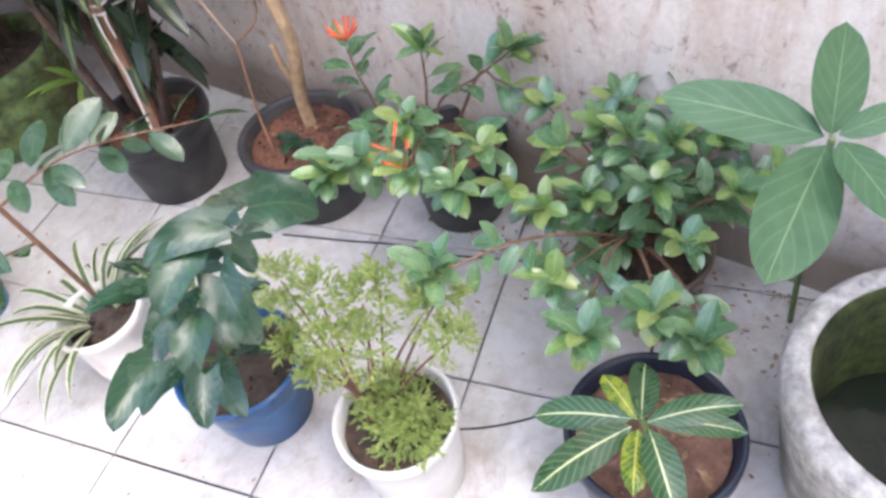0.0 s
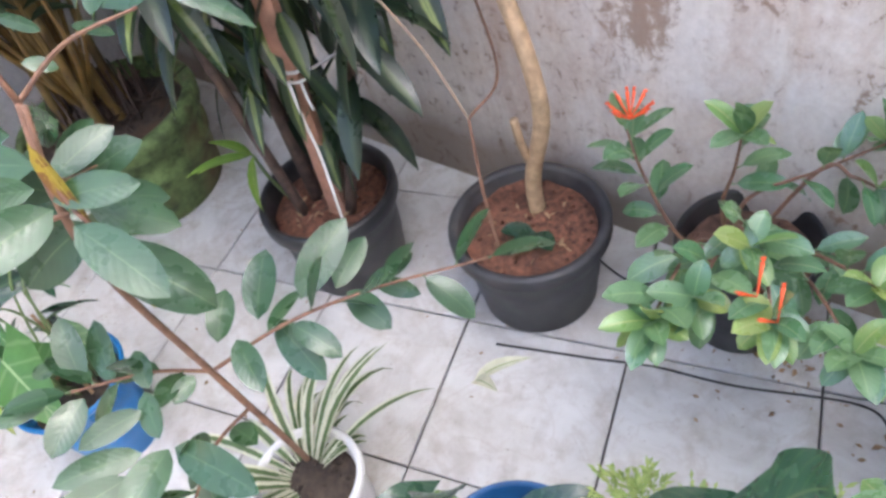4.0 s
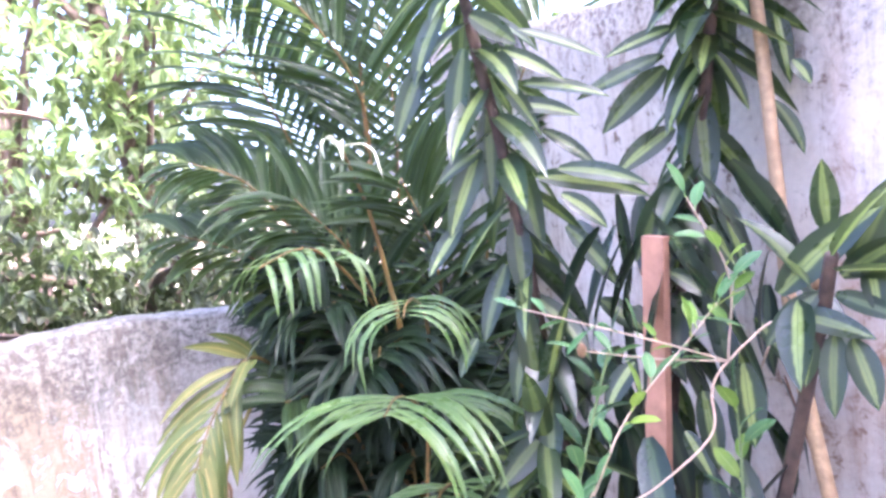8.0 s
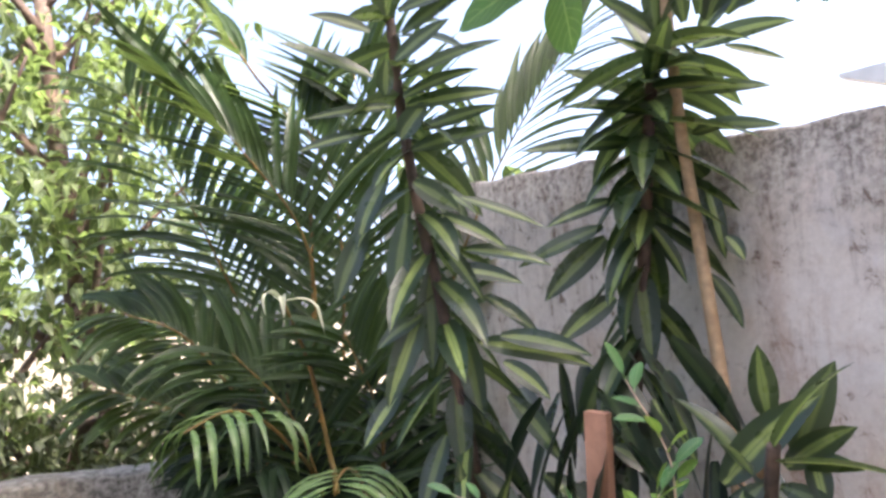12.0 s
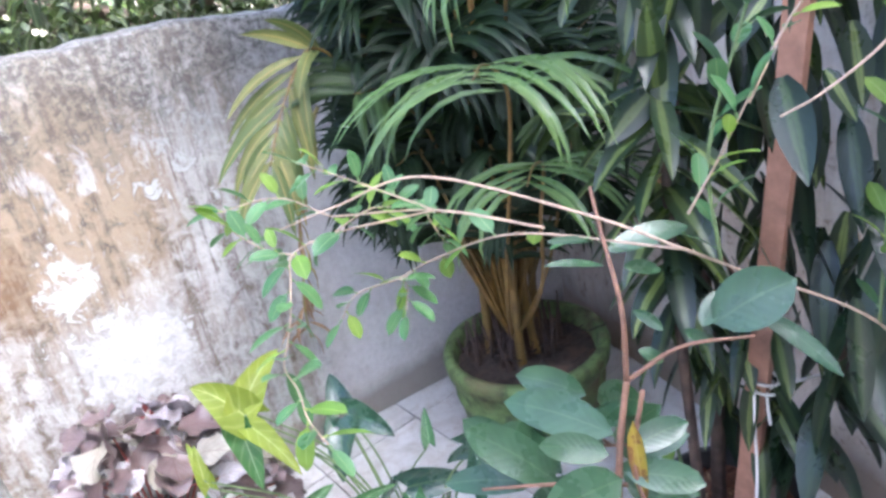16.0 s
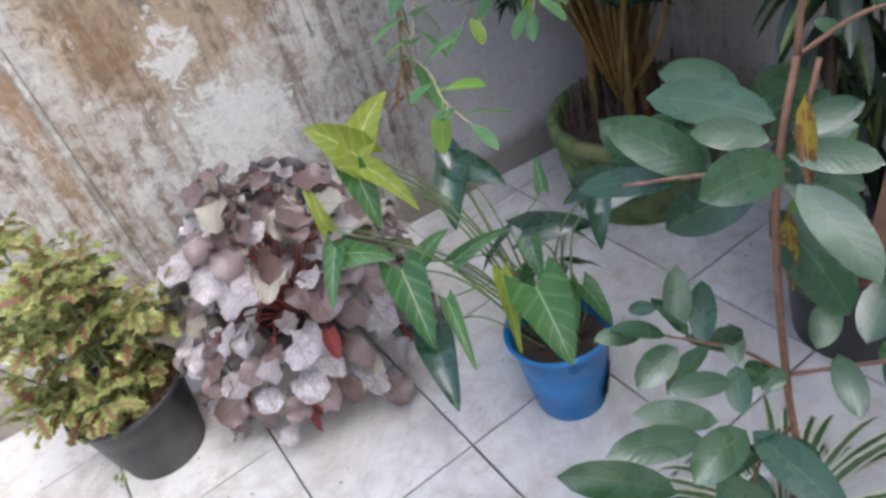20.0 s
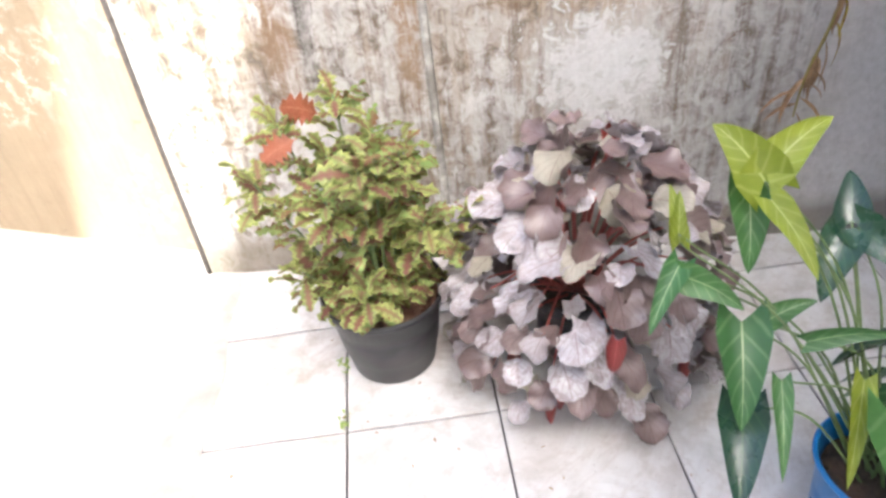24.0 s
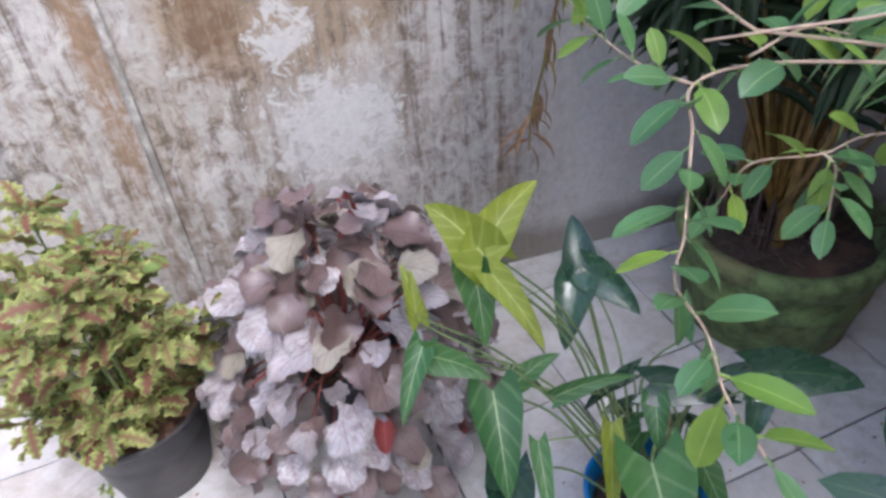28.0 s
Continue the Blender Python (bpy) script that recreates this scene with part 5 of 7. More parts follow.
stake = thing("wooden_stake", (0.973, -0.645, 0.19), "reddish sawn wooden stake tied with white string, stuck in the pot", "stake")
g = Geo()
a, b = Vector((0.973, -0.645, 0.17)), Vector((0.977, -0.737, 1.281))
d = (b - a).normalized()
s1 = d.cross(Vector((1, 0, 0))).normalized() * 0.017
s2 = d.cross(s1).normalized() * 0.008
rows = []
for k in range(13):
    c = a.lerp(b, k / 12) + s1 * rnd(-0.03, 0.03)
    rows.append([c - s1 - s2, c + s1 - s2, c + s1 + s2, c - s1 + s2, c - s1 - s2])
g.grid(rows)
bb = len(g.v)
g.v += [tuple(q) for q in rows[-1][:4]]
g.uv += [(0.5, 0.5)] * 4
g.f.append((bb, bb + 1, bb + 2, bb + 3))
flat(part("shaft", g, M["stake_wood"], stake))
tie = Vector((0.975, -0.685, 0.494))
for pts in ([tie, tie + Vector((0.05, -0.03, 0.0)), tie + Vector((0.105, -0.055, -0.002))],
            [tie + Vector((-0.016, 0.012, 0)), tie + Vector((-0.03, 0.002, -0.07)), tie + Vector((-0.035, -0.004, -0.13)), tie + Vector((-0.05, -0.012, -0.19)), tie + Vector((-0.065, -0.018, -0.255))],
            [tie, tie + Vector((-0.016, -0.012, -0.025)), tie + Vector((-0.02, -0.018, -0.05))]):
    g = Geo()
    g.tube(arc(pts, 6), 0.0025, 5)
    part("string", g, M["string"], stake, "loose white string end")
g = Geo()
g.tube([tie + Vector((0.014 * math.cos(k * 0.7), 0.02 * math.sin(k * 0.7), 0.002 * k - 0.012)) for k in range(19)], 0.0028, 5)
part("knot", g, M["string"], stake, "string wound round the stake")

# ---- pale-trunked tree and the trailing vine in the thick-rimmed pot ----
tr = thing("potted_sapling", (1.005, -1.01, 0), "bare pale trunk with broad top leaves in a dark pot", "tree")
pot(tr, (1.005, -1.01, 0), 0.141, 0.197, M["grey_pot"], M["red_soil"], 0.76, 0.016, 0.03, 0.86)
trunk = stem(tr, [(1.043, -1.015, 0.15), (1.05, -1.012, 0.25), (1.047, -1.04, 0.37), (1.044, -1.04, 0.46), (1.063, -1.007, 0.579), (1.08, -0.968, 0.664), (1.095, -0.93, 0.758), (1.114, -0.897, 0.844), (1.145, -0.845, 1.1), (1.16, -0.83, 1.32), (1.178, -0.815, 1.52), (1.18, -0.808, 1.7), (1.178, -0.81, 1.88), (1.172, -0.8, 1.92), (1.165, -0.786, 2.05), (1.16, -0.79, 2.2)], (0.015, 0.007), M["bark_pale"], name="trunk", seg=9)
stem(tr, [(1.055, -1.012, 0.27), (1.04, -1.005, 0.33), (1.038, -1.0, 0.385)], (0.008, 0.007), M["bark_pale"], "cut side stub", "stub")
for i in range(24):
    q, d = along(trunk, 0.1 + 0.85 * i / 24)
    g = Geo()
    g.tube([q - d * 0.003, q + d * 0.003], 0.0132 - 0.006 * i / 24, 9)
    part("ring", g, M["bark_pale"], tr)
arm = stem(tr, [(1.175, -0.79, 1.9), (1.15, -0.9, 1.91), (1.136, -0.969, 1.913), (1.111, -1.096, 1.898), (1.089, -1.205, 1.907), (1.07, -1.3, 1.93)], (0.007, 0.003), M["bark_pale"], "", "limb")
arm2 = stem(tr, [(1.172, -0.785, 1.915), (1.19, -0.68, 1.98), (1.215, -0.577, 2.021), (1.22, -0.5, 2.06)], (0.006, 0.003), M["bark_pale"], "", "limb")
LIMB_LEAVES = [  # base, way and length, width for length
    ((1.208, -0.635, 2.134), (-0.011, 0.195, -0.030), 0.63),
    ((1.169, -0.701, 2.189), (-0.012, 0.191, 0.078), 0.60),
    ((1.278, -0.458, 2.350), (0.001, 0.254, 0.093), 0.66),
    ((1.153, -0.697, 2.065), (-0.062, -0.060, 0.028), 0.55),
    ((1.122, -0.817, 2.130), (-0.044, 0.032, -0.101), 0.59),
    ((1.138, -0.725, 2.021), (-0.049, 0.005, -0.078), 0.59),
    ((1.184, -0.805, 2.060), (-0.074, -0.118, -0.078), 0.56),
    ((1.230, -0.590, 2.013), (-0.061, -0.057, -0.139), 0.61),
    ((1.158, -0.622, 1.989), (-0.011, 0.197, 0.016), 0.61),
    ((1.182, -0.619, 2.060), (-0.059, -0.043, -0.081), 0.59),
    ((1.159, -0.749, 1.993), (-0.054, -0.020, -0.088), 0.63),
]
REACH_LEAVES = [
    ((1.123, -1.005, 1.999), (-0.023, 0.135, 0.053), 0.55),
    ((1.137, -0.989, 1.988), (-0.064, -0.071, -0.069), 0.64),
    ((1.087, -1.119, 1.872), (-0.045, 0.027, -0.098), 0.56),
    ((1.105, -1.069, 1.865), (-0.045, 0.027, -0.090), 0.67),
    ((1.149, -1.141, 1.928), (-0.052, -0.012, -0.121), 0.63),
    ((1.138, -1.162, 1.948), (-0.062, -0.060, -0.089), 0.66),
    ((1.099, -1.096, 1.881), (-0.033, 0.084, -0.092), 0.53),
    ((1.134, -1.058, 1.993), (-0.067, -0.086, -0.090), 0.61),
    ((1.130, -0.932, 2.074), (-0.069, -0.094, -0.098), 0.56),
    ((1.149, -0.856, 2.177), (-0.030, 0.102, 0.087), 0.60),
    ((1.142, -0.827, 2.167), (-0.073, -0.115, 0.002), 0.57),
    ((1.162, -0.820, 2.202), (-0.030, 0.098, 0.170), 0.66),
]
for rows in (LIMB_LEAVES, REACH_LEAVES):
    for base, way, w in rows:
        ln = Vector(way).length
        one_leaf(tr, M["plumeria"], base, way, ln * 1.08, ln * w, rnd(0.2, 0.6), 0.15, random.choice(("heart", "oval", "oval")), rnd(-0.4, 0.4), 9, 0.02, facing=(-0.95, 0.2, 0.15))
one_leaf(tr, M["annona_yellow"], (1.1, -1.145, 1.86), (-0.05, -0.4, -0.8), 0.085, 0.026, 0.2, 0.4, "lance", 0.3, 7, label="hanging pale dying leaf")
rosette(tr, (1.16, -0.79, 2.2), (0, 0, 1), 8, [M["plumeria"]], 0.2, 0.1, 0.3, 1.2, 0.6, "oval", 0.05)
for way in ((-0.6, 0.25, 0.2), (-0.5, -0.5, 0.3), (-0.2, 0.6, 0.3)):
    one_leaf(tr, M["hibiscus"], (0.98, -1.03, 0.19), way, 0.06, 0.035, 0.4, 0.2, "oval")

vine = thing("climbing_vine", (0.94, -0.98, 0.17), "thin red-brown vine with small pale leaves growing from the pot", "vine")
stem(vine, [(0.845, -0.955, 0.175), (0.87, -0.945, 0.28), (0.9, -0.94, 0.38)], (0.0028, 0.0022), M["bark_red"])
stem(vine, [(0.9, -0.94, 0.38), (0.945, -0.975, 0.42), (0.965, -0.96, 0.55), (0.985, -0.95, 0.7), (0.96, -0.92, 0.95)], (0.0024, 0.0014), M["bark_red"])
run = stem(vine, [(0.9, -0.94, 0.38), (0.86, -0.93, 0.52), (0.78, -0.92, 0.65), (0.62, -0.87, 0.76), (0.51, -0.9, 0.82), (0.46, -0.85, 0.86), (0.38, -0.75, 0.91), (0.33, -0.68, 0.895), (0.29, -0.63, 0.88)], (0.0019, 0.0008), M["twig_pale"])
shoot = stem(vine, [(0.78, -0.92, 0.65), (0.79, -0.925, 0.75), (0.8, -0.935, 0.86), (0.81, -0.94, 0.96)], (0.002, 0.0013), M["green_stem"], name="shoot")
leafy(vine, shoot, 16, [M["vine"], M["lime"]], 0.042, 0.05, 1.0, 0.42, "oval", 0.3, 1, 0.25, planar=0.2)
shoot = stem(vine, [(0.6, -0.87, 0.77), (0.61, -0.86, 0.87), (0.64, -0.88, 0.97), (0.66, -0.9, 1.04)], (0.002, 0.0013), M["green_stem"], name="shoot")
leafy(vine, shoot, 16, [M["vine"], M["annona"], M["vine"]], 0.045, 0.05, 1.0, 0.42, "oval", 0.3, 1, 0.2, planar=0.3)
settle(vine, (-7.4, 3.6, -2.5), 1.17, (-0.026, 0.144, -0.117))
# twigs that end in dry buds, and the pale hooked twig
stem(vine, [(1.0, -0.86, 1.1), (0.905, -0.924, 1.189), (0.847, -0.896, 1.155), (0.83, -0.883, 1.125), (0.805, -0.892, 1.083), (0.738, -0.865, 1.045), (0.705, -0.84, 1.028)], (0.0017, 0.0012), M["twig_pale"], "pale hooked twig", "twig")
for pts, k in (([(0.847, -0.896, 1.155), (0.8, -0.83, 1.185), (0.717, -0.715, 1.232)], 10), ([(0.847, -0.896, 1.155), (0.81, -0.83, 1.16), (0.764, -0.759, 1.174)], 5), ([(0.847, -0.896, 1.155), (0.87, -0.893, 1.25), (0.861, -0.855, 1.34)], 10), ([(0.67, -0.829, 1.05), (0.718, -0.846, 1.122), (0.792, -0.883, 1.193), (0.841, -0.892, 1.223)], 16), ([(0.63, -0.79, 0.95), (0.65, -0.81, 1.0), (0.67, -0.829, 1.055)], 6)):
    tw = stem(vine, pts, (0.0014, 0.0008), M["twig_pale"], name="twig")
    leafy(vine, tw, k, [M["vine"], M["lime"], M["vine"]], 0.04, 0.2, 1.0, 0.42, "oval", 0.3, 1, 0.25, planar=0.2)
for q in ((0.761, -0.761, 1.175), (0.891, -0.568, 0.861), (0.977, -0.944, 1.22)):
    g = Geo()
    g.lathe([(0, -0.009), (0.0045, -0.005), (0.006, 0.003), (0.003, 0.009), (0, 0.01)], q, 8)
    part("bud", g, M["dead"], vine, "dry brown bud")
stem(vine, [(0.98, -0.63, 0.68), (0.94, -0.6, 0.77), (0.891, -0.568, 0.861)], (0.0028, 0.002), M["bark_red"], name="twig")
# leafy shoots that hang at the vine's far end
END = (0.44, -0.43, 0.95)
stem(vine, [(0.56, -0.665, 0.937), (0.5, -0.56, 0.96), END], (0.0016, 0.0012), M["twig_pale"], name="stem")
for pts, k, size in (([(0.5, -0.56, 0.96), (0.42, -0.47, 0.945), (0.37, -0.454, 0.935), (0.346, -0.486, 0.922), (0.323, -0.516, 0.899), (0.303, -0.541, 0.887), (0.285, -0.559, 0.872), (0.278, -0.598, 0.867), (0.268, -0.629, 0.853), (0.267, -0.663, 0.842)], 22, 0.043),
                     ([(0.37, -0.454, 0.935), (0.358, -0.415, 0.935), (0.35, -0.36, 0.945), (0.344, -0.326, 0.96)], 13, 0.036),
                     ([(0.44, -0.43, 0.93), (0.5, -0.42, 0.935), (0.536, -0.431, 0.926)], 10, 0.045), ([(0.597, -0.805, 0.930), (0.56, -0.62, 0.92), (0.54, -0.485, 0.864), (0.484, -0.48, 0.86), (0.432, -0.462, 0.857), (0.4, -0.47, 0.84)], 11, 0.042),
                     ([(0.484, -0.48, 0.86), (0.484, -0.494, 0.853), (0.462, -0.515, 0.835)], 6, 0.04), (([0.5, -0.56, 0.96], [0.53, -0.5, 0.93], [0.56, -0.48, 0.88]), 9, 0.04),
                     ([END, (0.4, -0.38, 0.98), (0.34, -0.32, 0.97)], 10, 0.038), ([(0.5, -0.56, 0.96), (0.45, -0.5, 1.0), (0.41, -0.44, 1.03)], 9, 0.038)):
    tw = stem(vine, pts, (0.0013, 0.0008), M["twig_pale"], name="shoot")
    leafy(vine, tw, k + 3, [M["vine"], M["vine"], M["vine"], M["lime"]], size * 0.98, 0.1, 1.0, 0.48, "oval", 0.35, 1, 0.05, planar=0.6)

# ---- long-leaved shrub and spider plant sharing a white pot ----
sp = thing("potted_spider_plant", (0.485, -0.835, 0), "white-edged spider plant in a white pot below the shrub", "plant")
pot(sp, (0.485, -0.835, 0), 0.084, 0.18, M["white_pot"], M["dark_soil"], 0.75, 0.008, 0.018)
for i in range(40):
    th = radians(rnd(-40, 215)) if i % 9 else radians(rnd(-90, 0))
    tilt = rnd(0.5, 1.35) if i % 9 else rnd(0.9, 1.3)
    b = Vector((0.495 + 0.025 * math.cos(th), -0.82 + 0.025 * math.sin(th), 0.15))
    one_leaf(sp, M["spider"], b, (math.cos(th) * math.sin(tilt), math.sin(th) * math.sin(tilt), math.cos(tilt)), rnd(0.14, 0.23) if i % 9 else rnd(0.07, 0.1), rnd(0.012, 0.018), rnd(1.0, 1.9), 0.35, "strap", rnd(-0.3, 0.3), 8)
for way in ((0.1, -0.5, 0.7), (-0.25, -0.35, 0.8)):
    one_leaf(sp, M["cream"], (0.64, -1.055, 0.28), way, 0.11, 0.022, 0.5, 0.3, "lance")

shrub = thing("custard_apple_shrub", (0.5, -0.81, 0.14), "leggy shrub with long dull-green oval leaves and red-brown stems", "shrub")
main = stem(shrub, [(0.48, -0.82, 0.14), (0.45, -0.87, 0.27), (0.435, -0.87, 0.41), (0.415, -0.88, 0.58), (0.426, -0.879, 0.657), (0.45, -0.875, 0.715)], (0.0042, 0.0028), M["bark_red"])
up = stem(shrub, [(0.45, -0.875, 0.715), (0.448, -0.882, 0.78), (0.463, -0.858, 0.832), (0.475, -0.84, 0.87)], (0.0026, 0.0015), M["bark_red"], name="branch")
CROWN_LEAVES = [  # base, way and length, width for length
    ((0.433, -0.870, 0.672), (-0.036, 0.091, 0.032), 0.36),
    ((0.418, -0.876, 0.663), (-0.039, 0.035, 0.023), 0.45),
    ((0.438, -0.872, 0.678), (0.026, 0.049, -0.002), 0.50),
    ((0.429, -0.886, 0.665), (0.052, -0.019, 0.015), 0.42),
    ((0.415, -0.893, 0.656), (0.038, -0.049, -0.003), 0.42),
    ((0.391, -0.838, 0.635), (-0.040, 0.050, 0.063), 0.42),
    ((0.397, -0.839, 0.640), (-0.006, 0.055, 0.040), 0.36),
    ((0.412, -0.893, 0.651), (-0.077, 0.007, 0.016), 0.50),
    ((0.411, -0.903, 0.637), (-0.012, -0.078, -0.040), 0.40),
    ((0.403, -0.849, 0.658), (0.025, 0.026, 0.009), 0.50),
]
LOW_LEAVES = [  # base, way and length, width for length
    ((0.364, -0.815, 0.484), (0.027, 0.023, 0.050), 0.42),
    ((0.375, -0.834, 0.472), (0.033, 0.030, 0.043), 0.42),
    ((0.385, -0.860, 0.458), (0.021, 0.024, 0.024), 0.50),
    ((0.339, -0.796, 0.485), (-0.037, 0.020, 0.014), 0.42),
    ((0.352, -0.826, 0.480), (-0.053, -0.001, -0.006), 0.55),
    ((0.379, -0.864, 0.464), (-0.029, -0.030, -0.016), 0.50),
    ((0.364, -0.873, 0.460), (-0.049, 0.023, 0.016), 0.40),
    ((0.382, -0.887, 0.448), (0.029, -0.002, 0.007), 0.60),
    ((0.366, -0.789, 0.497), (-0.015, 0.024, -0.001), 0.50),
]
RIGHT_LEAVES = [  # base, way and length, width for length
    ((0.447, -0.891, 0.454), (0.045, 0.016, 0.025), 0.50),
    ((0.480, -0.914, 0.452), (0.056, 0.015, 0.040), 0.48),
    ((0.513, -0.942, 0.450), (0.075, -0.019, 0.044), 0.42),
    ((0.536, -0.967, 0.444), (0.053, -0.009, 0.024), 0.42),
    ((0.456, -0.905, 0.451), (-0.034, -0.045, -0.017), 0.45),
    ((0.486, -0.929, 0.447), (-0.031, -0.066, -0.024), 0.45),
    ((0.537, -0.977, 0.439), (-0.017, -0.054, -0.014), 0.48),
    ((0.557, -0.996, 0.434), (0.003, -0.048, -0.003), 0.40),
    ((0.561, -1.003, 0.435), (0.032, -0.019, 0.012), 0.40),
]
BASE_LEAVES = [  # base, way and length, width for length
    ((0.317, -0.883, 0.435), (-0.076, 0.029, 0.026), 0.36),
    ((0.267, -0.900, 0.423), (-0.072, 0.041, 0.057), 0.36),
    ((0.242, -0.904, 0.422), (-0.075, 0.015, 0.037), 0.38),
    ((0.350, -0.897, 0.432), (-0.070, -0.009, 0.007), 0.50),
    ((0.353, -0.901, 0.431), (-0.007, -0.092, -0.008), 0.38),
    ((0.301, -0.909, 0.421), (-0.018, -0.093, 0.011), 0.42),
    ((0.253, -0.903, 0.428), (0.018, -0.067, 0.003), 0.42),
    ((0.338, -0.880, 0.437), (-0.053, 0.039, 0.030), 0.36),
    ((0.228, -0.912, 0.424), (-0.011, -0.056, 0.010), 0.45),
]
UPPER_LEAVES = [  # base, way and length, width for length
    ((0.559, -0.913, 0.749), (0.029, -0.075, -0.050), 0.17),
    ((0.523, -0.897, 0.739), (0.029, -0.003, 0.026), 0.50),
    ((0.530, -0.903, 0.740), (0.043, -0.044, 0.040), 0.68),
    ((0.492, -0.883, 0.745), (-0.011, 0.016, 0.022), 0.36),
    ((0.471, -0.872, 0.733), (0.015, -0.015, -0.010), 0.50),
    ((0.511, -0.887, 0.738), (0.023, -0.012, -0.016), 0.35),
    ((0.481, -0.859, 0.801), (0.032, -0.013, -0.007), 0.40),
    ((0.472, -0.850, 0.816), (0.064, -0.033, 0.016), 0.30),
    ((0.464, -0.843, 0.827), (-0.035, 0.011, 0.015), 0.20),
    ((0.469, -0.850, 0.805), (-0.046, 0.019, 0.021), 0.14),
]
BIG_LEAVES = [  # base, way and length, width for length
    ((0.476, -1.839, 0.449), (0.052, -0.007, 0.066), 0.55),
    ((0.476, -1.835, 0.448), (0.023, 0.117, 0.040), 0.38),
    ((0.473, -1.837, 0.443), (-0.096, 0.042, -0.051), 0.55),
    ((0.474, -1.845, 0.445), (-0.070, -0.039, -0.015), 0.50),
    ((0.476, -1.844, 0.449), (0.016, -0.050, 0.016), 0.40),
    ((0.478, -1.837, 0.450), (0.022, 0.008, 0.014), 0.40),
]
CROTON_LEAVES = [  # base, way and length, width for length
    ((0.328, -1.701, 0.261), (0.044, 0.038, 0.013), 0.36),
    ((0.330, -1.704, 0.262), (0.072, 0.007, 0.003), 0.42),
    ((0.328, -1.708, 0.260), (0.032, -0.077, 0.015), 0.30),
    ((0.324, -1.711, 0.257), (-0.072, -0.030, 0.002), 0.42),
    ((0.322, -1.702, 0.257), (-0.058, -0.002, 0.001), 0.45),
    ((0.323, -1.697, 0.259), (-0.071, 0.077, 0.014), 0.34),
    ((0.328, -1.696, 0.262), (-0.007, 0.087, 0.018), 0.34),
    ((0.329, -1.711, 0.260), (0.018, -0.083, -0.006), 0.25),
]
HIBISCUS_LEAVES = [  # base, way and length, width for length
    ((0.326, -1.381, 0.487), (-0.054, 0.045, 0.028), 0.55),
    ((0.351, -1.391, 0.484), (0.054, -0.043, -0.022), 0.85),
    ((0.298, -1.363, 0.483), (-0.063, 0.010, -0.005), 0.70),
    ((0.308, -1.373, 0.460), (-0.017, 0.047, 0.007), 0.60),
    ((0.293, -1.381, 0.456), (-0.038, -0.037, -0.051), 0.65),
    ((0.262, -1.351, 0.448), (-0.040, 0.022, -0.002), 0.60),
    ((0.264, -1.363, 0.435), (-0.052, -0.009, -0.013), 0.80),
    ((0.212, -1.357, 0.440), (-0.063, -0.000, 0.014), 0.60),
    ((0.222, -1.387, 0.413), (-0.042, -0.016, -0.009), 0.75),
    ((0.344, -1.384, 0.484), (0.003, 0.052, 0.012), 0.60),
    ((0.329, -1.394, 0.475), (0.022, -0.016, -0.013), 0.60),
    ((0.318, -1.387, 0.472), (0.010, -0.010, -0.037), 0.70),
]


def placed(parent, rows, mat, shape, droop=0.25, fold=0.15, n=8, wave=0.01, spin=0.25, facing=(-0.55, -0.5, 0.67), grow=1.0):
    """Leaves placed to fit the camera's view; the last number is the width for a length of one."""
    for base, way, w in rows:
        ln = Vector(way).length * grow
        one_leaf(parent, mat if not isinstance(mat, list) else random.choice(mat), base, way, ln, ln * w, droop, fold, shape, rnd(-spin, spin), n, wave, 0.0, facing=facing)


BR = [[(0.45, -0.875, 0.715), (0.49, -0.9, 0.735), (0.53, -0.94, 0.738)], [(0.435, -0.87, 0.42), (0.48, -0.95, 0.455), (0.53, -1.02, 0.46), (0.6, -1.1, 0.44)],
      [(0.42, -0.89, 0.64), (0.38, -0.85, 0.645), (0.34, -0.8, 0.64)], [(0.435, -0.87, 0.42), (0.4, -0.85, 0.46), (0.35, -0.82, 0.49)],
      [(0.44, -0.87, 0.35), (0.38, -0.89, 0.38), (0.32, -0.92, 0.39)], [(0.44, -0.9, 0.72), (0.42, -0.9, 0.66), (0.42, -0.92, 0.6)]]
for k, pts in enumerate(BR):
    tw = stem(shrub, pts, (0.0022, 0.0012), M["bark_red"], name="branch")
    if k in (1, 3, 4):
        leafy(shrub, tw, 9 if k == 1 else 6, [M["annona"]], 0.058, 0.25, 1.0, 0.46, "oval", 0.4, 1.0, 0.12, 0.15, 0.004, 0.75, 8)
for rows in (CROWN_LEAVES, LOW_LEAVES, RIGHT_LEAVES, BASE_LEAVES, UPPER_LEAVES):
    placed(shrub, rows, M["annona"], "oval", 0.3, 0.12)
for b in ((0.425, -0.9, 0.7), (0.43, -0.88, 0.6)):
    one_leaf(shrub, M["annona_yellow"], b, (-0.1, -0.1, -1), 0.075, 0.014, 0.1, 0.4, "lance", 0.3, 6, label="hanging yellow dying leaf")
settle(shrub, (-6.9, 3.65, -2.4), 1.22, (-0.033, 0.204, -0.155))
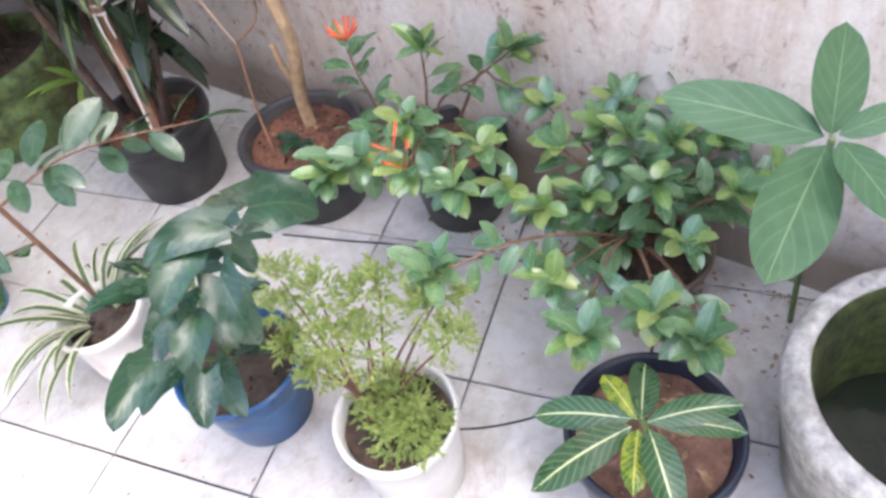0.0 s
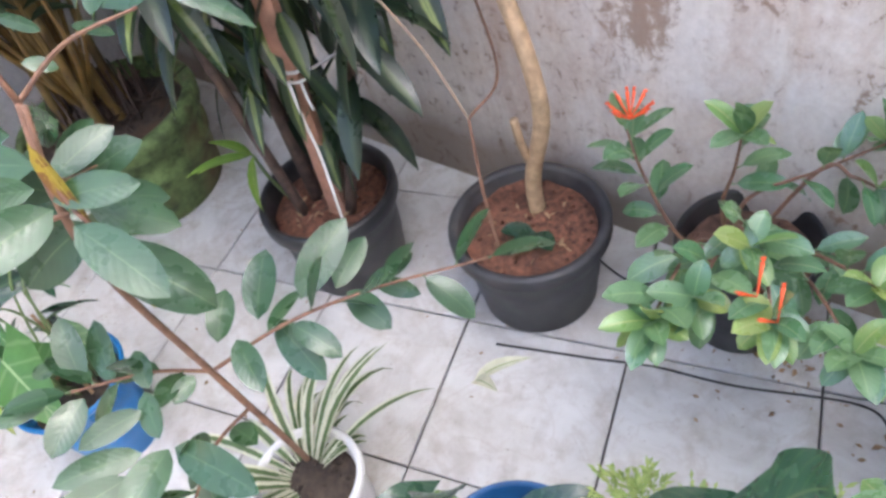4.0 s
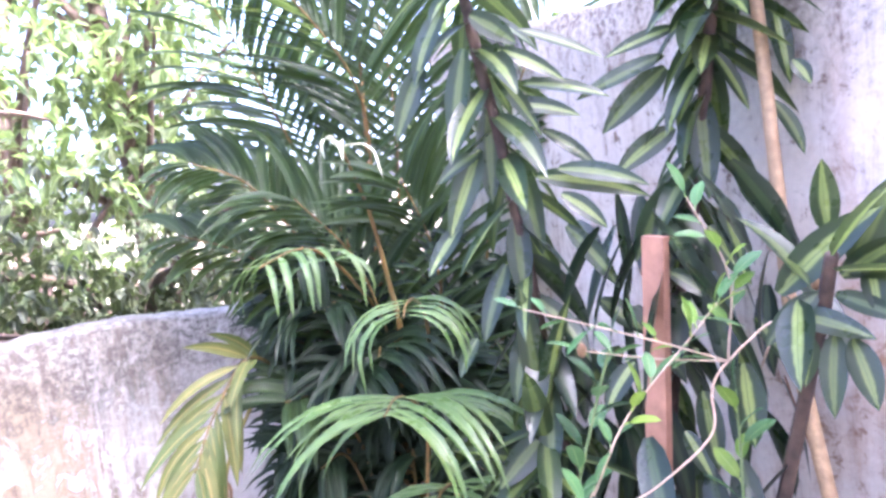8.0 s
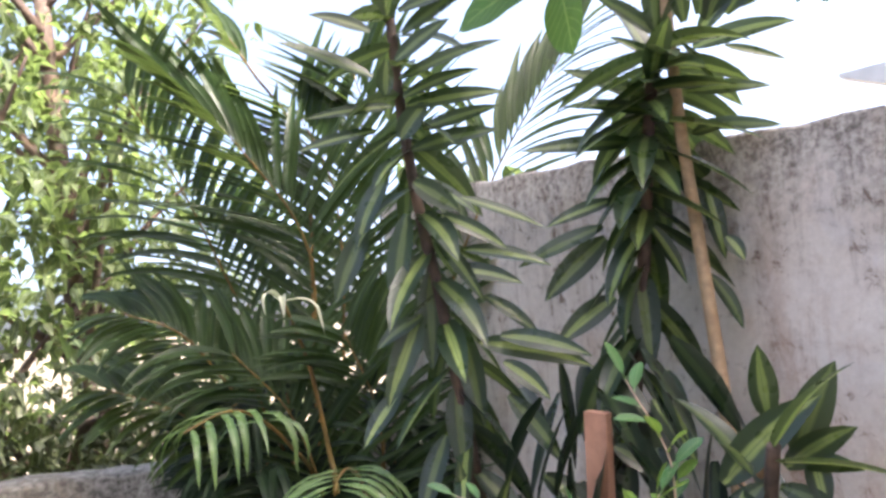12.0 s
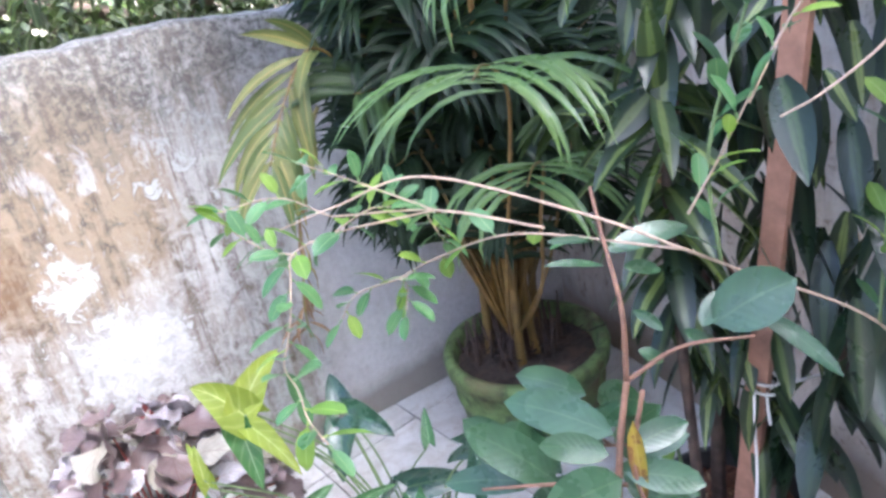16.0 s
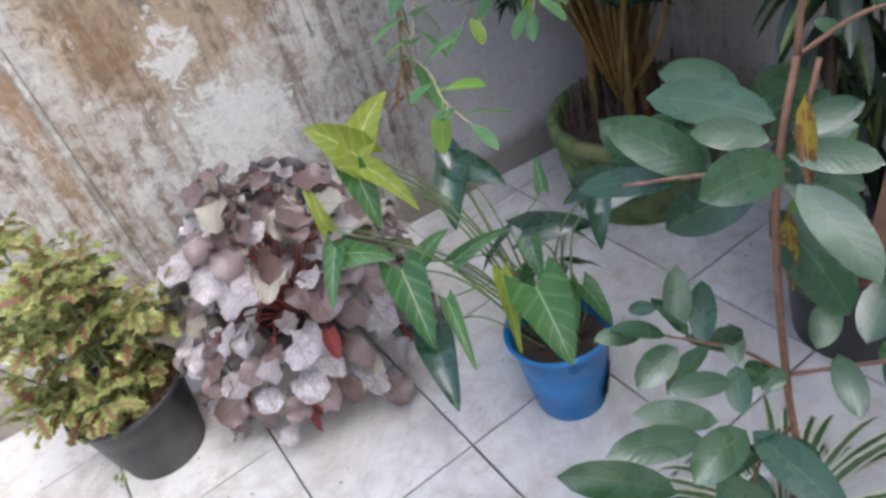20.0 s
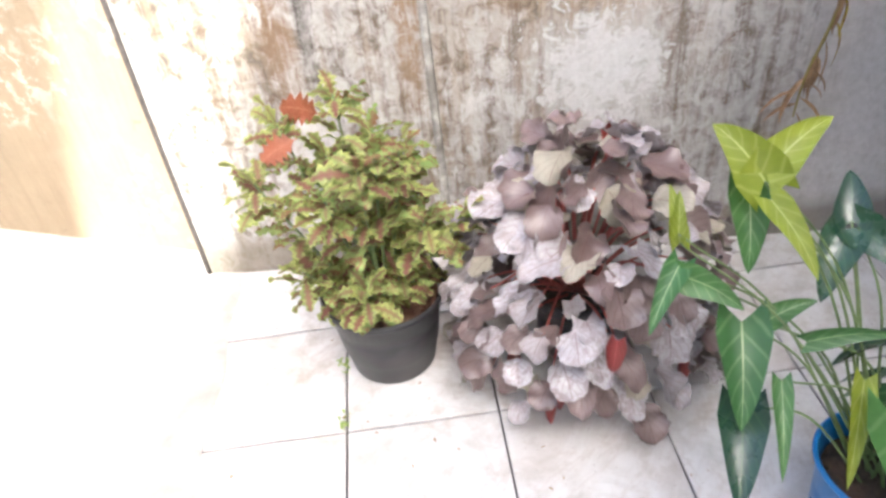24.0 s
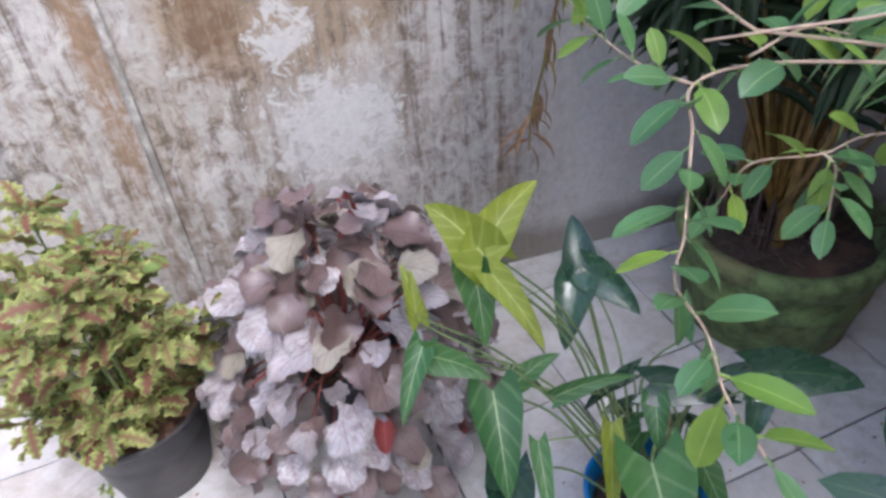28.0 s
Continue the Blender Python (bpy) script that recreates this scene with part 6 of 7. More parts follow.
# broad whorl of leaves at the stem's main joint
WHORL_LEAVES = [  # base, way and length, width for length
    ((0.543, -0.714, 0.754), (-0.029, 0.070, 0.023), 0.42),
    ((0.536, -0.698, 0.716), (-0.041, 0.018, 0.046), 0.46),
    ((0.467, -0.677, 0.677), (-0.022, 0.044, 0.070), 0.50),
    ((0.484, -0.713, 0.699), (-0.031, 0.027, 0.062), 0.47),
    ((0.527, -0.743, 0.696), (-0.032, 0.018, 0.057), 0.49),
    ((0.539, -0.751, 0.711), (0.037, -0.026, 0.043), 0.43),
    ((0.543, -0.749, 0.693), (0.052, -0.049, 0.026), 0.46),
    ((0.528, -0.761, 0.692), (0.041, -0.071, -0.015), 0.43),
    ((0.528, -0.768, 0.680), (0.026, -0.078, -0.024), 0.42),
    ((0.528, -0.749, 0.656), (-0.063, 0.074, -0.034), 0.52),
    ((0.499, -0.781, 0.660), (0.029, -0.086, -0.097), 0.42),
    ((0.561, -0.712, 0.736), (-0.011, -0.068, 0.048), 0.46),
    ((0.458, -0.710, 0.689), (-0.056, 0.087, 0.001), 0.30),
]
placed(shrub, WHORL_LEAVES, M["annona"], "oval", 0.3, 0.14, grow=1.05)
for way in ((-0.6, 0.5, 0.2), (0.4, -0.6, 0.1), (0.1, 0.8, 0.1)):
    tip = Vector((0.540, -0.745, 0.703)) + Vector(way) * 0.05
    stem(shrub, [(0.540, -0.745, 0.703), tip], (0.0018, 0.001), M["bark_red"], name="branch", smooth=3)

# ---- hibiscus in the deep blue pot ----
hib = thing("potted_hibiscus", (0.462, -1.155, 0), "dark glossy broad-leaved hibiscus in a deep blue pot", "plant")
pot(hib, (0.462, -1.155, 0), 0.112, 0.175, M["navy_pot"], M["dark_soil"], 0.72, 0.006, 0.012)
for pts in ([(0.425, -1.135, 0.13), (0.39, -1.19, 0.28), (0.34, -1.28, 0.4), (0.33, -1.34, 0.46)], [(0.425, -1.13, 0.13), (0.41, -1.13, 0.28), (0.37, -1.16, 0.38)], [(0.42, -1.14, 0.13), (0.34, -1.21, 0.26), (0.26, -1.27, 0.36)]):
    tw = stem(hib, pts, (0.004, 0.0025), M["green_stem"])
    leafy(hib, tw, 4, [M["hibiscus"]], 0.075, 0.3, 0.8, 0.66, "heart", 0.7, 1.1, 0.1, 0.15, 0.02, 0.3, 8, 0.02)
placed(hib, HIBISCUS_LEAVES, M["hibiscus"], "heart", 0.75, 0.3, 12, 0.035, 0.4, grow=0.98)
settle(hib, (-7.8, 5.1, 1.0), 1.25, (-0.106, 0.243, -0.182))

# ---- frilly pale plant in the white pot ----
fr = thing("potted_frilly_shrub", (0.42, -1.47, 0), "pale green frilly shrub in a white plastic pot", "plant")
pot(fr, (0.42, -1.47, 0), 0.096, 0.2, M["white_pot"], M["dark_soil"], 0.8, 0.007, 0.02, 0.88)
g = Geo()
def sprays(centres, count, size):
    for c, r in centres:
        for k in range(count):
            th, ph = rnd(0, 6.3), rnd(-0.6, 1.5)
            q = Vector(c) + Vector((math.cos(th) * math.cos(ph), math.sin(th) * math.cos(ph), math.sin(ph))) * r * random.random() ** 0.5
            d = (q - Vector(c)).normalized() + Vector((rnd(-0.6, 0.6), rnd(-0.6, 0.6), rnd(-0.2, 0.8)))
            for j in range(5):
                small_leaf(g, q + d * 0.003 * j, d + Vector((rnd(-0.9, 0.9), rnd(-0.9, 0.9), rnd(-0.5, 0.5))), size * rnd(0.6, 1.2), size * 0.32, 0.1)


# a low cushion on the soil and loose lacy tufts on thin stems
sprays([((0.42, -1.485, 0.2), 0.058), ((0.40, -1.5, 0.2), 0.05), ((0.435, -1.46, 0.215), 0.05), ((0.4, -1.525, 0.215), 0.035)], 135, 0.013)
TUFTS = [((0.51, -1.29, 0.36), 0.034), ((0.475, -1.3, 0.33), 0.024), ((0.445, -1.31, 0.29), 0.015), ((0.495, -1.36, 0.365), 0.034), ((0.496, -1.43, 0.36), 0.038), ((0.44, -1.4, 0.34), 0.034), ((0.518, -1.45, 0.37), 0.034),
         ((0.445, -1.45, 0.33), 0.036), ((0.5, -1.52, 0.36), 0.034), ((0.54, -1.53, 0.355), 0.03), ((0.475, -1.565, 0.345), 0.026), ((0.41, -1.38, 0.3), 0.022)]
sprays(TUFTS, 62, 0.0135)
part("foliage", g, M["frill"], fr, "mass of tiny pale frilled leaves", "stuff")
for c, r in TUFTS:
    root = (0.415 + rnd(-0.02, 0.01), -1.45 + rnd(-0.02, 0.02), 0.17)
    stem(fr, [root, (0.45 * root[0] + 0.55 * c[0], 0.5 * (root[1] + c[1]), 0.12 + 0.45 * c[2]), c], (0.0036, 0.0012), M["bark_red"], seg=5, smooth=5)

# ---- croton in the blue-black pot ----
cr = thing("potted_croton", (0.488, -1.83, 0), "young croton with pale ribs in a blue-black pot", "plant")
pot(cr, (0.488, -1.83, 0), 0.122, 0.2, M["rim_blue"], M["pale_soil"], 0.75, 0.008, 0.03, 0.85)
stem(cr, [(0.36, -1.715, 0.15), (0.35, -1.705, 0.2), (0.345, -1.7, 0.245)], (0.005, 0.004), M["green_stem"])
for k, row in enumerate(CROTON_LEAVES):
    placed(cr, [row], M["croton_y"] if k in (0, 4) else M["croton"], "oval", 0.5, 0.2)
settle(cr, (-7.5, 4.7, 1.2), 1.38, (-0.122, 0.455, -0.305))

# ---- flowering firebush by the wall ----
fb = thing("potted_firebush", (1.02, -1.36, 0), "straggling firebush with orange-red flowers in a black pot", "plant")
pot(fb, (1.02, -1.36, 0), 0.112, 0.2, M["black_pot"], M["pale_soil"], 0.75, 0.008, 0.022)
FB_ROOT = (1.01, -1.34, 0.15)
for pts, k, crown in (([(0.99, -1.26, 0.22), (1.01, -1.2, 0.33), (1.03, -1.175, 0.39)], 13, 0), ([(1.03, -1.315, 0.25), (1.03, -1.325, 0.33), (1.03, -1.329, 0.4)], 5, 7), ([(1.02, -1.345, 0.28), (1.03, -1.43, 0.345), (1.03, -1.5, 0.405)], 7, 8),
                      ([(1.03, -1.43, 0.345), (1.02, -1.47, 0.35), (1.01, -1.5, 0.345)], 4, 4), ([(0.92, -1.3, 0.3), (0.82, -1.28, 0.35), (0.733, -1.266, 0.36)], 10, 9), ([(0.92, -1.33, 0.3), (0.84, -1.32, 0.35), (0.777, -1.307, 0.36)], 7, 7),
                      ([(0.93, -1.36, 0.28), (0.86, -1.38, 0.34), (0.763, -1.395, 0.36)], 9, 8), ([(0.93, -1.4, 0.27), (0.85, -1.44, 0.32), (0.745, -1.481, 0.35)], 9, 8), ([(0.94, -1.42, 0.28), (0.88, -1.47, 0.33), (0.832, -1.5, 0.36)], 7, 6), ([(0.95, -1.34, 0.3), (0.9, -1.35, 0.35), (0.85, -1.36, 0.38)], 6, 6)):
    tw = stem(fb, [FB_ROOT] + pts, (0.004, 0.0018), M["bark_red"])
    leafy(fb, tw, k, [M["ixora"]], 0.072, 0.4, 0.97, 0.46, "oval", 0.6, 1.0, 0.1, 0.15, 0.01, 0.3, 6)
    if crown:
        rosette(fb, tw[-1], tw[-1] - tw[-3] + Vector((0, 0, 0.012)), crown, [M["ixora_young"], M["ixora"]], 0.062, 0.028, 0.35, 1.6, 0.5, "oval")
for c, nn in (((1.03, -1.18, 0.41), 10), ((0.77, -1.375, 0.39), 2), ((0.75, -1.4, 0.375), 2)):
    for k in range(nn):
        th = k * 2.4
        w = Vector((math.cos(th) * 0.7, math.sin(th) * 0.7, 0.7))
        g = Geo()
        g.tube([Vector(c), Vector(c) + w * 0.022, Vector(c) + w * 0.04], [0.001, 0.0018, 0.003], 6)
        for j in range(3):
            small_leaf(g, Vector(c) + w * 0.039, w + Vector((rnd(-0.5, 0.5), rnd(-0.5, 0.5), 0.2)), 0.01, 0.005)
        part("flower", g, M["petal"], fb, "tubular orange-red flower")

# ---- broad shrub in the brown bowl ----
ix = thing("potted_ixora", (0.885, -1.77, 0), "spreading green shrub with yellow shoots in a brown bowl", "shrub")
pot(ix, (0.885, -1.77, 0), 0.112, 0.108, M["brown_pot"], M["dark_soil"], 0.7, 0.008, 0.014)
TIPS = [(0.969, -1.576, 0.34), (0.926, -1.68, 0.34), (0.906, -1.789, 0.34), (0.963, -1.699, 0.36), (0.926, -1.869, 0.33), (0.815, -1.778, 0.33), (0.763, -1.619, 0.31), (0.636, -1.662, 0.3), (0.833, -1.894, 0.32), (0.78, -1.558, 0.32),
        (0.884, -1.95, 0.31), (1.0, -1.787, 0.35), (1.02, -1.719, 0.35), (0.764, -1.833, 0.27), (0.8, -1.68, 0.31), (0.87, -1.62, 0.34), (0.98, -1.88, 0.33), (0.7, -1.64, 0.26), (0.93, -1.98, 0.28), (0.88, -1.73, 0.37)]
for k, tip in enumerate(TIPS):
    tip = Vector(tip)
    tw = stem(ix, [(0.885 + rnd(-0.02, 0.02), -1.77 + rnd(-0.02, 0.02), 0.09), (0.885 + 0.35 * (tip.x - 0.885), -1.77 + 0.4 * (tip.y + 1.77), 0.09 + 0.6 * (tip.z - 0.09)), tip], (0.004, 0.0016), M["bark_red"])
    leafy(ix, tw, 8, [M["ixora"]], 0.066, 0.42, 0.95, 0.46, "oval", 0.5, 1.0, 0.1, 0.15, 0.008, 0.2, 6)
    rosette(ix, tip, tip - tw[-4] + Vector((0, 0, 0.025)), 7, [M["ixora"], M["ixora_young"]], 0.058, 0.027, 0.4, 1.6, 0.5, "oval")
# long shoots that lean over the croton and the frilly shrub
for pts in ([(0.8, -1.74, 0.22), (0.68, -1.72, 0.27), (0.554, -1.723, 0.29)], [(0.8, -1.76, 0.2), (0.7, -1.79, 0.26), (0.613, -1.809, 0.29)], [(0.8, -1.78, 0.2), (0.68, -1.85, 0.25), (0.589, -1.874, 0.27)], [(0.8, -1.72, 0.22), (0.68, -1.62, 0.33), (0.547, -1.521, 0.385)]):
    tw = stem(ix, [(0.875, -1.76, 0.09)] + pts, (0.004, 0.0016), M["bark_red"])
    leafy(ix, tw, 9, [M["ixora"]], 0.06, 0.66, 0.97, 0.46, "oval", 0.5, 1.0, 0.1, 0.15, 0.008, 0.3, 6)
    rosette(ix, tw[-1], (-0.3, 0, 1), 9, [M["ixora"], M["ixora_young"]], 0.066, 0.03, 0.4, 1.6, 0.5, "oval")

# ---- young tree with very large leaves ----
bl = thing("big_leaf_sapling", (0.845, -2.02, 0.0), "sapling with very large matt green leaves rooted by the planter", "plant")
placed(bl, BIG_LEAVES, M["bigleaf"], "oval", 0.2, 0.1, 10, 0.015, 0.1)
settle(bl, (-7.5, 4.7, 1.2), 1.33, (-0.117, 0.371, -0.253))
stem(bl, [(0.845, -2.02, 0.004), (0.82, -2.0, 0.25), (0.73, -1.98, 0.48), (0.636, -1.962, 0.6)], (0.005, 0.004), M["green_stem"])

# ---- round concrete planter ----
con = thing("concrete_planter", (0.59, -2.18, 0), "round concrete planter with lichen outside and green slime inside", "planter")
g = Geo()
g.lathe([(0.0, 0.0), (0.16, 0.0), (0.17, 0.02), (0.185, 0.12), (0.2, 0.21), (0.205, 0.24), (0.2, 0.262), (0.185, 0.267), (0.17, 0.26)], (0.59, -2.18, 0), 64, 0.008)
part("shell", g, M["concrete"], con)
g = Geo()
g.lathe([(0.171, 0.261), (0.163, 0.24), (0.15, 0.15), (0.135, 0.05)], (0.59, -2.18, 0), 64, 0.008)
part("lining", g, M["moss"], con, "slimy green inner face")
g = Geo()
g.lathe([(0.0, 0.075), (0.1, 0.075), (0.138, 0.076)], (0.59, -2.18, 0), 48)
part("water", g, M["water"], con, "dark stagnant water")

# ---- arrowhead vine in the bright blue pot ----
sy = thing("potted_arrowhead_vine", (0.515, -0.345, 0), "arrowhead vine with veined leaves in a broken bright blue pot", "plant")
pot(sy, (0.515, -0.345, 0), 0.1, 0.2, M["blue_pot"], M["dark_soil"], 0.68, 0.006, 0.012, 0.78)
# black sheet over the pot wall stands for the gap's dark inside
g = Geo()
rows = []
for k in range(7):
    a = radians(-75 + 9 * k)
    r0 = 0.0725
    rows.append([(0.515 + (r0 + 0.0052 * q) * math.cos(a), -0.345 + (r0 + 0.0052 * q) * math.sin(a), 0.03 + (0.02 + 0.012 * math.sin(k * 1.9)) * 0 + 0.028 * q * (0.35 + 0.65 * math.sin(math.pi * k / 6))) for q in range(4)])
g.grid(rows)
part("hole", g, M["cable"], sy, "black patch standing for the broken gap in the pot's side")
SYN = [  # leaf base, way, length, width, material
    ((0.283, -0.297, 0.571), (-0.45, 0.41, 0.79), 0.091, 0.064, "syngonium_lime"),
    ((0.285, -0.294, 0.580), (0.69, 0.25, 0.68), 0.106, 0.053, "syngonium_lime"),
    ((0.283, -0.317, 0.558), (0.28, -0.87, -0.41), 0.108, 0.035, "syngonium_lime"),
    ((0.276, -0.277, 0.560), (-0.08, -0.60, -0.79), 0.091, 0.045, "syngonium"),
    ((0.215, -0.249, 0.473), (-0.04, 0.40, 0.92), 0.080, 0.026, "syngonium_lime"),
    ((0.213, -0.263, 0.452), (-0.59, -0.65, -0.48), 0.088, 0.031, "syngonium"),
    ((0.216, -0.273, 0.439), (0.82, -0.56, -0.14), 0.069, 0.038, "syngonium"),
    ((0.452, -0.213, 0.467), (0.17, 0.57, 0.81), 0.065, 0.043, "hibiscus"),
    ((0.457, -0.220, 0.462), (0.49, -0.83, -0.25), 0.078, 0.048, "hibiscus"),
    ((0.446, -0.218, 0.455), (-0.56, -0.58, -0.60), 0.087, 0.052, "hibiscus"),
    ((0.281, -0.305, 0.388), (-0.18, -0.76, -0.63), 0.115, 0.060, "syngonium"),
    ((0.278, -0.350, 0.292), (-0.29, -0.84, -0.45), 0.110, 0.055, "hibiscus"),
]
SYN += [
    ((0.315, -0.357, 0.336), (-0.22, -0.81, -0.55), 0.103, 0.023, "syngonium"),
    ((0.315, -0.298, 0.381), (0.82, -0.00, 0.58), 0.058, 0.029, "syngonium"),
    ((0.355, -0.326, 0.367), (0.89, -0.24, 0.38), 0.090, 0.025, "syngonium"),
    ((0.539, -0.451, 0.430), (0.90, -0.44, 0.05), 0.103, 0.060, "hibiscus"),
    ((0.541, -0.460, 0.421), (-0.52, -0.40, -0.75), 0.066, 0.033, "hibiscus"),
    ((0.537, -0.448, 0.431), (-0.61, 0.76, -0.22), 0.041, 0.020, "hibiscus"),
    ((0.461, -0.366, 0.379), (0.86, -0.51, 0.02), 0.097, 0.048, "hibiscus"),
    ((0.462, -0.378, 0.365), (-0.29, -0.65, -0.71), 0.056, 0.031, "syngonium"),
    ((0.424, -0.431, 0.323), (-0.28, -0.89, -0.36), 0.113, 0.081, "syngonium"),
    ((0.405, -0.373, 0.342), (-0.40, -0.72, -0.56), 0.138, 0.030, "syngonium_lime"),
    ((0.529, -0.338, 0.409), (0.35, 0.49, 0.80), 0.054, 0.021, "syngonium"),
    ((0.211, -0.251, 0.487), (0.09, 0.39, 0.92), 0.058, 0.020, "syngonium_lime"),
]
for b, w, ln, wd, mt in SYN:
    root = (0.49 + rnd(-0.03, 0.02), -0.355 + rnd(-0.03, 0.03), 0.14)
    bv = Vector(b)
    mid = Vector(root).lerp(bv, 0.5) + Vector((rnd(-0.02, 0.02), rnd(-0.02, 0.02), 0.07))
    stem(sy, [root, mid, b], (0.0023, 0.0013), M["green_stem"], name="leaf_stalk", seg=5, smooth=6)
    one_leaf(sy, M[mt], b, w, ln * (0.95 if "lime" in mt else 1.15), wd * (1.1 if "lime" in mt else 1.25), 0.45, 0.36, "arrow", rnd(-0.3, 0.3), 8, 0.012, facing=(-0.3, -0.8, 0.5))
for k in range(6):
    th = rnd(0, 6.3)
    stem(sy, [(0.49 + 0.05 * math.cos(th), -0.355 + 0.05 * math.sin(th), 0.145), (0.49 + 0.02 * math.cos(th), -0.355 + 0.03 * math.sin(th), 0.18), (0.49 + 0.03 * math.cos(th + 2), -0.355 + 0.03 * math.sin(th + 2), rnd(0.2, 0.3))], 0.003, M["dead"], name="dry_stalk", seg=5, smooth=4)
for k in range(10):
    th = k * 2.4
    b = (0.5 + rnd(0.02, 0.06) * math.cos(th), -0.355 + rnd(0.02, 0.07) * math.sin(th), rnd(0.24, 0.38))
    stem(sy, [(0.49 + rnd(-0.03, 0.03), -0.355 + rnd(-0.03, 0.03), 0.14), (b[0] - 0.01 * math.cos(th), b[1] - 0.01 * math.sin(th), 0.8 * b[2]), b], (0.0022, 0.0013), M["green_stem"], name="leaf_stalk", seg=5, smooth=5)
    one_leaf(sy, M["hibiscus" if k % 3 == 0 else "syngonium"], b, (math.cos(th), math.sin(th), -rnd(0.2, 1.0)), rnd(0.065, 0.095), rnd(0.045, 0.06), 0.4, 0.22, "arrow", rnd(-0.4, 0.4), 8, 0.02)
settle(sy, (-9.8, 2.7, -2.7), 1.12, (-0.01, 0.05, -0.066))

# ---- silvery mauve begonia heap against the low wall ----
rx = thing("potted_begonia", (0.19, 0.15, 0), "heap of silvery mauve begonia leaves with red undersides", "plant")
pot(rx, (0.19, 0.16, 0), 0.1, 0.17, M["black_pot"], M["dark_soil"])
for i in range(260):
    th = i * 2.39996
    t = (i + 0.5) / 260
    # a mound of overlapping leaves that hang outward like shingles
    hgt = 0.43 * (1 - t) ** 0.8 + 0.06
    rad = 0.03 + 0.2 * math.sin(0.5 * math.pi * min(1, t * 1.2)) ** 0.8
    c = Vector((0.2 + rad * math.cos(th) * 1.05, 0.14 + rad * math.sin(th), hgt + rnd(-0.03, 0.035)))
    if c.y > low_y(c.x) - 0.08:
        continue
    out = Vector((math.cos(th), math.sin(th), 0))
    w = out * rnd(0.3, 0.9) + Vector((rnd(-0.5, 0.5), rnd(-0.5, 0.5), rnd(-0.9, -0.1) + 0.5 * (1 - t)))
    s = rnd(0.045, 0.082)
    r = random.random()
    m = M["rex"] if r < 0.46 else M["rex_grey"] if r < 0.58 else M["rex_brown"]
    one_leaf(rx, m, c, w, s, s * rnd(0.85, 1.1), rnd(0.2, 1.0), rnd(0.0, 0.55), random.choice(("heart", "round", "round")), rnd(-0.6, 0.6), 10, 0.1, lobes=0.1, facing=(out.x * 0.6, out.y * 0.6, 0.8))
    if i % 5 == 0:
        stem(rx, [(0.19, 0.16, 0.14), (0.5 * (c.x + 0.19), 0.5 * (c.y + 0.16), 0.1 + 0.6 * c.z), tuple(c)], (0.003, 0.002), M["rex_red"], name="leaf_stalk", seg=5, smooth=5)
for b in ((0.18, -0.125, 0.29), (0.0, 0.08, 0.1), (0.1, -0.05, 0.08), (0.04, 0.03, 0.12), (0.241, 0.2, 0.48), (0.34, -0.03, 0.12), (0.09, -0.06, 0.13)):
    one_leaf(rx, M["rex_red"], b, (rnd(-0.3, 0.3), -0.3, -0.9), 0.06, 0.035, 0.2, 0.6, "heart", rnd(-0.6, 0.6), 6)

# ---- coleus in the black pot ----
co = thing("potted_coleus", (-0.196, 0.193, 0), "frilled green and maroon coleus in a black plastic pot", "plant")
pot(co, (-0.196, 0.193, 0), 0.127, 0.2, M["black_pot"], M["pale_soil"], 0.7, 0.007, 0.016, 0.86)
for k in range(20):
    th = k * 2.4
    rr = 0.05 + 0.13 * random.random()
    zt = rnd(0.4, 0.6) if k < 11 else rnd(0.24, 0.38)
    tip = Vector((-0.2 + rr * math.cos(th), 0.175 + rr * math.sin(th), zt))
    tw = stem(co, [(-0.195 + 0.03 * math.cos(th), 0.19 + 0.03 * math.sin(th), 0.16), (-0.2 + 0.6 * rr * math.cos(th), 0.185 + 0.6 * rr * math.sin(th), 0.16 + 0.5 * (zt - 0.16)), tip], (0.0035, 0.0018), M["green_stem"])
    leafy(co, tw, 12 if k < 11 else 14, [M["coleus"], M["coleus_maroon"], M["coleus_maroon"]], 0.07, 0.58 if k < 11 else 0.2, 0.97, 0.6, "oval", 0.9, 1.0, 0.1, 0.1, 0.008, 0.1, 11, 0.12, 0.52)
    for j in range(8):
        wj = Vector((math.cos(j * 2.4), math.sin(j * 2.4), rnd(-0.2, 0.9)))
        one_leaf(co, M["coleus_maroon" if j % 3 else "coleus"], tip - Vector((0, 0, 0.006 * j)), wj, rnd(0.045, 0.065), rnd(0.03, 0.042), 0.7, 0.1, "oval", rnd(-0.4, 0.4), 11, 0.12, 0.008, 0.52)
for b, w in (((-0.280, 0.130, 0.581), (-0.9, -0.1, -0.3)), ((-0.239, 0.150, 0.607), (-0.6, -0.3, 0.5))):
    one_leaf(co, M["coleus_red"], b, w, 0.065, 0.055, 0.3, 0.1, "oval", rnd(-0.3, 0.3), 11, 0.06, 0.006, 0.5, facing=(-0.2, -0.8, 0.55))

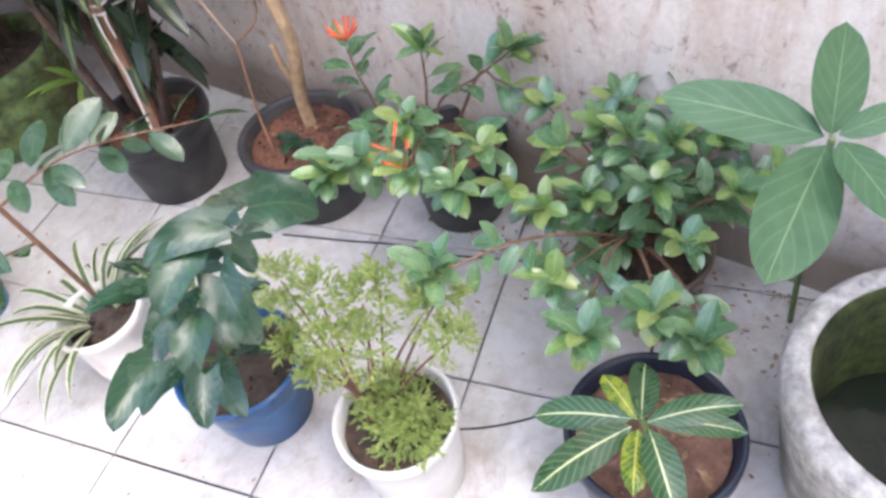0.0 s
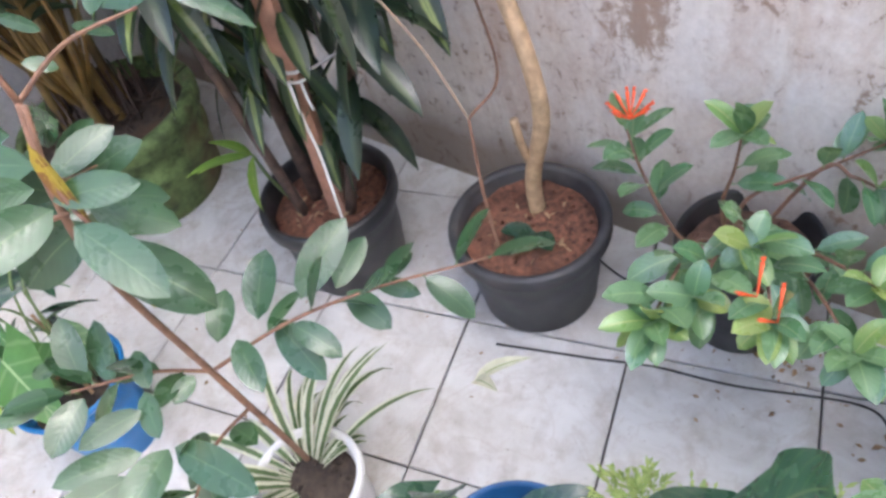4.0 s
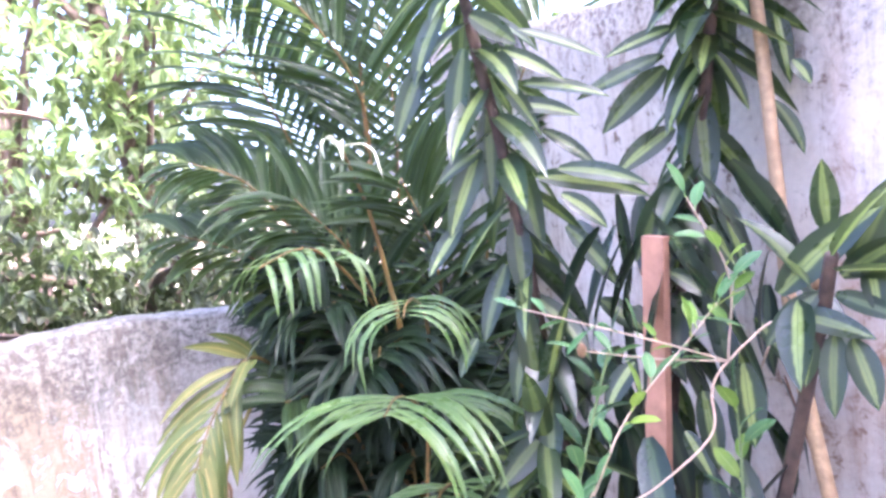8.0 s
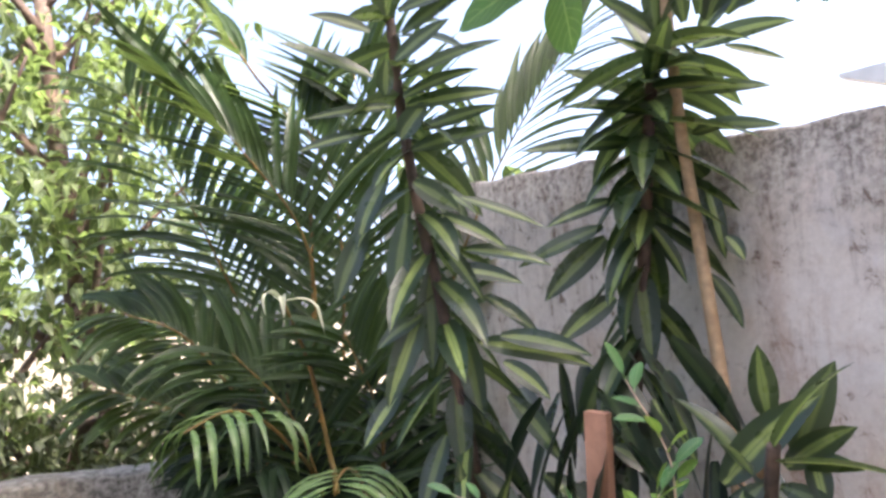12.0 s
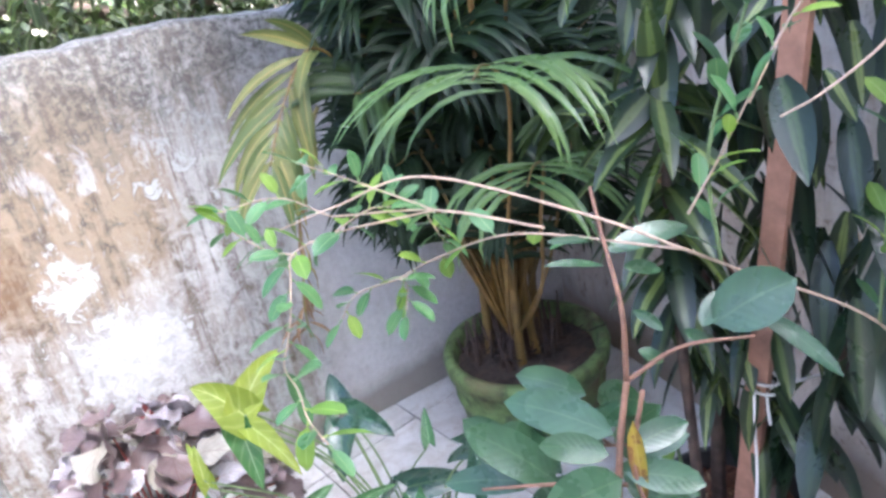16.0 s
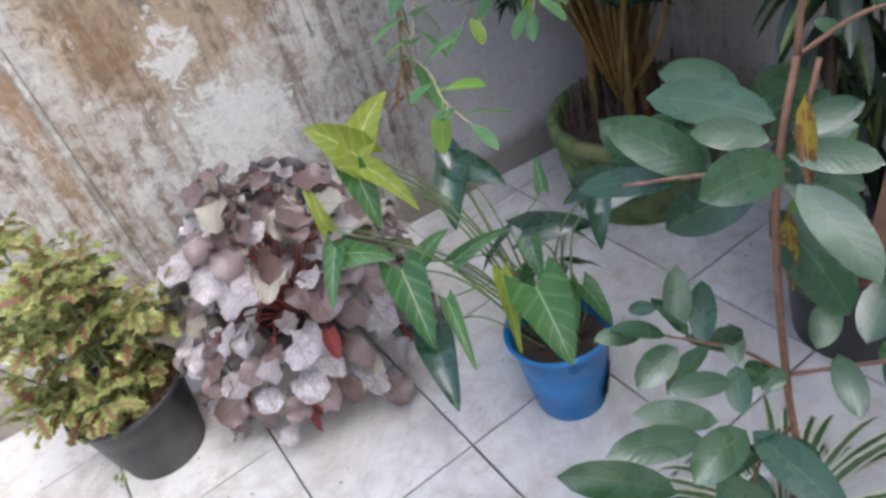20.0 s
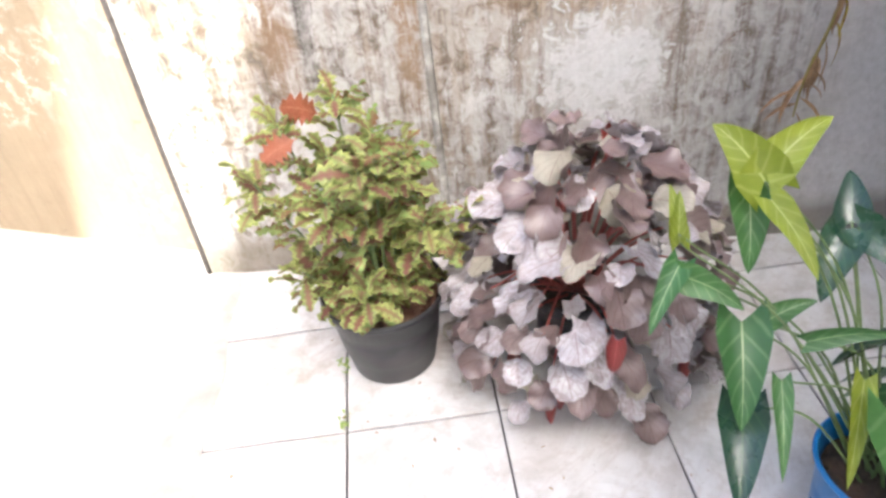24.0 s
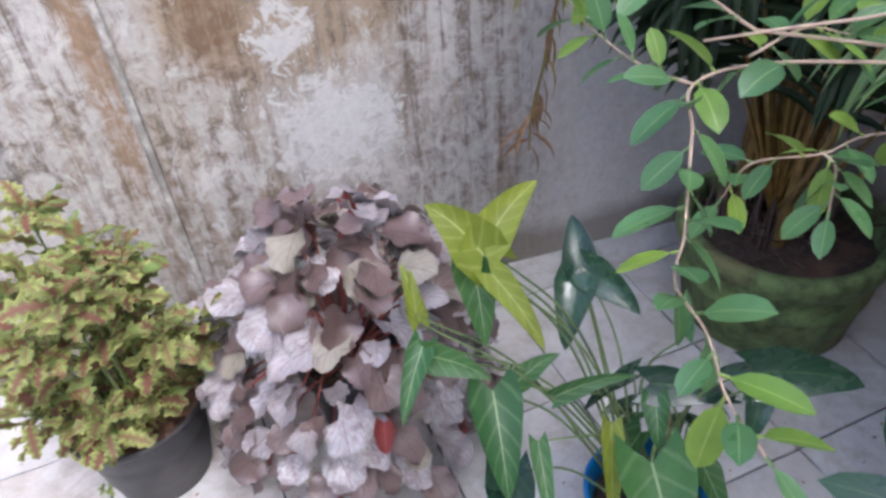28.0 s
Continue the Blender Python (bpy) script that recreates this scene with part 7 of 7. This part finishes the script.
# ---- dead palm frond against the low wall ----
dead = thing("dead_frond", (0.7, 0.4, 0.2), "dry blackened palm frond hanging against the low wall", "dead leaf")
path = stem(dead, [(0.82, 0.27, 0.93), (0.77, 0.33, 0.8), (0.744, 0.352, 0.674), (0.718, 0.356, 0.543), (0.695, 0.358, 0.45), (0.69, 0.36, 0.36)], (0.005, 0.002), M["palm_dry"], name="stalk")
for i in range(22):
    q, d = along(path, 0.25 + 0.75 * i / 22)
    one_leaf(dead, M["annona_yellow"] if 2 < i < 10 and i % 2 else M["dead"], q, (rnd(0.1, 0.45) * (1 if i % 2 else -1), -0.08, rnd(-1.0, -0.5) if i < 15 else rnd(-0.3, 0.1)), rnd(0.06, 0.13), rnd(0.008, 0.014), 0.8, 0.6, "lance", rnd(-0.8, 0.8), 5)

# ---- dry chips on the pots' soil ----
for cx, cy, cz in ((1.005, -1.01, 0.178), (1.0, -0.61, 0.182), (0.488, -1.83, 0.178)):
    g = Geo()
    for k in range(26):
        a, r = rnd(0, 6.3), rnd(0.01, 0.085)
        b = rnd(0, 6.3)
        small_leaf(g, (cx + r * math.cos(a), cy + r * math.sin(a), cz + rnd(0.0, 0.008)), (math.cos(b), math.sin(b), rnd(-0.1, 0.25)), rnd(0.008, 0.03), rnd(0.003, 0.009), 0.0)
    part("chips", g, M["dead"], None, "dry leaf chips lying on the soil of a pot", "stuff")["category"] = "litter"

# ---- cables and litter on the floor ----
for k, pts in enumerate(([(0.86, -0.97, 0.006), (0.871, -1.136, 0.006), (0.88, -1.25, 0.006), (0.875, -1.374, 0.006), (0.886, -1.553, 0.006), (0.84, -1.6, 0.006), (0.791, -1.656, 0.006)], [(0.5, -1.5, 0.006), (0.52, -1.56, 0.006), (0.557, -1.631, 0.006), (0.6, -1.68, 0.006)], [(1.09, -1.1, 0.006), (1.05, -1.17, 0.006), (1.06, -1.255, 0.006), (1.08, -1.3, 0.006)])):
    g = Geo()
    g.tube(arc(pts, 10), 0.0021, 6)
    c = part("cable", g, M["cable"], None, "thin black cable lying on the tiles")
    c["category"] = "cable"
g = Geo()
for k in range(420):
    x, y = rnd(-0.55, 1.1), rnd(-2.1, 0.4)
    if x > back_x(y) - 0.03:
        continue
    a, s = rnd(0, 6.3), rnd(0.003, 0.012)
    small_leaf(g, (x, y, 0.009), (math.cos(a), math.sin(a), 0.05), s, s * rnd(0.2, 0.6), 0.0)
for k in range(420):
    y = rnd(-2.3, -1.3)
    x = back_x(y) - 0.04 - abs(random.gauss(0, 0.14))
    a, s = rnd(0, 6.3), rnd(0.004, 0.018)
    small_leaf(g, (x, y, 0.009), (math.cos(a), math.sin(a), 0.05), s, s * rnd(0.3, 0.7), 0.0)
part("litter", g, M["dead"], None, "dry leaf crumbs and soil scattered on the tiles", "stuff")["category"] = "litter"
g = Geo()
for cx, cy in ((-0.306, 0.028), (-0.305, 0.175), (-0.004, -0.24)):
    for k in range(16):
        small_leaf(g, (cx + rnd(-0.012, 0.012), cy + rnd(-0.02, 0.02), 0.004), (rnd(-1, 1), rnd(-1, 1), rnd(0.2, 1)), 0.014, 0.008)
part("weeds", g, M["frill"], None, "tiny green weeds sprouting from the joints", "stuff")["category"] = "weeds"

# ---- trees beyond the low wall ----
def tree(at, height, crown, count, size, label, seed, shades=("tree",)):
    """A trunk with spreading limbs and a loose crown of small leaves."""
    random.seed(seed)
    t = thing("tree", at, label, "tree", "trees beyond the wall")
    b = Vector(at)
    g = Geo()
    top = b + Vector((rnd(-0.3, 0.3), rnd(-0.2, 0.2), height * 0.7))
    g.tube(arc([b, b.lerp(top, 0.4) + Vector((rnd(-0.1, 0.1), rnd(-0.1, 0.1), 0)), top], 6), [0.09 - 0.05 * i / 12 for i in range(13)], 9)
    part("trunk", g, M["bark_dark"], t)
    tips = []
    g = Geo()
    for k in range(crown):
        th = k * 2.4
        s = b.lerp(top, rnd(0.3, 1.0))
        e = s + Vector((math.cos(th) * rnd(0.5, 1.3), math.sin(th) * rnd(0.4, 1.0), rnd(0.0, 0.3) * height))
        e.y = max(e.y, low_y(e.x) + 0.45)
        m = s.lerp(e, 0.5) + Vector((0, 0, 0.1))
        path = arc([s, m, e], 5)
        g.tube(path, [0.03 - 0.024 * i / 10 for i in range(11)], 6)
        tips += path[3:]
    part("limb", g, M["bark_dark"], t, "spreading limbs")
    g = Geo()
    for k in range(count):
        c = random.choice(tips) + Vector((random.gauss(0, 0.2), random.gauss(0, 0.18), random.gauss(0, 0.17)))
        d = Vector((rnd(-1, 1), rnd(-1, 1), rnd(-0.9, 0.5)))
        if c.y < low_y(c.x) + 0.35 and c.x < 2.0:
            continue
        for j in range(3):
            small_leaf(g, c, d + Vector((rnd(-0.8, 0.8), rnd(-0.8, 0.8), rnd(-0.6, 0.4))), size * rnd(0.6, 1.2), size * 0.42 * rnd(0.8, 1.2), 0.3)
    part("crown", g, M[shades[0]], t, "loose crown of many pointed leaves", "stuff")


tree((-0.6, 2.9, -0.03), 4.0, 12, 620, 0.1, "leafy tree in hazy sun beyond the low wall", 11)
tree((0.9, 2.8, -0.03), 4.0, 13, 680, 0.1, "bushy tree with yellow-green leaves beyond the low wall", 12)
tree((1.6, 2.9, -0.03), 5.0, 20, 1500, 0.12, "tree standing behind the wall corner", 13)
tree((3.6, 0.9, -0.03), 2.6, 9, 900, 0.13, "low tree behind the tall wall", 14)
tree((0.1, 1.8, -0.03), 2.7, 11, 380, 0.09, "low bushy tree close behind the wall", 15)
tree((0.35, 1.45, -0.03), 1.6, 20, 2600, 0.062, "dark twiggy bush just behind the low wall", 16, ("bush",))
tree((-0.5, 1.6, -0.03), 1.6, 18, 2200, 0.062, "dark twiggy bush just behind the low wall", 17, ("bush",))
tree((1.2, 1.6, -0.03), 1.75, 18, 2400, 0.062, "dark twiggy bush behind the wall corner", 18, ("bush",))

# ---- floor tiles, each a piece of its own ----
random.seed(5)
T, J = 0.3, 0.0022
tile_mesh = None
for i in range(-2, 6):
    for j in range(-11, 2):
        x0, y0 = i * T, j * T
        x1, y1 = x0 + T, y0 + T
        y1 = min(y1, low_y(x0) + 0.03)
        x1 = min(x1, back_x(y1) + 0.05)
        if y1 - y0 < 0.02 or x1 - x0 < 0.02:
            continue
        w, h = x1 - x0 - 2 * J, y1 - y0 - 2 * J
        g = Geo()
        e, z = 0.002, 0.004
        ring0 = [(0, 0), (w, 0), (w, h), (0, h)]
        ring1 = [(e, e), (w - e, e), (w - e, h - e), (e, h - e)]
        g.v += [(x, y, -z) for x, y in ring0] + [(x, y, z - 0.001) for x, y in ring0] + [(x, y, z) for x, y in ring1]
        g.uv += [(0.5, 0.5)] * 12
        for k in range(4):
            n2 = (k + 1) % 4
            g.f += [(k, n2, 4 + n2, 4 + k), (4 + k, 4 + n2, 8 + n2, 8 + k)]
        g.f.append((8, 9, 10, 11))
        ob = part("tile", g.mesh("tile"), M["tile"], bed)
        flat(ob)
        ob.location = (x0 + J, y0 + J, rnd(-0.0006, 0.0006))
        ob.rotation_euler = (rnd(-0.0015, 0.0015), rnd(-0.0015, 0.0015), rnd(-0.002, 0.002))
